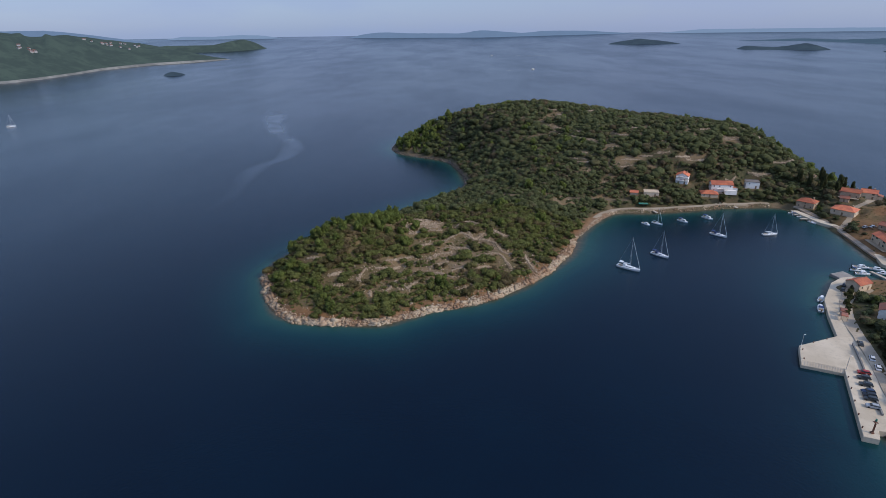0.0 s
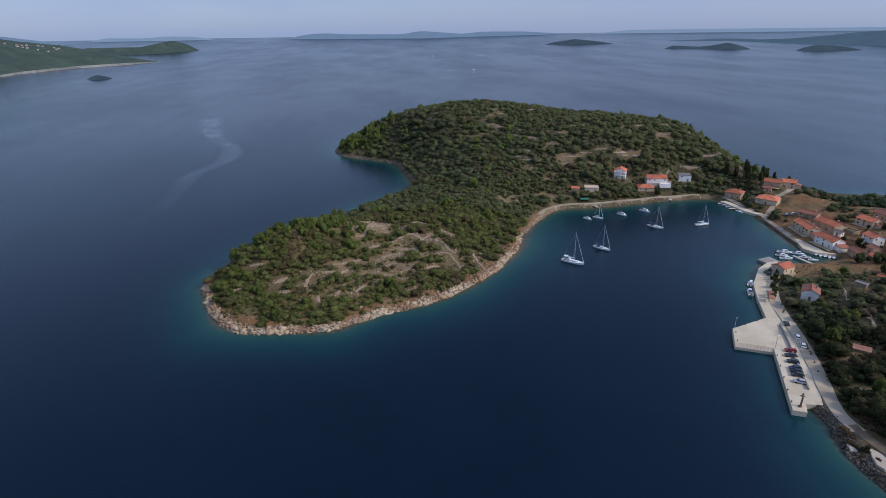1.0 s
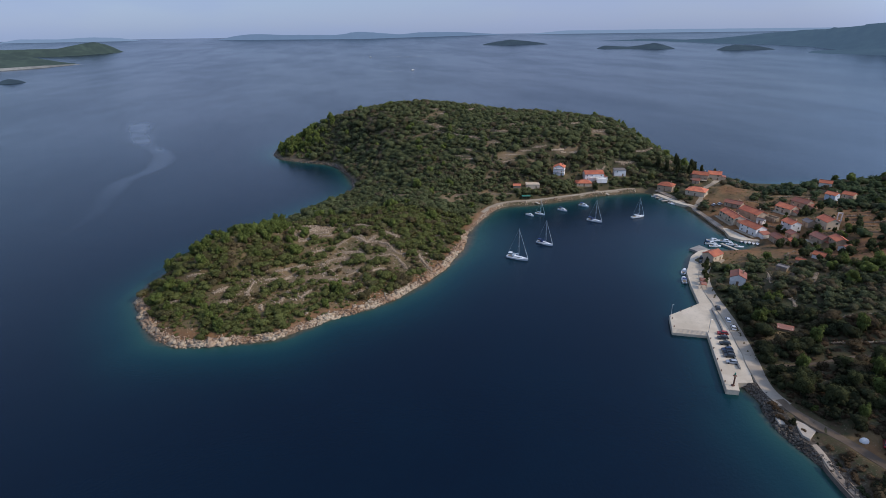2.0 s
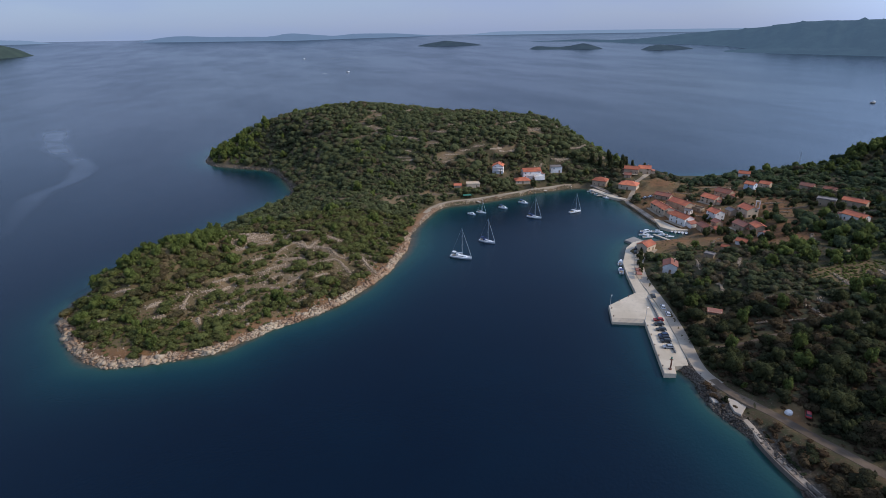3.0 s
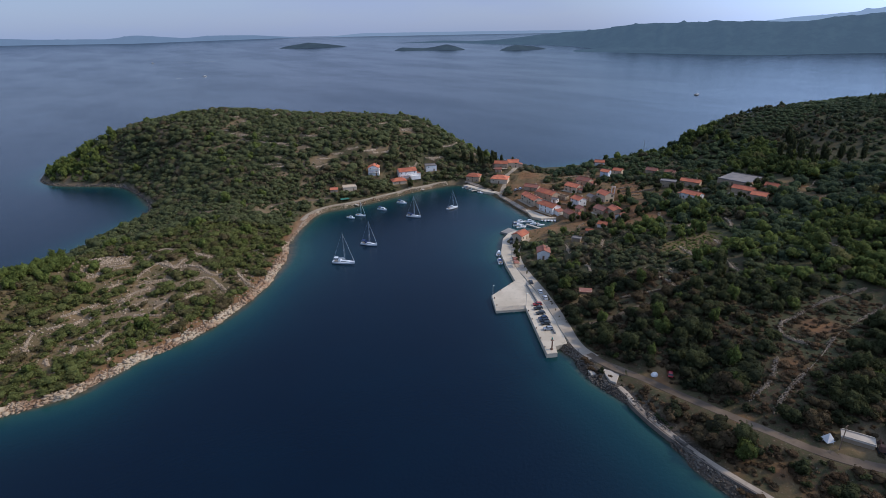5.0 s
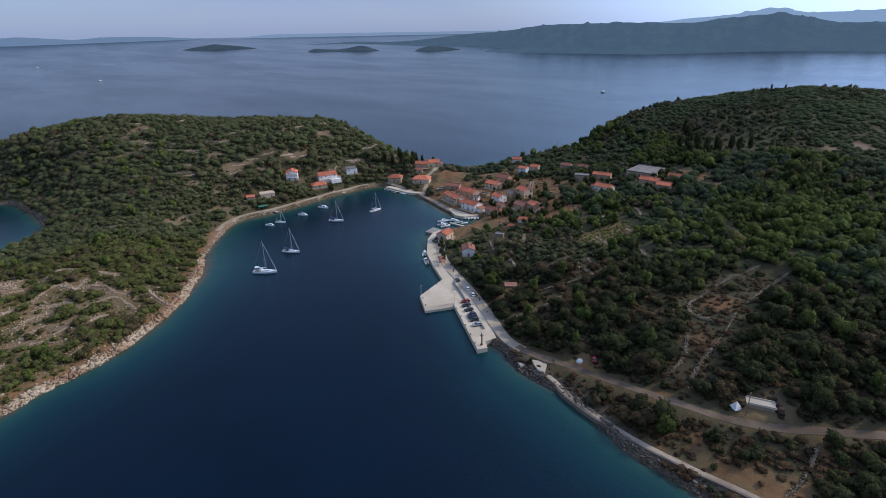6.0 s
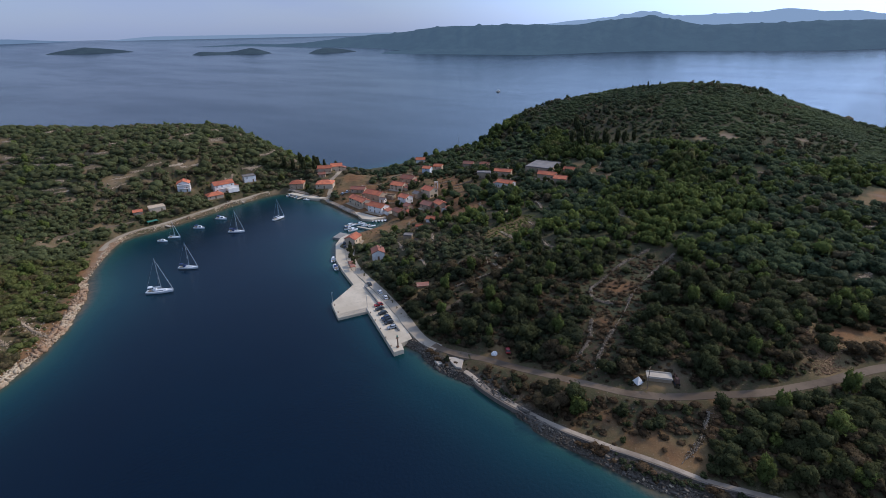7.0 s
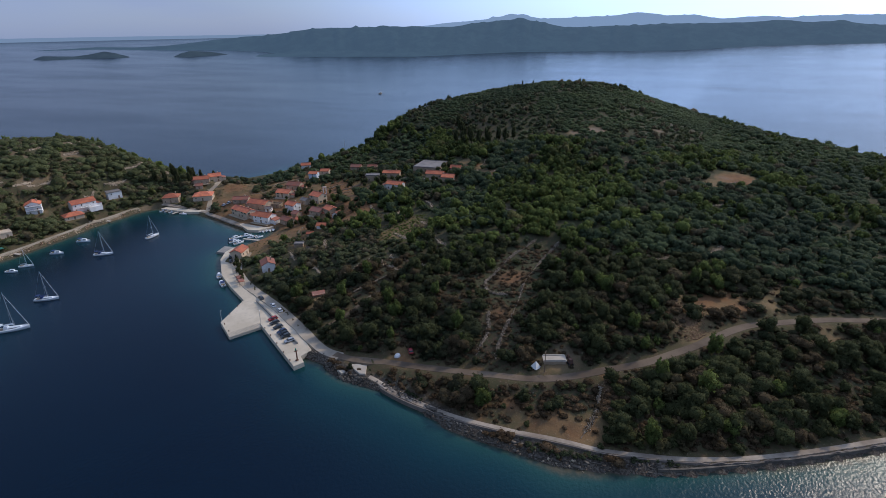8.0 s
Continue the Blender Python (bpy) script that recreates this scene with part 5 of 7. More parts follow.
def roof_mesh(kind, w, d, pitch, over=0.45, thick=0.22):
    """The roof over a house w by d whose eaves lie at zero; the ridge runs along x, or along y for a cross roof."""
    bm = bmesh.new()
    if kind == "cross":
        w, d = d, w
    x, y, h = w / 2 + over * 0.8, d / 2 + over, (d / 2) * pitch
    lo = -over * pitch
    if kind == "hip":
        r = max(w / 2 - d / 2 * 0.9, 0.4)
        v = [(-x, -y, lo), (x, -y, lo), (x, y, lo), (-x, y, lo), (-r, 0, h), (r, 0, h)]
        f = [(0, 1, 5, 4), (1, 2, 5), (2, 3, 4, 5), (3, 0, 4)]
    elif kind == "shed":
        v = [(-x, -y, lo), (x, -y, lo), (x, y, d * 0.2), (-x, y, d * 0.2)]
        f = [(0, 1, 2, 3)]
    else:
        v = [(-x, -y, lo), (x, -y, lo), (x, 0, h), (-x, 0, h), (x, y, lo), (-x, y, lo)]
        f = [(0, 1, 2, 3), (3, 2, 4, 5)]
    if kind == "cross":
        v = [(-b, a, c) for a, b, c in v]
    vs = [bm.verts.new(p) for p in v]
    for q in f:
        bm.faces.new([vs[i] for i in q])
    bmesh.ops.recalc_face_normals(bm, faces=bm.faces)
    if sum(fc.normal.z for fc in bm.faces) < 0:
        bmesh.ops.reverse_faces(bm, faces=bm.faces)
    bmesh.ops.solidify(bm, geom=bm.faces[:], thickness=thick)
    return bm, h


def finish(bm, name, mat):
    bmesh.ops.recalc_face_normals(bm, faces=bm.faces)
    me = bpy.data.meshes.new(name)
    bm.to_mesh(me)
    bm.free()
    me.materials.append(mat)
    return me


def house(label, x, y, turn, w, d, eaves, kind, roof_mat, wall_mat, storeys):
    """A village house: its front middle stands at x, y."""
    a = radians(turn)
    z = float(ground_z(x, y))
    home = base("house", pose(x - math.sin(a) * d / 2, y + math.cos(a) * d / 2, z, 0, 0, turn), label, "house", "houses of the bay")
    pitch = 0.46 if kind != "hip" else 0.42
    bm = bmesh.new()
    if kind == "ruin":
        for cx, cy, sx_, sy_, h in ((0, -d / 2 + 0.3, w, 0.6, eaves), (0, d / 2 - 0.3, w, 0.6, eaves * 0.9), (-w / 2 + 0.3, 0, 0.6, d - 1.2, eaves * 1.15), (w / 2 - 0.3, 0, 0.6, d - 1.2, eaves * 0.7)):
            bmesh.ops.create_cube(bm, size=1.0, matrix=Matrix.LocRotScale((cx, cy, h / 2 - 0.5), None, (sx_, sy_, h + 1)))
    else:
        bmesh.ops.create_cube(bm, size=1.0, matrix=Matrix.LocRotScale((0, 0, eaves / 2 - 0.9), None, (w, d, eaves + 1.8)))
        if kind in ("gable", "cross"):
            for s in (-1, 1):
                if kind == "gable":
                    tri = [(s * w / 2, -d / 2, eaves), (s * w / 2, d / 2, eaves), (s * w / 2, 0, eaves + d / 2 * pitch)]
                    off = Vector((-s * 0.3, 0, 0))
                else:
                    tri = [(-w / 2, s * d / 2, eaves), (w / 2, s * d / 2, eaves), (0, s * d / 2, eaves + w / 2 * pitch)]
                    off = Vector((0, -s * 0.3, 0))
                o = [bm.verts.new(p) for p in tri]
                i = [bm.verts.new(Vector(p) + off) for p in tri]
                bm.faces.new(o)
                bm.faces.new(i[::-1])
                for k in range(3):
                    bm.faces.new((o[k], i[k], i[(k + 1) % 3], o[(k + 1) % 3]))
        if kind == "shed":
            for s in (-1, 1):
                tri = [(s * w / 2, -d / 2, eaves), (s * w / 2, d / 2, eaves), (s * w / 2, d / 2, eaves + d * 0.2 - 0.05)]
                o = [bm.verts.new(p) for p in tri]
                i = [bm.verts.new(Vector(p) + Vector((-s * 0.3, 0, 0))) for p in tri]
                bm.faces.new(o)
                bm.faces.new(i[::-1])
                for k in range(3):
                    bm.faces.new((o[k], i[k], i[(k + 1) % 3], o[(k + 1) % 3]))
    part("wall", finish(bm, "wall", wall_mat), home)
    ridge = 0.0
    if kind == "flat":
        part("roof", boxes("roof", [(0, 0, eaves + 0.12, w + 0.5, d + 0.5, 0.24), (0, -d / 2, eaves + 0.4, w, 0.25, 0.4), (0, d / 2, eaves + 0.4, w, 0.25, 0.4)], roof_mat, 0.03), home)
    elif kind != "ruin":
        rb, ridge = roof_mesh(kind, w, d, pitch)
        roof = part("roof", finish(rb, "roof", roof_mat), home, "", pose(0, 0, eaves + 0.08))
        if kind in ("gable", "hip", "cross"):
            run = (w if kind == "gable" else max(w - d * 0.9, 0.8) if kind == "hip" else d)
            cap = rod("ridge", (-run / 2, 0, 0), (run / 2, 0, 0), 0.16, 0.16, OLDTILE, 6)
            part("ridge", cap, roof, "", pose(0, 0, ridge + 0.05, 0, 0, 90 if kind == "cross" else 0))
        if storeys > 1 or w > 10:
            part("chimney", CHIMNEY, roof, "", pose(w * 0.27, d * 0.12, max(ridge * 0.6, 0.1)))
    if kind == "gable" and w > 8.4 and eaves > 3.4:
        # a lower lean-to against one gable, and a paved yard before the front
        s, aw, ad, ah = (1 if int(w * 10) % 2 else -1), 2.2 + 0.12 * w, d * 0.72, eaves * 0.52
        annex = part("annex", boxes("annex", [(s * (w / 2 + aw / 2 - 0.02), d * 0.1, ah / 2 - 0.5, aw, ad, ah + 1.0)], wall_mat, 0.03), home)
        x0, x1 = w / 2 - 0.05, w / 2 + aw + 0.3
        lean = bmesh.new()
        q = [lean.verts.new((s * px, d * 0.1 + py, pz)) for px, pz in ((x0, ah + 0.85), (x1, ah + 0.05)) for py in (-ad / 2 - 0.25, ad / 2 + 0.25)]
        face = lean.faces.new((q[0], q[1], q[3], q[2]))
        lean.normal_update()
        if face.normal.z < 0:
            face.normal_flip()
        bmesh.ops.solidify(lean, geom=lean.faces[:], thickness=0.18)
        part("annex_roof", finish(lean, "annex_roof", OLDTILE if roof_mat is TILE else roof_mat), annex)
        part("yard", boxes("yard", [(0, -d / 2 - 1.4, 0.02, w + 1.5, 2.8, 0.35)], TANWAY, 0.05), home, "pale paved yard")
    # openings on all four sides
    for side, (length, off, rz) in enumerate(((w, d / 2, 0), (d, w / 2, 90), (w, d / 2, 180), (d, w / 2, -90))):
        cols = max(1, int(length / 3.4))
        for s in range(storeys):
            zc = (eaves / storeys) * (s + 0.58)
            if eaves < 2.5:
                continue
            for c in range(cols):
                u = (c + 0.5) / cols * length - length / 2
                m = pose(0, 0, 0, 0, 0, rz) @ pose(u, -off, zc)
                if side == 0 and s == 0 and c == cols // 2:
                    part("door", DOOR, home, "plank door", pose(u, -off, 0.05))
                    continue
                if kind == "ruin" or (c + 2 * s + side + int(w * 3)) % 3 == 0 or (wall_mat in (STONEWALL, WALLSTONE) and (c + s + side) % 2):
                    continue
                win = part("window", WINDOW, home, "", m @ Matrix.Diagonal((0.68, 1, 0.74, 1)))
                part("pane", PANE, win)
                if wall_mat is CREAM and side in (0, 1) and storeys > 1:
                    for q in (-0.86, 0.86):
                        part("shutter", LEAF, win, "dark green shutter", pose(q, 0, 0))
    return home


homes = [house(*row) for row in HOUSES]
# balconies and terraces of the two white houses by the cove
for home, w, levels in ((homes[0], 8.0, (2.9, 5.6)), (homes[1], 7.0, (3.2,))):
    d = 8.0 if home is homes[0] else 9.0
    for z in levels:
        bal = part("balcony", boxes("balcony", [(0, -d / 2 - 0.8, z, w, 1.6, 0.16)], WHITE, 0.03), home)
        part("railing", boxes("railing", [(0, -d / 2 - 1.55, z + 0.95, w, 0.06, 0.07)] + [(-w / 2 + 0.1 + k * (w - 0.2) / 16, -d / 2 - 1.55, z + 0.5, 0.04, 0.04, 0.9) for k in range(17)], REDPAINT if home is homes[0] else WOOD), bal)
part("terrace", boxes("terrace", [(5.2, -6.5, 1.0, 8.0, 4.5, 2.6), (5.2, -8.6, 2.6, 8.0, 0.2, 0.7)], WHITE, 0.04), homes[1])

tower_at = pose(297, 249, float(ground_z(297, 249)), 0, 0, -50)
tower = base("bell_tower", tower_at, "slim pale stone tower ruin beside the village", "tower")
part("shaft", boxes("shaft", [(-1.0, 0, 2.6, 0.55, 0.9, 6.4), (1.0, 0, 2.6, 0.55, 0.9, 6.4), (0, 0, 5.55, 1.5, 0.9, 0.5), (0, 0, 0.2, 1.5, 0.9, 1.6)], WHITE, 0.04), tower)
part("cap", boxes("cap", [(0, 0, 5.92, 2.9, 1.2, 0.25)], KERB, 0.04), tower)


# ---------------------------------------------------------------- boats
def hull_mesh(name, length, beam, free, mat, fine=1.0, transom=0.75):
    """A round-bilged hull with its deck edge; the bow points along +x."""
    st, verts, faces = 13, [], []
    for i in range(st):
        u = i / (st - 1)
        x = -length / 2 + length * u
        half = beam / 2 * (transom + (1 - transom) * math.sin(min(u / 0.45, 1) * math.pi / 2)) * (1 if u < 0.5 else max(0.02, math.cos((u - 0.5) * math.pi) ** (0.8 * fine)))
        sheer = free * (0.9 + 0.28 * u * u)
        for y, z in ((-half, sheer), (-half * 0.97, sheer * 0.45), (-half * 0.72, -0.12), (0, -0.45 + 0.4 * max(0, u - 0.7)), (half * 0.72, -0.12), (half * 0.97, sheer * 0.45), (half, sheer)):
            verts.append((x + 0.05 * length * u * (z / free) * 0.5, y, z))
        if i:
            a, b = 7 * (i - 1), 7 * i
            faces += [(a + k, b + k, b + k + 1, a + k + 1) for k in range(6)]
    faces.append(tuple(range(7)))
    return flat(name, verts, faces, mat, True)


def deck_mesh(name, length, beam, free, mat, fine=1.0, transom=0.75):
    st, verts, faces = 13, [], []
    for i in range(st):
        u = i / (st - 1)
        half = 0.97 * beam / 2 * (transom + (1 - transom) * math.sin(min(u / 0.45, 1) * math.pi / 2)) * (1 if u < 0.5 else max(0.02, math.cos((u - 0.5) * math.pi) ** (0.8 * fine)))
        sheer = free * (0.9 + 0.28 * u * u) - 0.03
        x = -length / 2 + length * u + 0.05 * length * u * 0.5
        verts += [(x, -half, sheer), (x, 0, sheer + 0.06), (x, half, sheer)]
        if i:
            a, b = 3 * (i - 1), 3 * i
            faces += [(a, b, b + 1, a + 1), (a + 1, b + 1, b + 2, a + 2)]
    return flat(name, verts, faces, mat)


def tapered(name, x0, x1, w0, w1, z0, z1, mat, shrink=0.75):
    """A cabin: a box between two stations, narrower at its top."""
    v = [(x0, -w0, z0), (x1, -w1, z0), (x1, w1, z0), (x0, w0, z0)]
    cx = (x0 + x1) / 2
    v += [(cx + (x - cx) * 0.86, y * shrink, z1) for x, y, _ in v]
    bm = bmesh.new()
    vs = [bm.verts.new(p) for p in v]
    for q in ((0, 3, 2, 1), (4, 5, 6, 7), (0, 1, 5, 4), (1, 2, 6, 5), (2, 3, 7, 6), (3, 0, 4, 7)):
        bm.faces.new([vs[i] for i in q])
    bmesh.ops.bevel(bm, geom=bm.edges[:], offset=0.08, segments=2, affect="EDGES")
    return finish(bm, name, mat)


def yacht(x, y, turn, length, label, cover, hull_mat=GELCOAT, hood=True):
    s = length / 12.0
    boat = base("sailing_yacht", pose(x, y, 0, 0, 0, turn), label, "sailing boat", "yachts at anchor in the bay")
    free, beam = 1.15 * s, 3.8 * s
    part("hull", hull_mesh("hull", length, beam, free, hull_mat), boat)
    part("deck", deck_mesh("deck", length, beam, free, GELCOAT), boat)
    part("cockpit", tapered("cockpit", -5.2 * s, -1.9 * s, 1.05 * s, 1.05 * s, free - 0.15, free + 0.12, TEAK, 0.95), boat, "teak cockpit sole")
    cabin = part("cabin", tapered("cabin", -1.8 * s, 3.4 * s, 1.25 * s, 0.7 * s, free - 0.05, free + 0.55 * s, GELCOAT), boat)
    part("window_strip", boxes("window_strip", [(0.5 * s, q * 1.08 * s, free + 0.26 * s, 2.9 * s, 0.05, 0.2 * s) for q in (-1, 1)], GLASS), cabin)
    mast = part("mast", rod("mast", (0.9 * s, 0, free), (0.7 * s, 0, 17.5 * s), 0.10, 0.065, METAL), boat)
    part("spreader", joined("spreader", [rod("a", (0.8 * s, -w, z), (0.8 * s, w, z), 0.05, 0.05, METAL, 5) for w, z in ((1.2 * s, 7.5 * s), (0.9 * s, 12.5 * s))], METAL), mast)
    boom = part("boom", rod("boom", (0.75 * s, 0, free + 1.5 * s), (-4.3 * s, 0, free + 1.55 * s), 0.09, 0.08, METAL), boat)
    part("furled_mainsail", rod("sail", (0.6 * s, 0, free + 1.78 * s), (-4.1 * s, 0, free + 1.72 * s), 0.27 * s, 0.16 * s, cover), boom, "stowed sail under a canvas cover")
    part("furled_jib", rod("jib", (length / 2 + 0.1, 0, free * 1.2), (0.72 * s, 0, 16.6 * s), 0.085, 0.05, GELCOAT, 6), boat, "rolled white headsail")
    part("backstay", joined("backstay", [rod("b", (-length / 2 + 0.2, 0, free), (0.7 * s, 0, 17.4 * s), 0.03, 0.03, METAL, 4)] +
                            [rod("s", (0.6 * s, q * 1.75 * s, free), (0.75 * s, 0, 12.6 * s), 0.025, 0.025, METAL, 4) for q in (-1, 1)], METAL), boat)
    if hood:
        part("sprayhood", tapered("hood", -2.7 * s, -1.2 * s, 1.2 * s, 1.15 * s, free + 0.2, free + 1.35 * s, cover, 0.8), boat, "canvas sprayhood")
        part("bimini", tapered("bimini", -5.0 * s, -2.9 * s, 1.25 * s, 1.25 * s, free + 1.9 * s, free + 2.05 * s, cover, 0.9), boat, "canvas bimini over the cockpit")
        part("bimini_frame", joined("frame", [rod("f", (xx * s, q * 1.2 * s, free), (xx * s, q * 1.15 * s, free + 1.92 * s), 0.03, 0.03, METAL, 5) for xx in (-4.8, -3.1) for q in (-1, 1)], METAL), boat)
    part("pulpit", joined("pulpit", [rod("p", (length / 2 - 1.6 * s, q * 0.95 * s, free + 0.6), (length / 2 + 0.1, 0, free * 1.2 + 0.6), 0.03, 0.03, METAL, 5) for q in (-1, 1)] +
                            [rod("p", (length / 2 - 1.5 * s, q * 0.9 * s, free), (length / 2 - 1.5 * s, q * 0.9 * s, free + 0.62), 0.03, 0.03, METAL, 5) for q in (-1, 1)], METAL), boat)
    return boat


yacht(99.8, 264.9, -42, 12.6, "white sailing yacht with its sails stowed, lying at anchor", GELCOAT)
yacht(123.3, 282.2, -52, 10.6, "white sailing yacht with navy canvas covers at anchor", NAVY)
yacht(171.4, 313.0, -50, 10.2, "white sailing yacht with blue covers on a mooring", NAVY)
yacht(203.6, 313.2, 5, 9.6, "slim white sailing yacht with a bare deck", GELCOAT, hood=False)


yacht(-620.7, 789.0, 60, 12.0, "small white sailing yacht far out on the open sea", GELCOAT, hood=False)


def motor_boat(x, y, turn, length, label, cabin=True, hull_mat=GELCOAT, canopy=None, group="moored motor boats"):
    s = length / 7.0
    boat = base("motor_boat", pose(x, y, float(sea_level(math.hypot(x, y))), 0, 0, turn), label, "motor boat", group)
    free, beam = 0.85 * s, 2.5 * s
    part("hull", hull_mesh("hull", length, beam, free, hull_mat, 0.8, 0.9), boat)
    part("deck", deck_mesh("deck", length, beam, free, GELCOAT, 0.8, 0.9), boat)
    if cabin:
        c = part("cabin", tapered("cabin", -1.0 * s, 1.9 * s, 0.95 * s, 0.6 * s, free - 0.05, free + 0.95 * s, GELCOAT), boat)
        part("windscreen", tapered("screen", 0.2 * s, 1.72 * s, 0.92 * s, 0.62 * s, free + 0.34 * s, free + 0.8 * s, GLASS, 0.82), c)
    else:
        part("console", tapered("console", -0.6 * s, 0.4 * s, 0.45 * s, 0.4 * s, free - 0.05, free + 0.8 * s, GELCOAT), boat)
    if canopy:
        part("canopy", tapered("canopy", -2.7 * s, -0.6 * s, 1.0 * s, 1.0 * s, free + 1.15 * s, free + 1.35 * s, canopy, 0.9), boat, "canvas canopy")
        part("canopy_frame", joined("frame", [rod("f", (xx * s, q * 0.95 * s, free), (xx * s, q * 0.95 * s, free + 1.2 * s), 0.03, 0.03, METAL, 5) for xx in (-2.5, -0.8) for q in (-1, 1)], METAL), boat)
    part("cockpit", tapered("well", -2.9 * s, -1.1 * s, 0.85 * s, 0.85 * s, free - 0.12, free + 0.06, TEAK, 0.95), boat)
    motor = part("outboard", boxes("outboard", [(-length / 2 - 0.25, 0, free + 0.25, 0.5, 0.38, 0.6), (-length / 2 - 0.28, 0, free - 0.5, 0.22, 0.16, 1.0)], RUBBER, 0.05), boat)
    return boat


motor_boat(134.3, 335.3, -62, 6.6, "small white cabin boat on a mooring")
motor_boat(160.6, 340.0, -58, 7.4, "white motor boat with a blue canopy on a mooring", canopy=NAVY)
motor_boat(179.6, 345.5, -60, 8.0, "white motor cruiser with a dark canopy", canopy=NAVY)
yacht(142.0, 336.2, -50, 7.4, "small white sailing boat with a short mast", GELCOAT, hood=False)
for x, y, turn, length, canopy in ((178.6, 226.3, 48, 7.0, None), (172.2, 217.0, 60, 7.4, NAVY), (223, 262, -20, 7.5, None), (229, 259, -35, 7.0, None), (218.5, 258, -20, 6.5, NAVY),
                                   (218, 253.6, -15, 6.8, None), (229, 253.4, 160, 6.4, None), (242.8, 354, -10, 6.2, None), (243.2, 350, -12, 6.0, NAVY), (243.5, 346, -8, 5.6, None), (243.5, 334, -80, 6.0, None), (231, 249.5, -20, 5.2, None)):
    motor_boat(x, y, turn, length, "white motor boat moored at the quay", canopy=canopy, cabin=length > 6.1, group="motor boats at the quay")
for k in range(5):
    motor_boat(238.6 + 1.5 * k, 256.6 - 1.45 * k, 225, 5.0, "small open boat tied up at the harbour wall", False, GELCOAT if k % 2 else NAVY, group="small boats at the wall")
motor_boat(956, 631, 12, 14.0, "dark fishing boat out on the open water", True, TARMAC)
for x, y, turn, name in ((234.2, 2626.6, 190, ""), (302.2, 1856.6, 12, "")):
    motor_boat(x, y, turn, 12.0, "white speedboat under way with a thin wake", group="speedboats under way")

FOAM, _n, _l, _b = material("thin foam", 0.9)
_b.inputs["Base Color"].default_value = (0.75, 0.78, 0.8, 1)
_t = _n.new("ShaderNodeBsdfTransparent")
_m = _n.new("ShaderNodeMixShader")
_l.new(spread(_n, _l, noise_of(_n, _l, 0.05, 4.0), 0.35, 0.7, 0.05, 0.45), _m.inputs[0])
_l.new(_t.outputs[0], _m.inputs[1])
_l.new(_b.outputs[0], _m.inputs[2])
_l.new(_m.outputs[0], _n["Material Output"].inputs["Surface"])
for a, b, w in (((239.4, 2626.6), (557.2, 2577.0), 7.0), ((295.3, 1854.6), (196.9, 1821.1), 3.0)):
    a, b = Vector((*a, 0.3 + sea_level(math.hypot(*a)))), Vector((*b, 0.3 + sea_level(math.hypot(*b))))
    s = (b - a).cross(Vector((0, 0, 1))).normalized()
    pts = [a - s * 0.6, a + s * 0.6, b + s * w, b - s * w]
    tagged(new("wake", flat("wake", pts, [(0, 1, 2, 3)], FOAM)), "thin white wake trailing behind a speedboat", "wake", kind="structure")
# a smooth slick drifting on the open water, its pale sheen painted as a translucent film
SLICK_LINE = [(-171.9, 344.6), (-172.5, 372.6), (-169.0, 393.5), (-168.9, 421.8), (-175.2, 469.4), (-178.1, 513.9), (-171.5, 535.5), (-164.3, 558.9), (-166.2, 600.5), (-175.0, 636.1), (-192.6, 670.1), (-210.1, 703.2), (-230.0, 752.7), (-249.3, 813.4), (-263.8, 870.7), (-286.8, 924.3)]
slick = rounded(SLICK_LINE, 6.0)
t = np.gradient(slick, axis=0)
t /= np.linalg.norm(t, axis=1)[:, None]
side = np.stack([-t[:, 1], t[:, 0]], 1)
along = [int(np.argmin(np.hypot(slick[:, 0] - x, slick[:, 1] - y))) for x, y in SLICK_LINE]
wide = np.interp(np.arange(len(slick)), along, [1.9, 2.4, 3.4, 4.5, 6.5, 6.5, 5.6, 6.5, 9.4, 9.3, 7.0, 8.8, 13.3, 15.2, 17.1, 13.4]) * (1.25 + 0.7 * lattice(slick[:, 0], slick[:, 1], 25, 71))
verts = [(p[0] + s[0] * w * q, p[1] + s[1] * w * q, 0.12) for p, s, w in zip(slick, side, wide) for q in (-1, -0.35, 0.35, 1)]
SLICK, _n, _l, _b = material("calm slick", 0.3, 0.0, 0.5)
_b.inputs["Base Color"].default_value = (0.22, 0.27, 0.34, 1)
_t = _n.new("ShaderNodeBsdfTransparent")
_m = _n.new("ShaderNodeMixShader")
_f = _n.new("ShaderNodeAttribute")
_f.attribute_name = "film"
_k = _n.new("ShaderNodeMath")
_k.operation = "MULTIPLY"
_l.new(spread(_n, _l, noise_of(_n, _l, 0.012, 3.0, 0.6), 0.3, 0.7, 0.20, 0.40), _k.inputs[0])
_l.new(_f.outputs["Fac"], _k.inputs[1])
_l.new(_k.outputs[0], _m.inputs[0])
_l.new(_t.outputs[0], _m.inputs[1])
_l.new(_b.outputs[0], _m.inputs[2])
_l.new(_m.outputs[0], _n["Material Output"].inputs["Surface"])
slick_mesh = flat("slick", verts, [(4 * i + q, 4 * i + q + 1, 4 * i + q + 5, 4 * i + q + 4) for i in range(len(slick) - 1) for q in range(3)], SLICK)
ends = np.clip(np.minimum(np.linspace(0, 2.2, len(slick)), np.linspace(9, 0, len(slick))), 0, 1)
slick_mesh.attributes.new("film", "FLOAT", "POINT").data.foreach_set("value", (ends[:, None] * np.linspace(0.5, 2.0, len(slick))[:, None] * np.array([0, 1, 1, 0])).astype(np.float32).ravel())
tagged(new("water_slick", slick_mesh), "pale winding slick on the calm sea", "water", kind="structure")


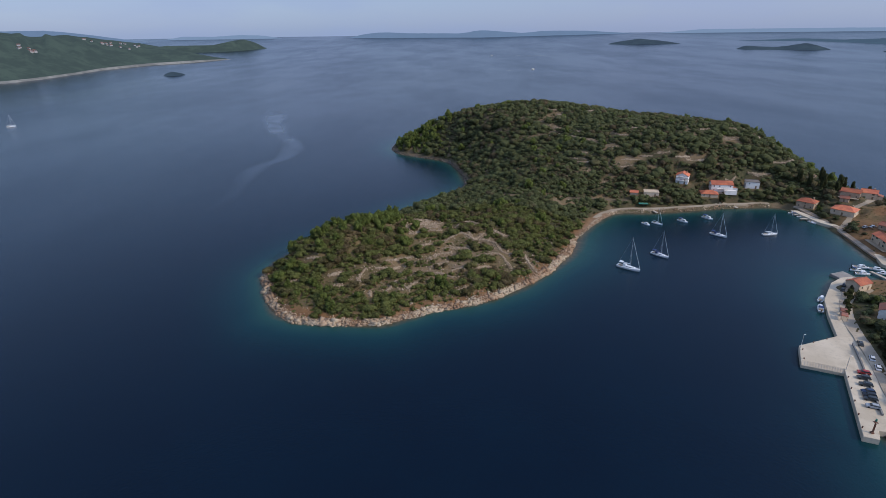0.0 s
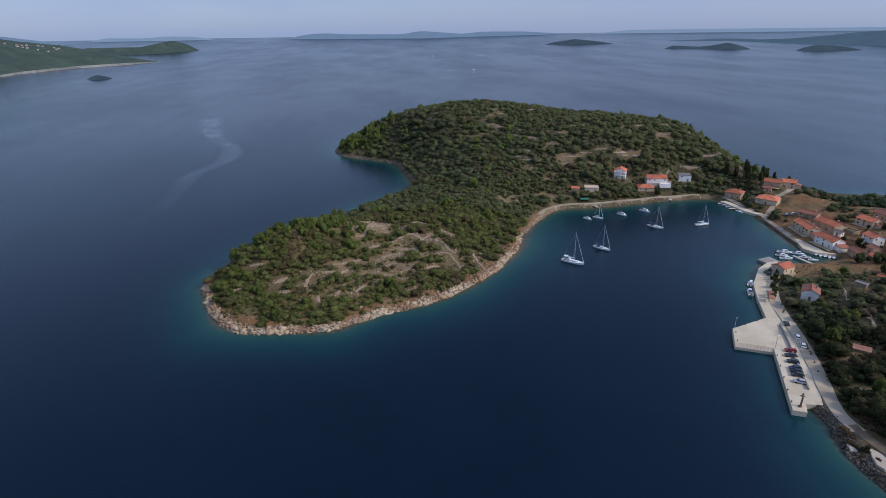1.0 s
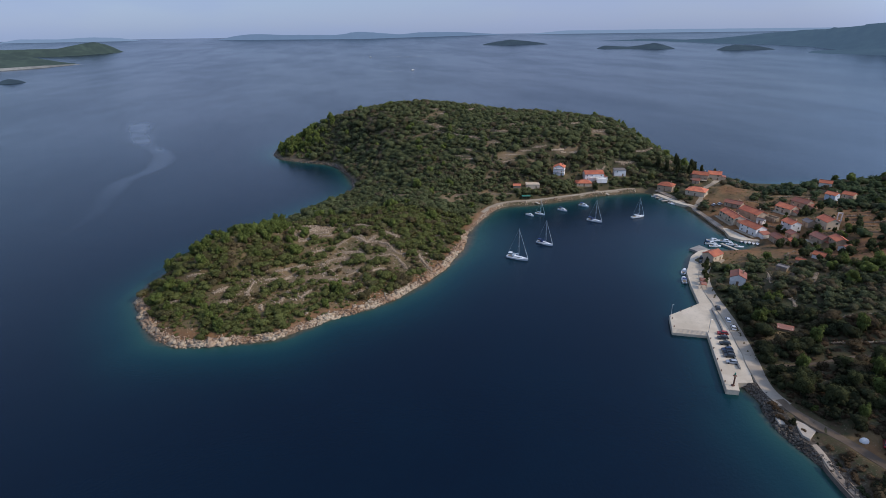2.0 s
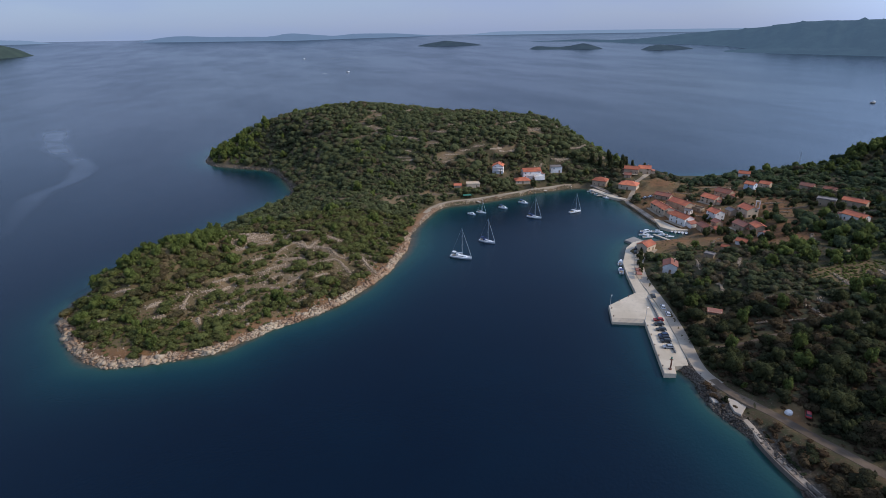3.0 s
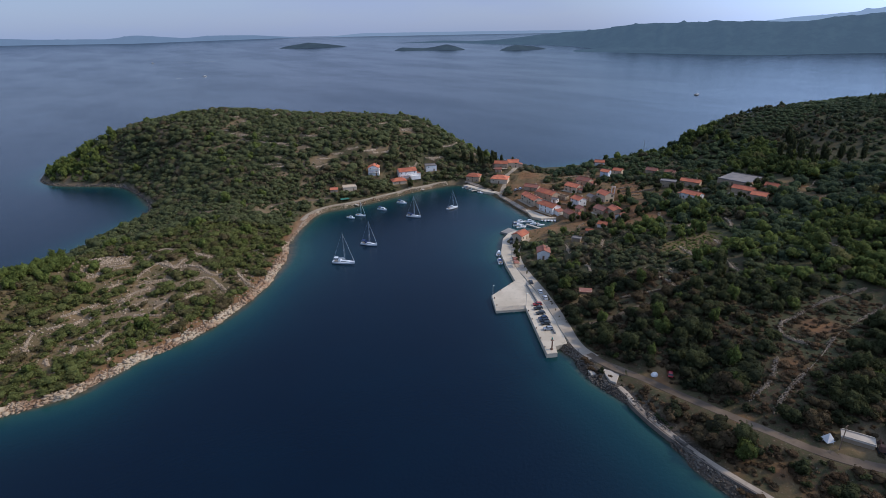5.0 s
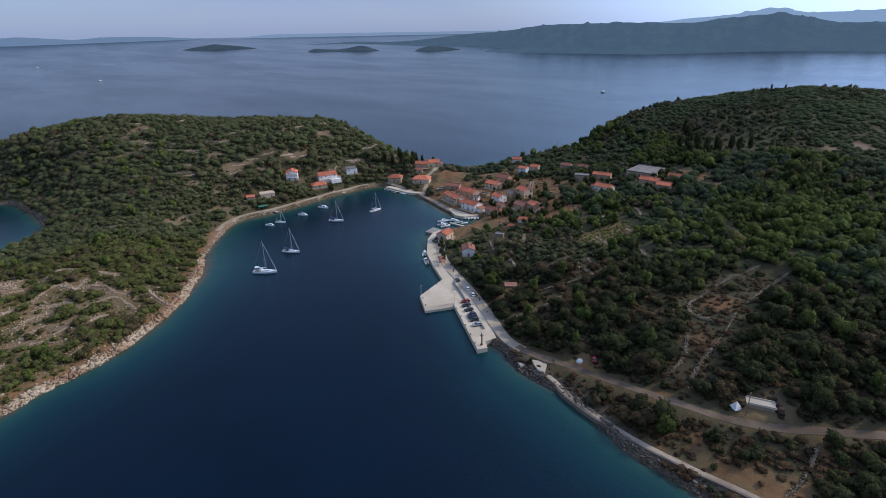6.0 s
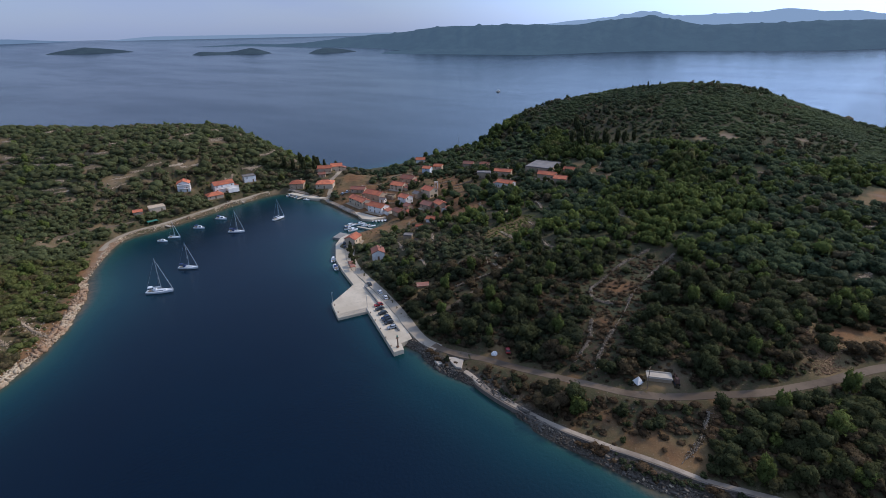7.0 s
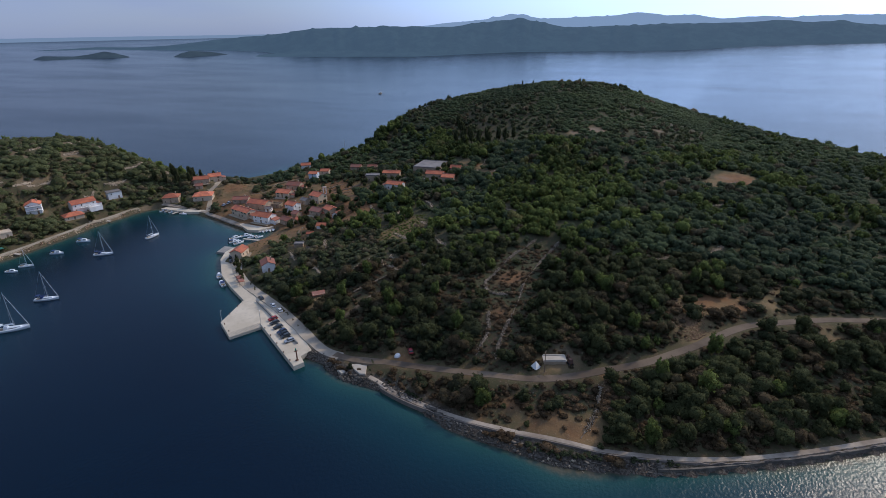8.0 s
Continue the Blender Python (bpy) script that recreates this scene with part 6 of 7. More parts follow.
# ---------------------------------------------------------------- cars and small things on the quay
def car(x, y, turn, paint, label, z=None):
    z = max(float(ground_z(x, y)), 2.0 if z is None else z)
    thing = base("car", pose(x, y, z + 0.06, 0, 0, turn), label, "car", "parked cars")
    bm = bmesh.new()
    prof = [(-2.1, 0.32), (-2.15, 0.75), (-1.95, 0.95), (0.95, 0.92), (1.95, 0.75), (2.1, 0.5), (2.05, 0.3)]
    left, right = [bm.verts.new((px, -0.86, pz)) for px, pz in prof], [bm.verts.new((px, 0.86, pz)) for px, pz in prof]
    bm.faces.new(left)
    bm.faces.new(right[::-1])
    for k in range(len(prof)):
        j = (k + 1) % len(prof)
        bm.faces.new((left[k], right[k], right[j], left[j]))
    bmesh.ops.bevel(bm, geom=bm.edges[:], offset=0.08, segments=2, affect="EDGES")
    part("body", finish(bm, "body", paint), thing)
    cab = part("windows", tapered("windows", -1.9, 0.95, 0.80, 0.80, 0.88, 1.38, GLASS, 0.80), thing)
    part("roof", tapered("roof", -1.55, 0.45, 0.66, 0.66, 1.36, 1.47, paint, 0.92), thing)
    for px in (-1.3, 1.3):
        for py in (-0.82, 0.82):
            wheel = part("wheel", rod("wheel", (px, py - 0.1, 0.31), (px, py + 0.1, 0.31), 0.31, 0.31, RUBBER, 12), thing)
    for py in (-0.6, 0.6):
        part("headlight", boxes("headlight", [(2.06, py, 0.62, 0.06, 0.3, 0.14)], KERB), thing)
    return thing


for k, paint in enumerate((0, 1, 0, 1, 4, 1, 0, 0, 3, 0, 2)):
    if k in (1, 3, 7, 9, 10):
        continue
    u = k / 10
    car(150.9 - 10.6 * u, 161.5 - 19.8 * u, 158 + RNG.normal(0, 5), CARPAINTS[paint], "parked car on the concrete pier, nose to the wall")
car(153.2, 164.6, 155, REDPAINT, "red car parked on the concrete pier")
for x, y, turn, paint in ((162.8, 173.5, 60, 2), (160.6, 167.5, 60, 2), (166, 184, 62, 0), (195, 235, 48, 1), (192, 231.5, 50, 0), (265, 311, 20, 2), (262, 313, 20, 3)):
    car(x, y, turn, CARPAINTS[paint], "parked car beside the quay road")
car(152.5, 94.5, 40, REDPAINT, "red car parked in a gap among the trees")


def lamp_post(x, y, z, tall=6.0):
    post = base("street_lamp", pose(x, y, z), "grey metal lamp post on the pier edge", "lamp post", "lamp posts on the pier")
    part("pole", rod("pole", (0, 0, 0), (0, 0, tall), 0.12, 0.07, METAL), post)
    part("lantern", boxes("lantern", [(0.35, 0, tall, 0.8, 0.25, 0.16)], METAL, 0.04), post)


for x, y in ((141.2, 182.4), (148.6, 167.2)):
    lamp_post(x, y, 2.0)
mark = base("harbour_light", pose(133.2, 133.6, 2.0), "dark iron harbour beacon at the end of the pier", "beacon")
part("pole", rod("pole", (0, 0, 0), (0, 0, 4.6), 0.16, 0.12, RUST), mark)
part("ladder", boxes("ladder", [(0.3, 0, 1.8, 0.05, 0.4, 3.6)] + [(0.15, 0, 0.4 + 0.4 * k, 0.3, 0.4, 0.04) for k in range(8)], RUST), mark)
part("lantern", rod("lantern", (0, 0, 4.6), (0, 0, 5.4), 0.3, 0.22, GREENTARP, 10), mark)
part("platform", boxes("platform", [(0, 0, 4.2, 1.1, 1.1, 0.08)], RUST), mark)
part("plinth", boxes("plinth", [(0, 0, 0.2, 0.9, 0.9, 0.5)], RUST, 0.03), mark)
# the ribbed landing ramp along the front of the pier
ramp_top = [Vector((136.05, 173.9, 1.96)), Vector((148.55, 168.0, 1.96))]
out = Vector((-0.43, -0.906, 0)).normalized()
v = [ramp_top[0], ramp_top[1], ramp_top[1] + out * 2.3 - Vector((0, 0, 0.75)), ramp_top[0] + out * 2.3 - Vector((0, 0, 0.75))]
v += [Vector((q.x, q.y, -2.0)) for q in v]
landing = tagged(new("ferry_ramp", flat("ferry_ramp", v, [(3, 2, 1, 0), (2, 3, 7, 6), (3, 0, 4, 7), (1, 2, 6, 5), (0, 1, 5, 4)], CONCRETE)), "sloping cream concrete landing ramp with raised ribs", "ramp", kind="structure")
rib = boxes("rib", [(0, 0, 0, 0.14, 2.2, 0.10)], KERB, 0.02)
for k in range(28):
    u = (k + 0.5) / 28
    c = ramp_top[0].lerp(ramp_top[1], u) + out * 1.15 - Vector((0, 0, 0.345))
    part("rib", rib, landing, "", pose(c.x, c.y, c.z, 18, 0, -25.3))
for x, y in ((131.4, 136.2), (134.6, 142.3), (138.3, 149.2), (142.0, 156.1), (145.5, 162.6), (137.0, 174.6), (140.5, 181.0), (148, 186), (155, 188.4)):
    bol = base("bollard", pose(x + 0.6, y - 0.1, 2.0), "short iron mooring bollard on the quay edge", "bollard", "bollards")
    part("post", rod("post", (0, 0, 0), (0, 0, 0.5), 0.18, 0.15, RUST, 10), bol)
    part("head", rod("head", (0, 0, 0.45), (0, 0, 0.62), 0.26, 0.22, RUST, 10), bol)
ramp = tagged(new("slipway", prism("slipway", SLIPWAY, -0.5, 2.5, KERB)), "pale concrete slab beside the shore road", "slab", kind="structure")
block = tagged(new("concrete_block", prism("block", [(135.4, 116.4), (137.3, 114.9), (136.3, 112.6), (134.2, 113.6)], -1.2, 1.6, KERB)), "square concrete landing block among the rocks", "block", kind="structure")
tz = float(ground_z(149.5, 98.5))
tent = base("tent", pose(149.5, 98.5, tz), "white dome tent in a gap beside the road", "tent")
dome = bmesh.new()
bmesh.ops.create_uvsphere(dome, u_segments=12, v_segments=8, radius=1.15, matrix=Matrix.Diagonal((1.25, 1, 1.0, 1)))
bmesh.ops.bisect_plane(dome, geom=dome.verts[:] + dome.edges[:] + dome.faces[:], plane_co=(0, 0, -0.05), plane_no=(0, 0, -1), clear_outer=True)
part("canopy", finish(dome, "canopy", WHITE), tent)
part("poles", joined("poles", [rod("p", (-1.46, 0, 0), (0, 0, 1.2), 0.05, 0.05, METAL, 5), rod("p", (1.46, 0, 0), (0, 0, 1.2), 0.05, 0.05, METAL, 5)], METAL), tent)
cz = float(ground_z(158.8, 47.4))
van = base("canopy_tent", pose(158.8, 47.4, cz, 0, 0, 110), "white pyramid tarpaulin tent beside the gravel road", "tent")
part("canopy", rod("canopy", (0, 0, 0.15), (0, 0, 2.4), 2.0, 0.12, WHITE, 4), van, "white tarpaulin canopy")
for q in (-1.3, 1.3):
    for w in (-1.3, 1.3):
        part("peg", rod("peg", (q, w, -0.2), (q * 0.98, w * 0.98, 0.5), 0.05, 0.05, METAL, 6), van)
pz = float(ground_z(157.6, 43.9))
pole = base("utility_pole", pose(157.6, 43.9, pz), "dark wooden utility pole at the roadside", "pole")
part("post", rod("post", (0, 0, -0.5), (0, 0, 8.5), 0.16, 0.11, WOOD), pole)
part("crossarm", boxes("crossarm", [(0, 0, 8.1, 1.6, 0.12, 0.12)], WOOD), pole)
kz = float(ground_z(143, 367))
kiosk = base("awning", pose(143.5, 367.8, kz, 0, 0, -8), "green awning on posts beside the cove road", "awning")
part("cloth", tapered("cloth", -3.4, 3.4, 1.8, 1.8, 2.4, 2.7, GREENTARP, 0.8), kiosk)
POST = rod("post", (0, 0, 0), (0, 0, 2.45), 0.06, 0.06, WOOD, 6)
for q in (-3, 0, 3):
    for w in (-1.5, 1.5):
        part("post", POST, kiosk, "", pose(q, w, 0))
heap_z = float(ground_z(145.4, 64.7))
heap = base("timber_heap", pose(145.4, 64.7, heap_z), "heap of old dark timber below the road", "timber")
for k in range(14):
    a, lean = k * 0.9, 0.25 + 0.5 * RNG.random()
    part("beam", rod("beam", (1.3 * math.cos(a), 1.3 * math.sin(a), 0.05), (-1.0 * math.cos(a + lean), -1.0 * math.sin(a + lean), 0.5 + 1.2 * RNG.random()), 0.09, 0.07, WOOD, 6), heap)
# a small digger working beside the hut
dig = base("excavator", pose(164.6, 36.9, float(ground_z(164.6, 36.9)), 0, 0, 35), "small rust-brown digger beside a heap of earth", "excavator")
part("track", boxes("track", [(0, -0.75, 0.3, 2.4, 0.4, 0.6)], RUBBER, 0.12), dig)
part("track", boxes("track", [(0, 0.75, 0.3, 2.4, 0.4, 0.6)], RUBBER, 0.12), dig)
part("cab", tapered("cab", -1.0, 0.6, 0.7, 0.65, 0.6, 2.3, RUST, 0.85), dig)
part("window", boxes("window", [(0.5, 0, 1.7, 0.12, 0.9, 0.7)], GLASS, 0.03), dig)
part("boom", rod("boom", (0.6, 0, 1.0), (2.3, 0, 2.6), 0.16, 0.13, RUST, 6), dig)
arm = part("arm", rod("arm", (2.3, 0, 2.6), (3.2, 0, 0.9), 0.12, 0.10, RUST, 6), dig)
part("bucket", tapered("bucket", 2.9, 3.5, 0.4, 0.4, 0.35, 0.95, RUST, 0.9), arm)
PILE = rod("pile", (0, 0, -2), (0, 0, 0.85), 0.14, 0.14, WOOD, 8)
for x, y, turn, length in ((225.6, 243.5, 100, 13.0), (247.2, 339.5, 175, 9.0), (246.5, 348.5, 172, 7.0), (149.5, 357.8, 100, 5.0), (210, 366.5, 105, 8.0)):
    jetty = base("jetty", pose(x, y, 0, 0, 0, turn), "small pale jetty reaching out from the quay", "jetty", "small jetties")
    part("deck", boxes("deck", [(length / 2 - 1, 0, 0.95, length, 1.8, 0.25)], KERB, 0.04), jetty)
    for q in (0.5, length * 0.45, length - 1.6):
        for w in (-0.7, 0.7):
            part("pile", PILE, jetty, "", pose(q, w, 0))

u, w = RNG.random(1500), RNG.normal(0, 1, 1500)
p = np.stack([191 + 24 * u + 1.2 * w, 0.5 + 5 * u + (2.2 + 2.0 * u) * RNG.normal(0, 1, 1500) - 3 * (1 - u)], 1)
p = p[line_distance(evenly(HILL_ROAD, 1.0), p[:, 0], p[:, 1])[0] > 2.6]
tagged(new("quarry_rubble", rubble("quarry_rubble", np.c_[p, ground_z(p[:, 0], p[:, 1]) + 0.05], 0.10 + 0.26 * RNG.random(len(p)) ** 2, TIPSTONE)),
       "tan broken stone tipped down the slope above the road", "rubble", kind="stuff")
tagged(new("field_rubble", rubble("field_rubble", np.c_[(p := np.stack([-10 + RNG.normal(0, 6, 500), 312 + RNG.normal(0, 5, 500)], 1)), ground_z(p[:, 0], p[:, 1]) + 0.05], 0.2 + 0.5 * RNG.random(500) ** 2, WALLSTONE)),
       "field of broken pale stones on the spit", "rubble", kind="stuff")
n = 2600
p = np.stack([-95 + 160 * RNG.random(n), 205 + 125 * RNG.random(n)], 1)
p = p[(bilinear(shore, p[:, 0], p[:, 1]) > 4) & (lattice(p[:, 0], p[:, 1], 9, 81) > 0.45)]
tagged(new("loose_stones", rubble("loose_stones", np.c_[p, ground_z(p[:, 0], p[:, 1]) + 0.05], 0.15 + 0.5 * RNG.random(len(p)) ** 3, WALLSTONE)), "loose limestone lying between the shrubs", "stones", kind="stuff")


# red awnings and planting along the promenade
for x, y, turn in ((173.5, 204.5, 58), (176.0, 208.5, 58)):
    sail = base("sunshade", pose(x, y, 1.9, 0, 0, turn), "brick-red canvas sunshade on posts on the promenade", "sunshade", "sunshades on the promenade")
    part("cloth", tapered("cloth", -2.0, 2.0, 1.5, 1.5, 2.3, 2.6, OLDTILE, 0.7), sail)
    for q in (-1.7, 1.7):
        for w in (-1.2, 1.2):
            part("post", rod("post", (q, w, 0), (q, w, 2.35), 0.05, 0.05, WOOD, 6), sail)
# houses of the village on the far coast
for k in range(26):
    b_, r_ = (-31.6 + 4.4 * RNG.random(), 2760 + 170 * RNG.random()) if k < 17 else (-36.2 + 1.2 * RNG.random(), 2330 + 60 * RNG.random())
    x, y = math.sin(radians(b_)) * r_, math.cos(radians(b_)) * r_
    hit, spot, *_ = FAR_COAST.ray_cast((x, y, 600), (0, 0, -1))
    if not hit:
        continue
    far = base("house", pose(x, y, spot.z - 0.5, 0, 0, 360 * RNG.random()), "pale house with a red roof in the far village", "house", "houses of the far village")
    w = 8 + 4 * RNG.random()
    part("wall", boxes("wall", [(0, 0, 2.2, w, 7, 5.5)], FARWALL), far)
    rb, _h = roof_mesh("gable", w, 7, 0.6)
    part("roof", finish(rb, "roof", FARROOF), far, "", pose(0, 0, 5.0))


# ---------------------------------------------------------------- trees and shrubs
def clump(seed, bodies, tufts, leaf, tall=1.0):
    """A crown of unit radius: uneven rounded bodies, roughened all over by small sprays of leaves. Returns vertices and triangles."""
    g = np.random.default_rng(seed)
    verts, tris, count = [], [], 0
    cv, cf = ICO_V, ICO_F
    k = np.arange(bodies)
    turn = k * 2.39996 + 6.283 * g.random()
    reach = 0.0 if bodies == 1 else 0.36
    centres = np.stack([np.cos(turn) * reach, np.sin(turn) * reach, 0.34 + 0.45 * (k + 0.5) / bodies * tall], 1) + g.normal(0, 0.06, (bodies, 3))
    radii = (0.80 if bodies == 1 else 0.58 if bodies < 4 else 0.47) * (0.85 + 0.3 * g.random(bodies))
    skins = []
    for c, r_ in zip(centres, radii):
        lump = 0.74 + 0.42 * g.random((len(cv), 1))
        v = cv * r_ * lump * (1, 1, 0.60 + 0.25 * tall) + c
        verts.append(v)
        tris.append(cf + count)
        skins.append(v)
        count += len(v)
    # leaf sprays sit on the skin of the bodies
    which = g.integers(0, bodies, tufts)
    f = cf[g.integers(0, len(cf), tufts)]
    w3 = g.dirichlet((1, 1, 1), tufts)
    skins = np.array(skins)
    c = sum(skins[which, f[:, q]] * w3[:, q:q + 1] for q in range(3))
    d = c - centres[which]
    d /= np.linalg.norm(d, axis=1)[:, None]
    c = c + d * (leaf * (g.random(tufts) * 1.3 - 0.1))[:, None]
    nrm = d + g.normal(0, 0.6, d.shape) + (0, 0, 0.3)
    nrm /= np.linalg.norm(nrm, axis=1)[:, None]
    u = np.cross(nrm, g.normal(0, 1, nrm.shape))
    u /= np.linalg.norm(u, axis=1)[:, None]
    w = np.cross(nrm, u)
    s = (leaf * (0.55 + 0.9 * g.random(tufts)))[:, None]
    spray = np.stack([c - u * s - w * s * 0.6, c + u * s * 0.9 - w * s * 0.5, c + u * s * 0.2 + w * s * 1.1], 1)
    verts.append(spray.reshape(-1, 3))
    tris.append(count + 3 * np.arange(tufts)[:, None] + [0, 1, 2])
    return np.concatenate(verts), np.concatenate(tris)


def planted(name, label, xy, radius, tall, kinds, mat, tone, dryness):
    """Many plants as one mesh: each a turned and stretched copy of one of the crowns."""
    vs, fs, ts, count = [], [], [], 0
    which = RNG.integers(0, len(kinds), len(xy))
    z = ground_z(xy[:, 0], xy[:, 1])
    for q, (v, f) in enumerate(kinds):
        sel = np.where(which == q)[0]
        if not len(sel):
            continue
        a = RNG.random(len(sel)) * 6.283
        rot = np.stack([np.cos(a), -np.sin(a), np.sin(a), np.cos(a)], 1).reshape(-1, 2, 2)
        out = np.empty((len(sel), len(v), 3), np.float32)
        out[..., :2] = np.einsum("nij,kj->nki", rot, v[:, :2]) * radius[sel][:, None, None] + xy[sel][:, None]
        out[..., 2] = v[None, :, 2] * tall[sel][:, None] + (z[sel] - 0.15)[:, None]
        vs.append(out.reshape(-1, 3))
        fs.append((f[None] + (np.arange(len(sel)) * len(v))[:, None, None]).reshape(-1, 3) + count)
        t = np.stack([tone[sel], dryness[sel], RNG.random(len(sel)), np.ones(len(sel))], 1)
        ts.append(np.repeat(t, len(v), 0))
        count += out.shape[0] * out.shape[1]
    me = soup(name, np.concatenate(vs), np.concatenate(fs), mat, np.concatenate(ts))
    me.polygons.foreach_set("use_smooth", np.ones(len(me.polygons), bool))
    return tagged(new(name, me), label, "shrubs", kind="stuff")


def scatter(gap, x0, x1, y0, y1):
    """Jittered points about gap metres apart."""
    x, y = np.meshgrid(np.arange(x0, x1, gap), np.arange(y0, y1, gap))
    p = np.stack([x.ravel(), y.ravel()], 1) + (RNG.random((x.size, 2)) - 0.5) * gap * 1.45
    return p


near_wall = np.full(gx.shape, 99.0)
for line in WALL_LINES + OPEN_LINES + TERRACES:
    x0, y0 = line.min(0) - 6
    x1, y1 = line.max(0) + 6
    i0, i1 = np.clip(((np.array([x0, x1]) - WEST) / CELL).astype(int), 0, COLS - 1)
    j0, j1 = np.clip(((np.array([y0, y1]) - SOUTH) / CELL).astype(int), 0, ROWS_N - 1)
    win = np.s_[j0:j1 + 1, i0:i1 + 1]
    near_wall[win] = np.minimum(near_wall[win], line_distance(line, gx[win], gy[win])[0] - (1.9 if any(line is q for q in OPEN_LINES) else 1.1 if any(line is q for q in TERRACES) else 0.8))
quay_zone = np.zeros(gx.shape, bool)
for _, _, poly in QUAYS:
    cx, cy = np.mean(poly, 0)
    quay_zone |= inside([(x + (x - cx) * 0.06, y + (y - cy) * 0.06) for x, y in poly], gx, gy)
free = (shore > 3.2) & (track_near > 1.2) & (house_free > 1.8) & ~quay_zone
# how thickly the scrub grows
hill_near = line_distance(evenly(HILL_ROAD, 2.0), gx, gy)[0] - 2.0
steep = np.hypot(*np.gradient(height, CELL))
dense = np.where(gx < 118, 0.90, 0.94)
dense = dense - 0.10 * spit * np.clip((gx + 45) / 20, 0, 1) - 0.34 * spit * np.clip((8 - near_wall) / 5, 0, 1) * np.clip((gx + 45) / 20, 0.35, 1)
dense = dense - 0.35 * np.clip((10 - house_free) / 9, 0, 1) - 0.9 * bare - 0.5 * np.clip((4 + 8 * lattice(gx, gy, 10, 4) - shore) / 3, 0, 1) * (gx < 118) * (gy < 350)
dense = dense - np.clip(2.0 * village, 0, 1) * (0.16 + 0.6 * lattice(gx, gy, 17, 86)) - 0.28 * np.clip(1 - np.hypot(gx - 330, gy - 190) / 55, 0, 1)
dense = dense - 0.12 * np.clip(1.3 - np.hypot((gx - 195) / 62, (gy - 110) / 90), 0, 1) * (0.4 + lattice(gx, gy, 24, 97)) - 0.2 * np.clip(1.2 - np.hypot((gx - 160) / 30, (gy - 20) / 90), 0, 1)
dense = dense - 0.34 * np.clip((lattice(gx, gy, 38, 98) - 0.52) * 5, 0, 1) * (gx > 60) * ((gy < 360) | (gx > 330)) + 0.12 * (gy > 360) + 0.35 * (lattice(gx, gy, 13, 92) - 0.5) + 0.30 * (lattice(gx, gy, 6, 93) - 0.5)
field = inside([(166, 66), (194, 72), (194, 80), (224, 81), (246, 74), (246, 63), (224, 65), (191, 65)], gx, gy)
dense = dense - 0.40 * field - 0.2 * np.clip(1.3 - np.hypot((gx - 195) / 16, (gy - 35) / 6), 0, 1)
dense = dense - 0.5 * yard_soil * (0.4 + lattice(gx, gy, 9, 104)) - 0.6 * np.clip(1.2 - np.hypot((gx - 302) / 40, (gy - 230) / 26), 0, 1)
dense = dense - 0.55 * opening
dense = dense - 0.08 * np.clip(1.3 - np.hypot((gx - 185) / 55, (gy - 145) / 75), 0, 1) * np.clip(2.2 * lattice(gx, gy, 15, 87), 0.3, 1.4)
dense = dense - 0.38 * ((hill_near < 16) & (gx < 152) & (gy > 8) & (gy < 108)) * np.clip(0.4 + 1.3 * lattice(gx, gy, 8, 85), 0, 1.4)
walled, _ = line_distance(WALLED_TRACK, gx, gy)
dense = dense - 0.3 * np.clip((4 - walled) / 2, 0, 1)
dense = np.where(free, np.where(near_wall < 1.8, 0.0, dense), 0.0)
tall_wood = np.clip(1.3 - np.hypot((gx - 300) / 75, (gy - 85) / 45), 0, 1) + np.clip(1.3 - np.hypot((gx - 480) / 90, (gy - 290) / 40), 0, 1) + np.clip(1.3 - np.hypot((gx - 293) / 22, (gy - 455) / 60), 0, 1)
tall_wood = tall_wood + 0.75 * np.clip((lattice(gx, gy, 34, 101) - 0.52) * 7, 0, 1) * (gx > 235) * (gy < 240)
tall_wood = tall_wood + np.clip(1.2 - np.hypot((gx + 55) / 45, (gy - 300) / 28), 0, 1) + np.clip(1.2 - np.hypot((gx + 30) / 40, (gy - 600) / 60), 0, 1) + np.clip(1.2 - np.hypot((gx - 440) / 70, (gy - 205) / 30), 0, 1)


# loose pale stones lie between the bushes
stones = np.concatenate([scatter(1.5, -95, 90, 210, 325), scatter(2.6, 40, 320, 330, 560)])
open_ground = np.clip(spit * np.clip((gx + 60) / 20, 0, 1) * np.clip((11 - near_wall) / 8, 0, 1) * 0.6 * lattice(gx, gy, 7, 103) * 1.6 + 0.5 * opening, 0, 1) * free
stones = stones[RNG.random(len(stones)) < bilinear(open_ground, stones[:, 0], stones[:, 1])]
size = 0.15 + 0.42 * RNG.random(len(stones)) ** 2
tagged(new("loose_stones", rubble("loose_stones", np.c_[stones, ground_z(stones[:, 0], stones[:, 1]) + size * 0.2], size, WALLSTONE, 0.6)), "loose pale limestone lying between the bushes", "stones", kind="stuff")


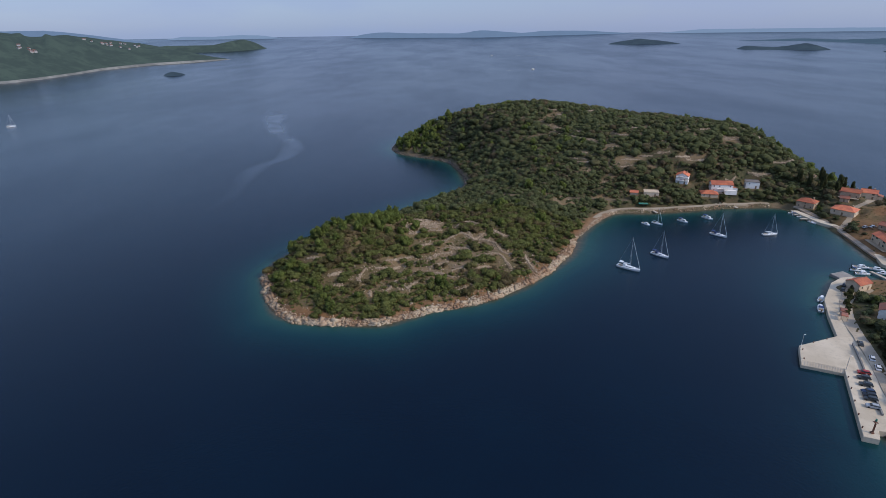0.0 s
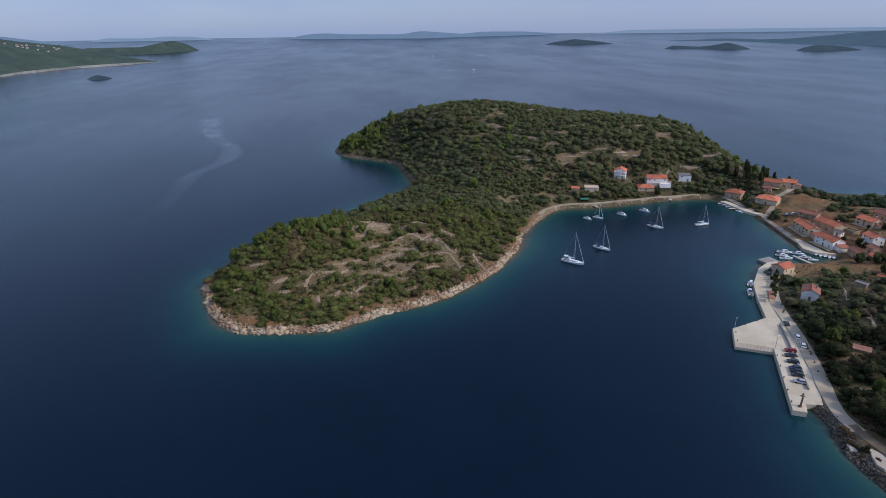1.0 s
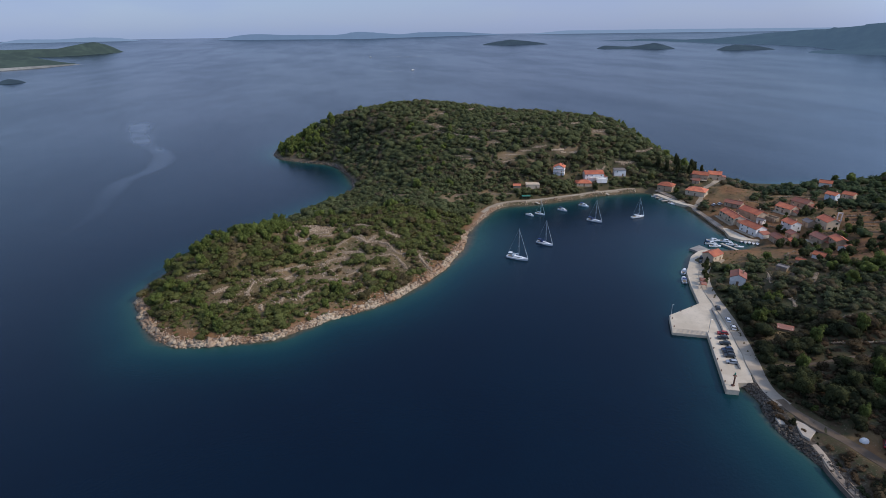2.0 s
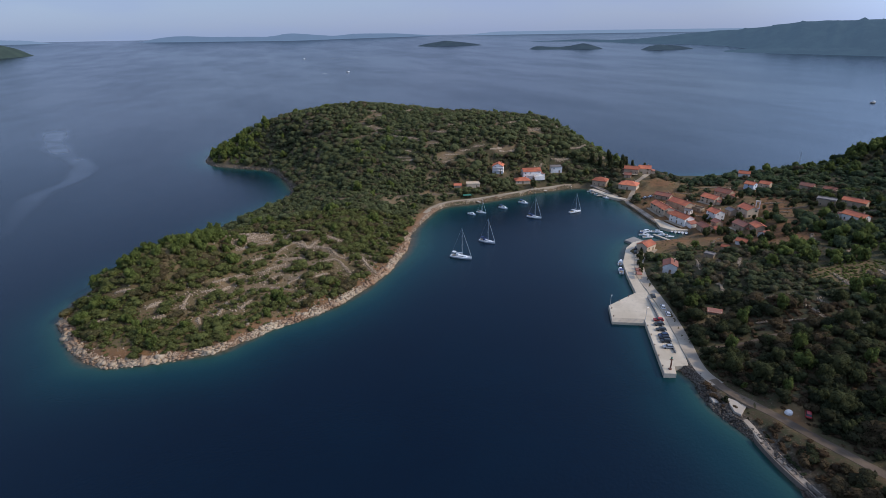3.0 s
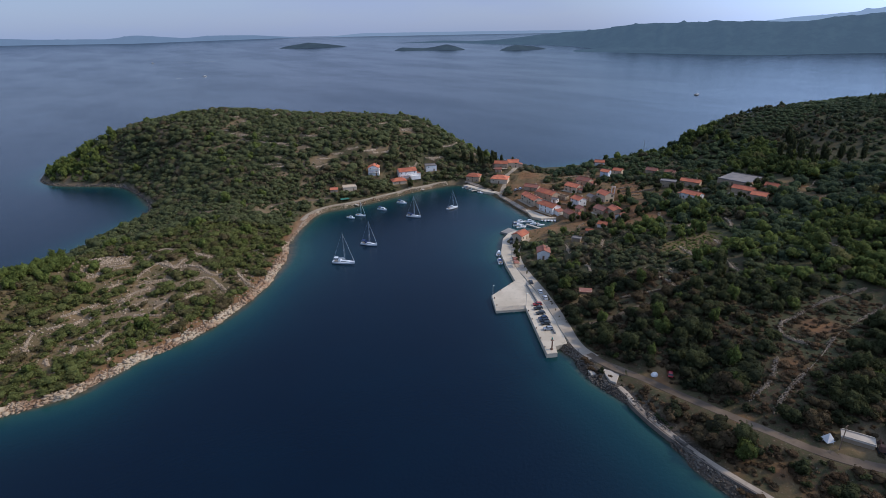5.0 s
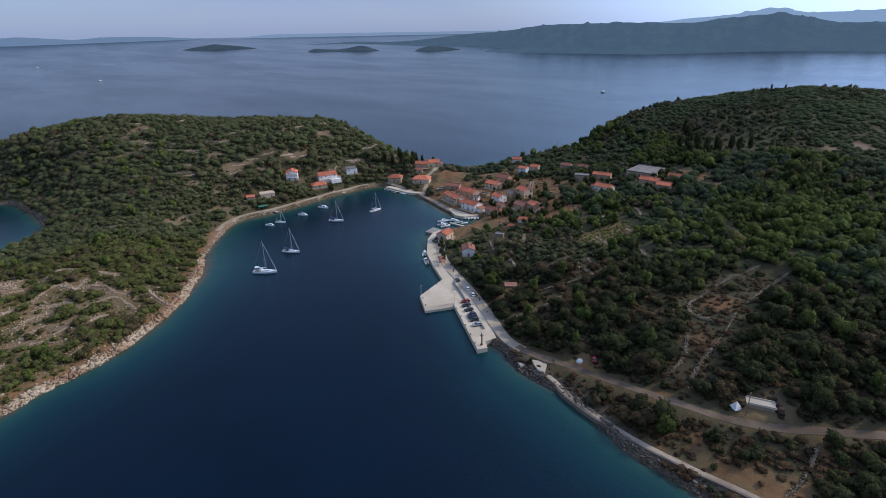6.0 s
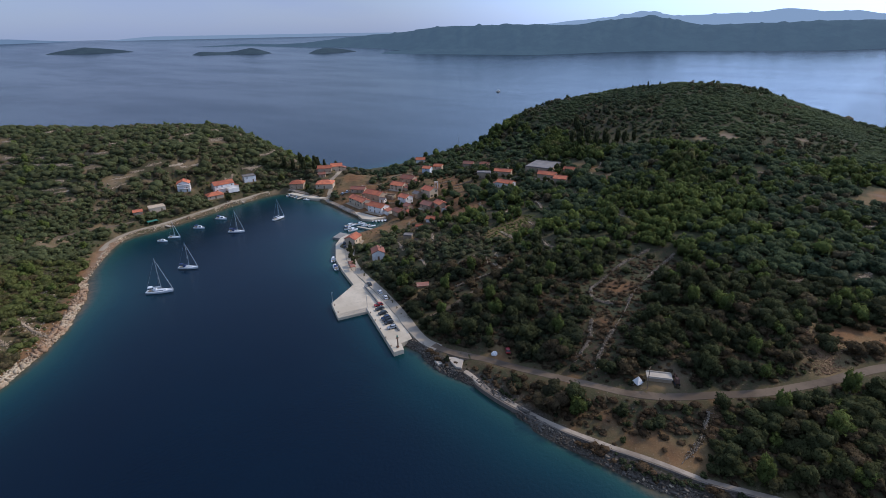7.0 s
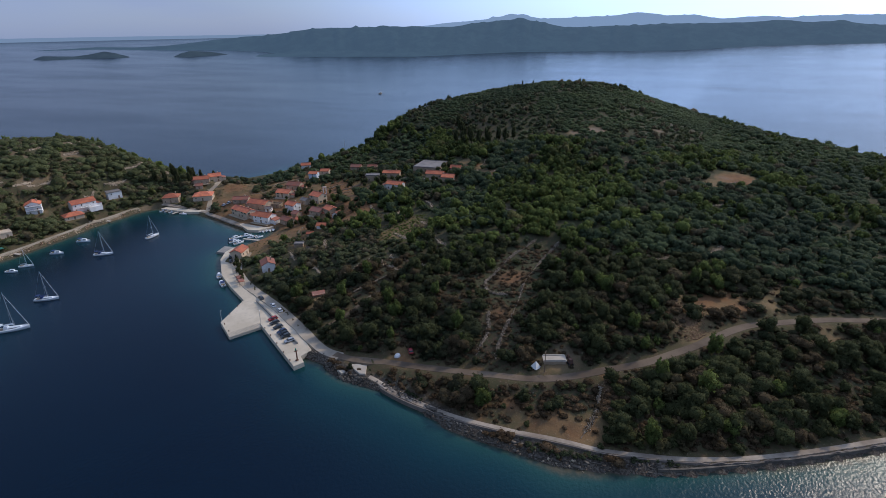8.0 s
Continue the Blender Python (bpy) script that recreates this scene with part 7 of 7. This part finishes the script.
def grow(name, label, gap, area, keep_if, kinds, mat, r_lo, r_hi, stretch_lo, stretch_hi, wood, tone_shift=0.0, dry_shift=0.0, cover_of=None):
    p = scatter(gap, *area)
    w = bilinear(tall_wood, p[:, 0], p[:, 1])
    ok = (RNG.random(len(p)) < bilinear(dense if cover_of is None else cover_of, p[:, 0], p[:, 1])) & keep_if(p[:, 0], p[:, 1]) & (bilinear(shore, p[:, 0], p[:, 1]) > (3 if cover_of is None else 1.2))
    pick = RNG.random(len(p)) < np.clip(w, (0.06 - 0.04 * (p[:, 1] > 350)) * (np.hypot((p[:, 0] - 320) / 70, (p[:, 1] - 320) / 60) > 1), 0.9)
    p = p[ok & (pick if wood else ~pick)]
    r_ = (r_lo + (r_hi - r_lo) * RNG.random(len(p)) ** 1.6) * (0.8 + 0.4 * lattice(p[:, 0], p[:, 1], 15, 94))
    if cover_of is None:
        r_ = r_ * np.clip(bilinear(house_free, p[:, 0], p[:, 1]) / 6.0, 0.4, 1)
        r_ = r_ * np.clip(bilinear(hill_near, p[:, 0], p[:, 1]) / 6.5, 0.3, 1) * np.clip(bilinear(track_near, p[:, 0], p[:, 1]) / 3.0, 0.3, 1)
    r_ = r_ * (1 + 0.5 * np.clip(bilinear(steep, p[:, 0], p[:, 1]) - 0.1, 0, 0.8))
    h = r_ * (stretch_lo + (stretch_hi - stretch_lo) * RNG.random(len(p)))
    patch = lattice(p[:, 0], p[:, 1], 26, 95)
    broad = lattice(p[:, 0], p[:, 1], 70, 99)
    west_side = (p[:, 0] < 118) | (p[:, 1] > 365)
    # sunlit west toned lighter, backlit east darker: light put into the leaf tint
    tone = np.clip(0.12 + 0.45 * RNG.random(len(p)) + 0.75 * (patch - 0.5) + 0.65 * (broad - 0.45) + tone_shift + 0.62 * west_side - 0.06 * ~west_side, 0, 1.15)
    dryness = np.clip(RNG.random(len(p)) * 0.75 + 0.35 * lattice(p[:, 0], p[:, 1], 18, 96) + dry_shift - 0.08 * west_side, 0, 1)
    return planted(name, label, p, r_, h, kinds, mat, tone, dryness)


NEAR_KINDS = [clump(100 + k, 3, 84, 0.14, 1.0) for k in range(14)]
SPIT_KINDS = [clump(150 + k, 2, 84, 0.16, 0.9) for k in range(14)]
MID_KINDS = [clump(200 + k, 2, 20, 0.22) for k in range(14)]
WOOD_KINDS = [clump(250 + k, 3, 22, 0.20, 1.1) for k in range(14)]
HIGH_KINDS = [clump(270 + k, 2, 14, 0.22, 1.0) for k in range(10)]
LOW_KINDS = [clump(350 + k, 1, 10, 0.26, 0.6) for k in range(8)]
FAR_KINDS = [clump(300 + k, 1, 18, 0.22) for k in range(10)]
TREE_KINDS = [clump(400 + k, 5, 190, 0.12, 1.5) for k in range(10)]
FAR_TREES = [clump(500 + k, 4, 40, 0.18, 1.4) for k in range(8)]
from_eye = lambda x, y: np.hypot(x, y)
west = lambda x, y: (x < 105) & (from_eye(x, y) < 345)
east = lambda x, y: (x >= 105) & (from_eye(x, y) < 250)
middle = lambda x, y: ~west(x, y) & ~east(x, y) & (from_eye(x, y) < 420)
beyond = lambda x, y: (from_eye(x, y) >= 420)
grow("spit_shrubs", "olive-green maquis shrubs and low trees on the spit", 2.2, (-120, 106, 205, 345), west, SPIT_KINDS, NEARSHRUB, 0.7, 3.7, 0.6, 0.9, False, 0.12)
grow("spit_pines", "bright green low pines on the spit", 3.6, (-120, 106, 205, 345), west, TREE_KINDS, PINE, 2.0, 3.4, 1.1, 1.5, True, 0.15)
grow("slope_shrubs", "dark maquis shrubs on the eastern slope", 2.7, (105, 252, -130, 250), east, NEAR_KINDS, OAK, 1.0, 4.5, 0.75, 1.05, False, 0.05)
grow("slope_pines", "green pines among the shrubs of the eastern slope", 4.2, (105, 252, -130, 250), east, TREE_KINDS, PINE, 2.0, 3.8, 0.95, 1.3, True, 0.3)
hillside = lambda x, y: (x > 248) & (y < 235)
grow("hillside_scrub", "dense dark green scrub on the eastern hillside", 3.0, (240, 425, -210, 240), lambda x, y: middle(x, y) & hillside(x, y), WOOD_KINDS, HILLSCRUB, 1.5, 4.6, 0.75, 1.15, False, 0.22)
grow("middle_shrubs", "dark green maquis on the middle slopes", 2.5, (-110, 425, -210, 425), lambda x, y: middle(x, y) & ~hillside(x, y), MID_KINDS, HAZYSHRUB, 1.0, 3.9, 0.65, 0.95, False, 0.05)
grow("middle_pines", "green pines on the middle slopes", 4.0, (-110, 425, -210, 425), middle, FAR_TREES, PINE, 2.2, 4.8, 0.95, 1.35, True, 0.3)
hill_top = lambda x, y: beyond(x, y) & (x > 330) & (ground_z(x, y) > 34)
# tones of the far stands are lifted: haze put into their leaf tint
grow("far_hillside_scrub", "dense dark scrub high on the eastern hill", 3.2, (240, 620, -215, 330), lambda x, y: beyond(x, y) & (x > 300) & ~hill_top(x, y) & (from_eye(x, y) < 620), HIGH_KINDS, HILLSCRUB, 1.8, 4.6, 0.65, 1.0, False, 0.34)
grow("far_shrubs", "dense dark maquis on the far slopes", 3.1, (-110, 320, 250, 620), lambda x, y: beyond(x, y) & ~((x > 300) & (y < 330)) & (from_eye(x, y) < 620), FAR_KINDS, HAZYSHRUB, 1.3, 4.2, 0.6, 0.9, False, 0.1)
grow("farthest_shrubs", "maquis on the farthest slopes", 5.0, (-110, 770, -215, 760), lambda x, y: (from_eye(x, y) >= 620) & ~hill_top(x, y), FAR_KINDS, HAZYSHRUB, 3.0, 4.8, 0.7, 0.9, False)
grow("far_pines", "pine wood on the far slopes", 4.2, (-110, 770, -215, 760), lambda x, y: beyond(x, y) & ~hill_top(x, y), FAR_TREES, PINE, 2.0, 3.8, 1.0, 1.5, True, 0.2)
grow("heath", "low even maquis heath on the hill top", 2.7, (330, 770, -215, 400), hill_top, LOW_KINDS, HEATH, 2.0, 3.2, 0.5, 0.75, False, 0.25, -0.3)
grow("hill_top_trees", "small trees scattered over the hill top", 5.5, (330, 770, -215, 400), hill_top, FAR_TREES, HAZYSHRUB, 1.8, 2.8, 0.9, 1.3, True)


BRUSH_KINDS = [clump(600 + k, 1, 12, 0.27, 0.2) for k in range(8)]
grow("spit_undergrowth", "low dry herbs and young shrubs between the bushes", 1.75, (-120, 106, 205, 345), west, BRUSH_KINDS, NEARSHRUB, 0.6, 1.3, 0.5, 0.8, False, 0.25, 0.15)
low_cover = np.where((track_near > 2.0) & (house_free > 1.0) & (shore > 1.2) & ~quay_zone, np.maximum(dense, 0.78 - 0.7 * bare), 0.0)
grow("slope_undergrowth", "low dry brown undergrowth on the eastern slope", 1.8, (105, 252, -130, 250), east, BRUSH_KINDS, DRYBRUSH, 0.8, 2.0, 0.4, 0.7, False, 0.0, 0.2, low_cover)
grow("hill_undergrowth", "low undergrowth on the slope above the cove", 2.8, (60, 320, 365, 540), lambda x, y: ~west(x, y), BRUSH_KINDS, HAZYSHRUB, 1.2, 2.2, 0.5, 0.8, False, 0.1)


weeds = scatter(2.0, 205, 345, 165, 345)
weeds = weeds[(bilinear(house_free, weeds[:, 0], weeds[:, 1]) > 1.5) & (bilinear(shore, weeds[:, 0], weeds[:, 1]) > 4) & (bilinear(track_near, weeds[:, 0], weeds[:, 1]) > 1) & (bilinear(quay_zone.astype(float), weeds[:, 0], weeds[:, 1]) < 0.01)]
weeds = weeds[RNG.random(len(weeds)) < 1.1 * lattice(weeds[:, 0], weeds[:, 1], 9, 33) + 0.15]
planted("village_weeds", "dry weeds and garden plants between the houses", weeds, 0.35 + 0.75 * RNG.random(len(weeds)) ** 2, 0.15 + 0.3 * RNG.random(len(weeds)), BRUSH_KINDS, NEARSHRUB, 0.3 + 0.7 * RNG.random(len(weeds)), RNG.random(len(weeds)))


meadow = scatter(1.5, 214, 270, 134, 170)
meadow = meadow[(np.hypot((meadow[:, 0] - 242) / 23, (meadow[:, 1] - 151) / 12) < 0.6 + 0.5 * RNG.random(len(meadow))) & (bilinear(free.astype(float), meadow[:, 0], meadow[:, 1]) > 0.9)]
planted("meadow_herbs", "yellow-green herbs in an overgrown field", meadow, 0.6 + 0.6 * RNG.random(len(meadow)), 0.3 + 0.4 * RNG.random(len(meadow)), BRUSH_KINDS, PINE, 0.8 + 0.2 * RNG.random(len(meadow)), 0.3 + 0.7 * RNG.random(len(meadow)))


verge = inland(stretch((132, 86), (140, 2)), 2.6)
verge = np.repeat(evenly(verge, 1.3), 2, 0)
verge = verge + RNG.normal(0, 0.55, verge.shape)
verge = verge[(lattice(verge[:, 0], verge[:, 1], 7, 35) > 0.42) & (line_distance(evenly(SHORE_PATH, 1.0), verge[:, 0], verge[:, 1])[0] > 1.7)]
planted("verge_shrubs", "low dark shrubs between the path and the water", verge, 0.6 + 0.7 * RNG.random(len(verge)), 0.5 + 0.5 * RNG.random(len(verge)), SPIT_KINDS, HAZYSHRUB, 0.3 * RNG.random(len(verge)), 0.6 * RNG.random(len(verge)))


def tree(kind, m):
    """A single tree with a tapered trunk, limbs and a crown of leaf tufts."""
    g = np.random.default_rng(700 + kind)
    t = base("tree", m, ("round dark green holm oak", "bushy olive tree with grey-green leaves", "light green young pine", "dark carob tree with a wide crown", "tall dark bushy cypress")[kind] + " on the slope", "tree", "single trees")
    r_, h = ((3.2, 5.2), (2.6, 4.2), (2.8, 6.0), (3.8, 5.0), (2.0, 7.6))[kind]
    limbs = [rod("limb", (0, 0, -0.4), (0.1, 0.05, h * 0.45), 0.22, 0.13, BARK, 7)]
    for k in range(4):
        a = k * 1.6 + g.random()
        limbs.append(rod("limb", (0.05, 0.02, h * 0.25), (math.cos(a) * r_ * 0.5, math.sin(a) * r_ * 0.5, h * 0.55), 0.10, 0.05, BARK, 5))
    part("trunk", joined("trunk", limbs, BARK), t)
    v, f = clump(800 + kind, 6, 340, 0.11, 1.6)
    v = v * (r_, r_, h * 0.78) + (0, 0, h * 0.14)
    tint = np.tile((0.25 + 0.5 * g.random(), 0.3 * g.random(), 0.5, 1.0), (len(v), 1))
    crown = soup("crown", v, f, PINE if kind == 2 else OAK, tint)
    crown.polygons.foreach_set("use_smooth", np.ones(len(crown.polygons), bool))
    part("crown", crown, t)
    return t


models = []
spots = scatter(7.5, 128, 232, -70, 145)
ok = (bilinear(free.astype(float), spots[:, 0], spots[:, 1]) > 0.99) & (bilinear(bare, spots[:, 0], spots[:, 1]) < 0.2) & (bilinear(shore, spots[:, 0], spots[:, 1]) > 7)
ok &= bilinear(dense, spots[:, 0], spots[:, 1]) > 0.5
spots = spots[ok & (RNG.random(len(spots)) < 0.85)][:230]
for k, (x, y) in enumerate(spots):
    kind = int(RNG.choice(4, p=(0.4, 0.2, 0.15, 0.25)))
    while len(models) < 5:
        models.append(None)
    m = pose(x, y, float(ground_z(x, y)), 0, 0, 360 * RNG.random()) @ Matrix.Diagonal((*([0.65 + 0.6 * RNG.random()] * 3), 1))
    if models[kind] is None:
        models[kind] = tree(kind, m)
    else:
        copy_thing(models[kind], Matrix.Identity(4)).matrix_basis = m
for k in range(16):
    u = k / 15
    x, y = 176.5 + 20 * u + RNG.normal(0, 0.8), 207.5 + 25 * u + RNG.normal(0, 0.8)
    copy_thing(models[1 if k % 3 else 0], Matrix.Identity(4)).matrix_basis = pose(x, y, 1.85, 0, 0, 360 * RNG.random()) @ Matrix.Diagonal((*([0.32 + 0.25 * RNG.random()] * 3), 1))
yard = scatter(5.0, 236, 350, 165, 305)
free_of = bilinear(house_free, yard[:, 0], yard[:, 1])
yard = yard[(free_of > 2.2) & (free_of < 11) & (bilinear(shore, yard[:, 0], yard[:, 1]) > 9) & (bilinear(track_near, yard[:, 0], yard[:, 1]) > 2) & (RNG.random(len(yard)) < 0.5)]
for x, y in yard[:110]:
    copy_thing(models[int(RNG.choice(4, p=(0.45, 0.3, 0.1, 0.15)))], Matrix.Identity(4)).matrix_basis = pose(x, y, float(ground_z(x, y)), 0, 0, 360 * RNG.random()) @ Matrix.Diagonal((*([0.45 + 0.45 * RNG.random()] * 3), 1))
cypress = None
for x, y, s in ((278, 366, 1.0), (283, 371, 1.2), (290, 376, 1.0), (272, 372, 1.3), (266, 378, 1.1), (262, 384, 1.2), (275, 380, 1.2), (293, 371, 0.9),
                (432, 205, 1.2), (425, 199, 1.1), (440, 210, 1.3), (448, 214, 1.1), (418, 194, 1.0), (302, 367, 0.8), (405, 196, 1.2), (402, 189, 1.1), (408, 185, 1.3), (400, 180, 1.2), (399, 173, 1.3), (405, 169, 1.2), (398, 164, 1.1),
                (403, 158, 1.3), (399, 151, 1.2), (407, 147, 1.1), (396, 185, 1.0), (393, 170, 1.0), (547, 204, 0.5), (553, 200, 0.4), (561, 194, 0.55), (540, 209, 0.4), (572, 186, 0.5)):
    m = pose(x, y, float(ground_z(x, y)), 0, 0, 360 * RNG.random()) @ Matrix.Diagonal((s, s, s, 1))
    cypress = copy_thing(cypress, Matrix.Identity(4)) if cypress else tree(4, m)
    cypress.matrix_basis = m

for kind, x, y, s in ((2, 279, 474, 1.7), (2, 286, 473, 1.05), (0, 201.5, 371.6, 0.95), (0, 236, 378, 0.8), (1, 222, 380, 0.8)):
    copy_thing(models[kind], Matrix.Identity(4)).matrix_basis = pose(x, y, float(ground_z(x, y)), 0, 0, 70 * x) @ Matrix.Diagonal((s, s, s, 1))

# a slim radio mast on the ridge behind the village
mast_at = (404.0, 310.0)
mast = base("radio_mast", pose(*mast_at, float(ground_z(*mast_at))), "thin grey lattice radio mast on the ridge", "mast")
for q in range(3):
    a = q * 2.0944
    part("leg", rod("leg", (0.5 * math.cos(a), 0.5 * math.sin(a), -0.5), (0.15 * math.cos(a), 0.15 * math.sin(a), 15.0), 0.06, 0.05, METAL, 6), mast)
part("brace", joined("brace", [rod("b", ((0.5 - 0.023 * z) * math.cos(z), (0.5 - 0.023 * z) * math.sin(z), z), (-(0.5 - 0.023 * z) * math.cos(z), -(0.5 - 0.023 * z) * math.sin(z), z + 0.8), 0.03, 0.03, METAL, 5) for z in range(1, 15)], METAL), mast)
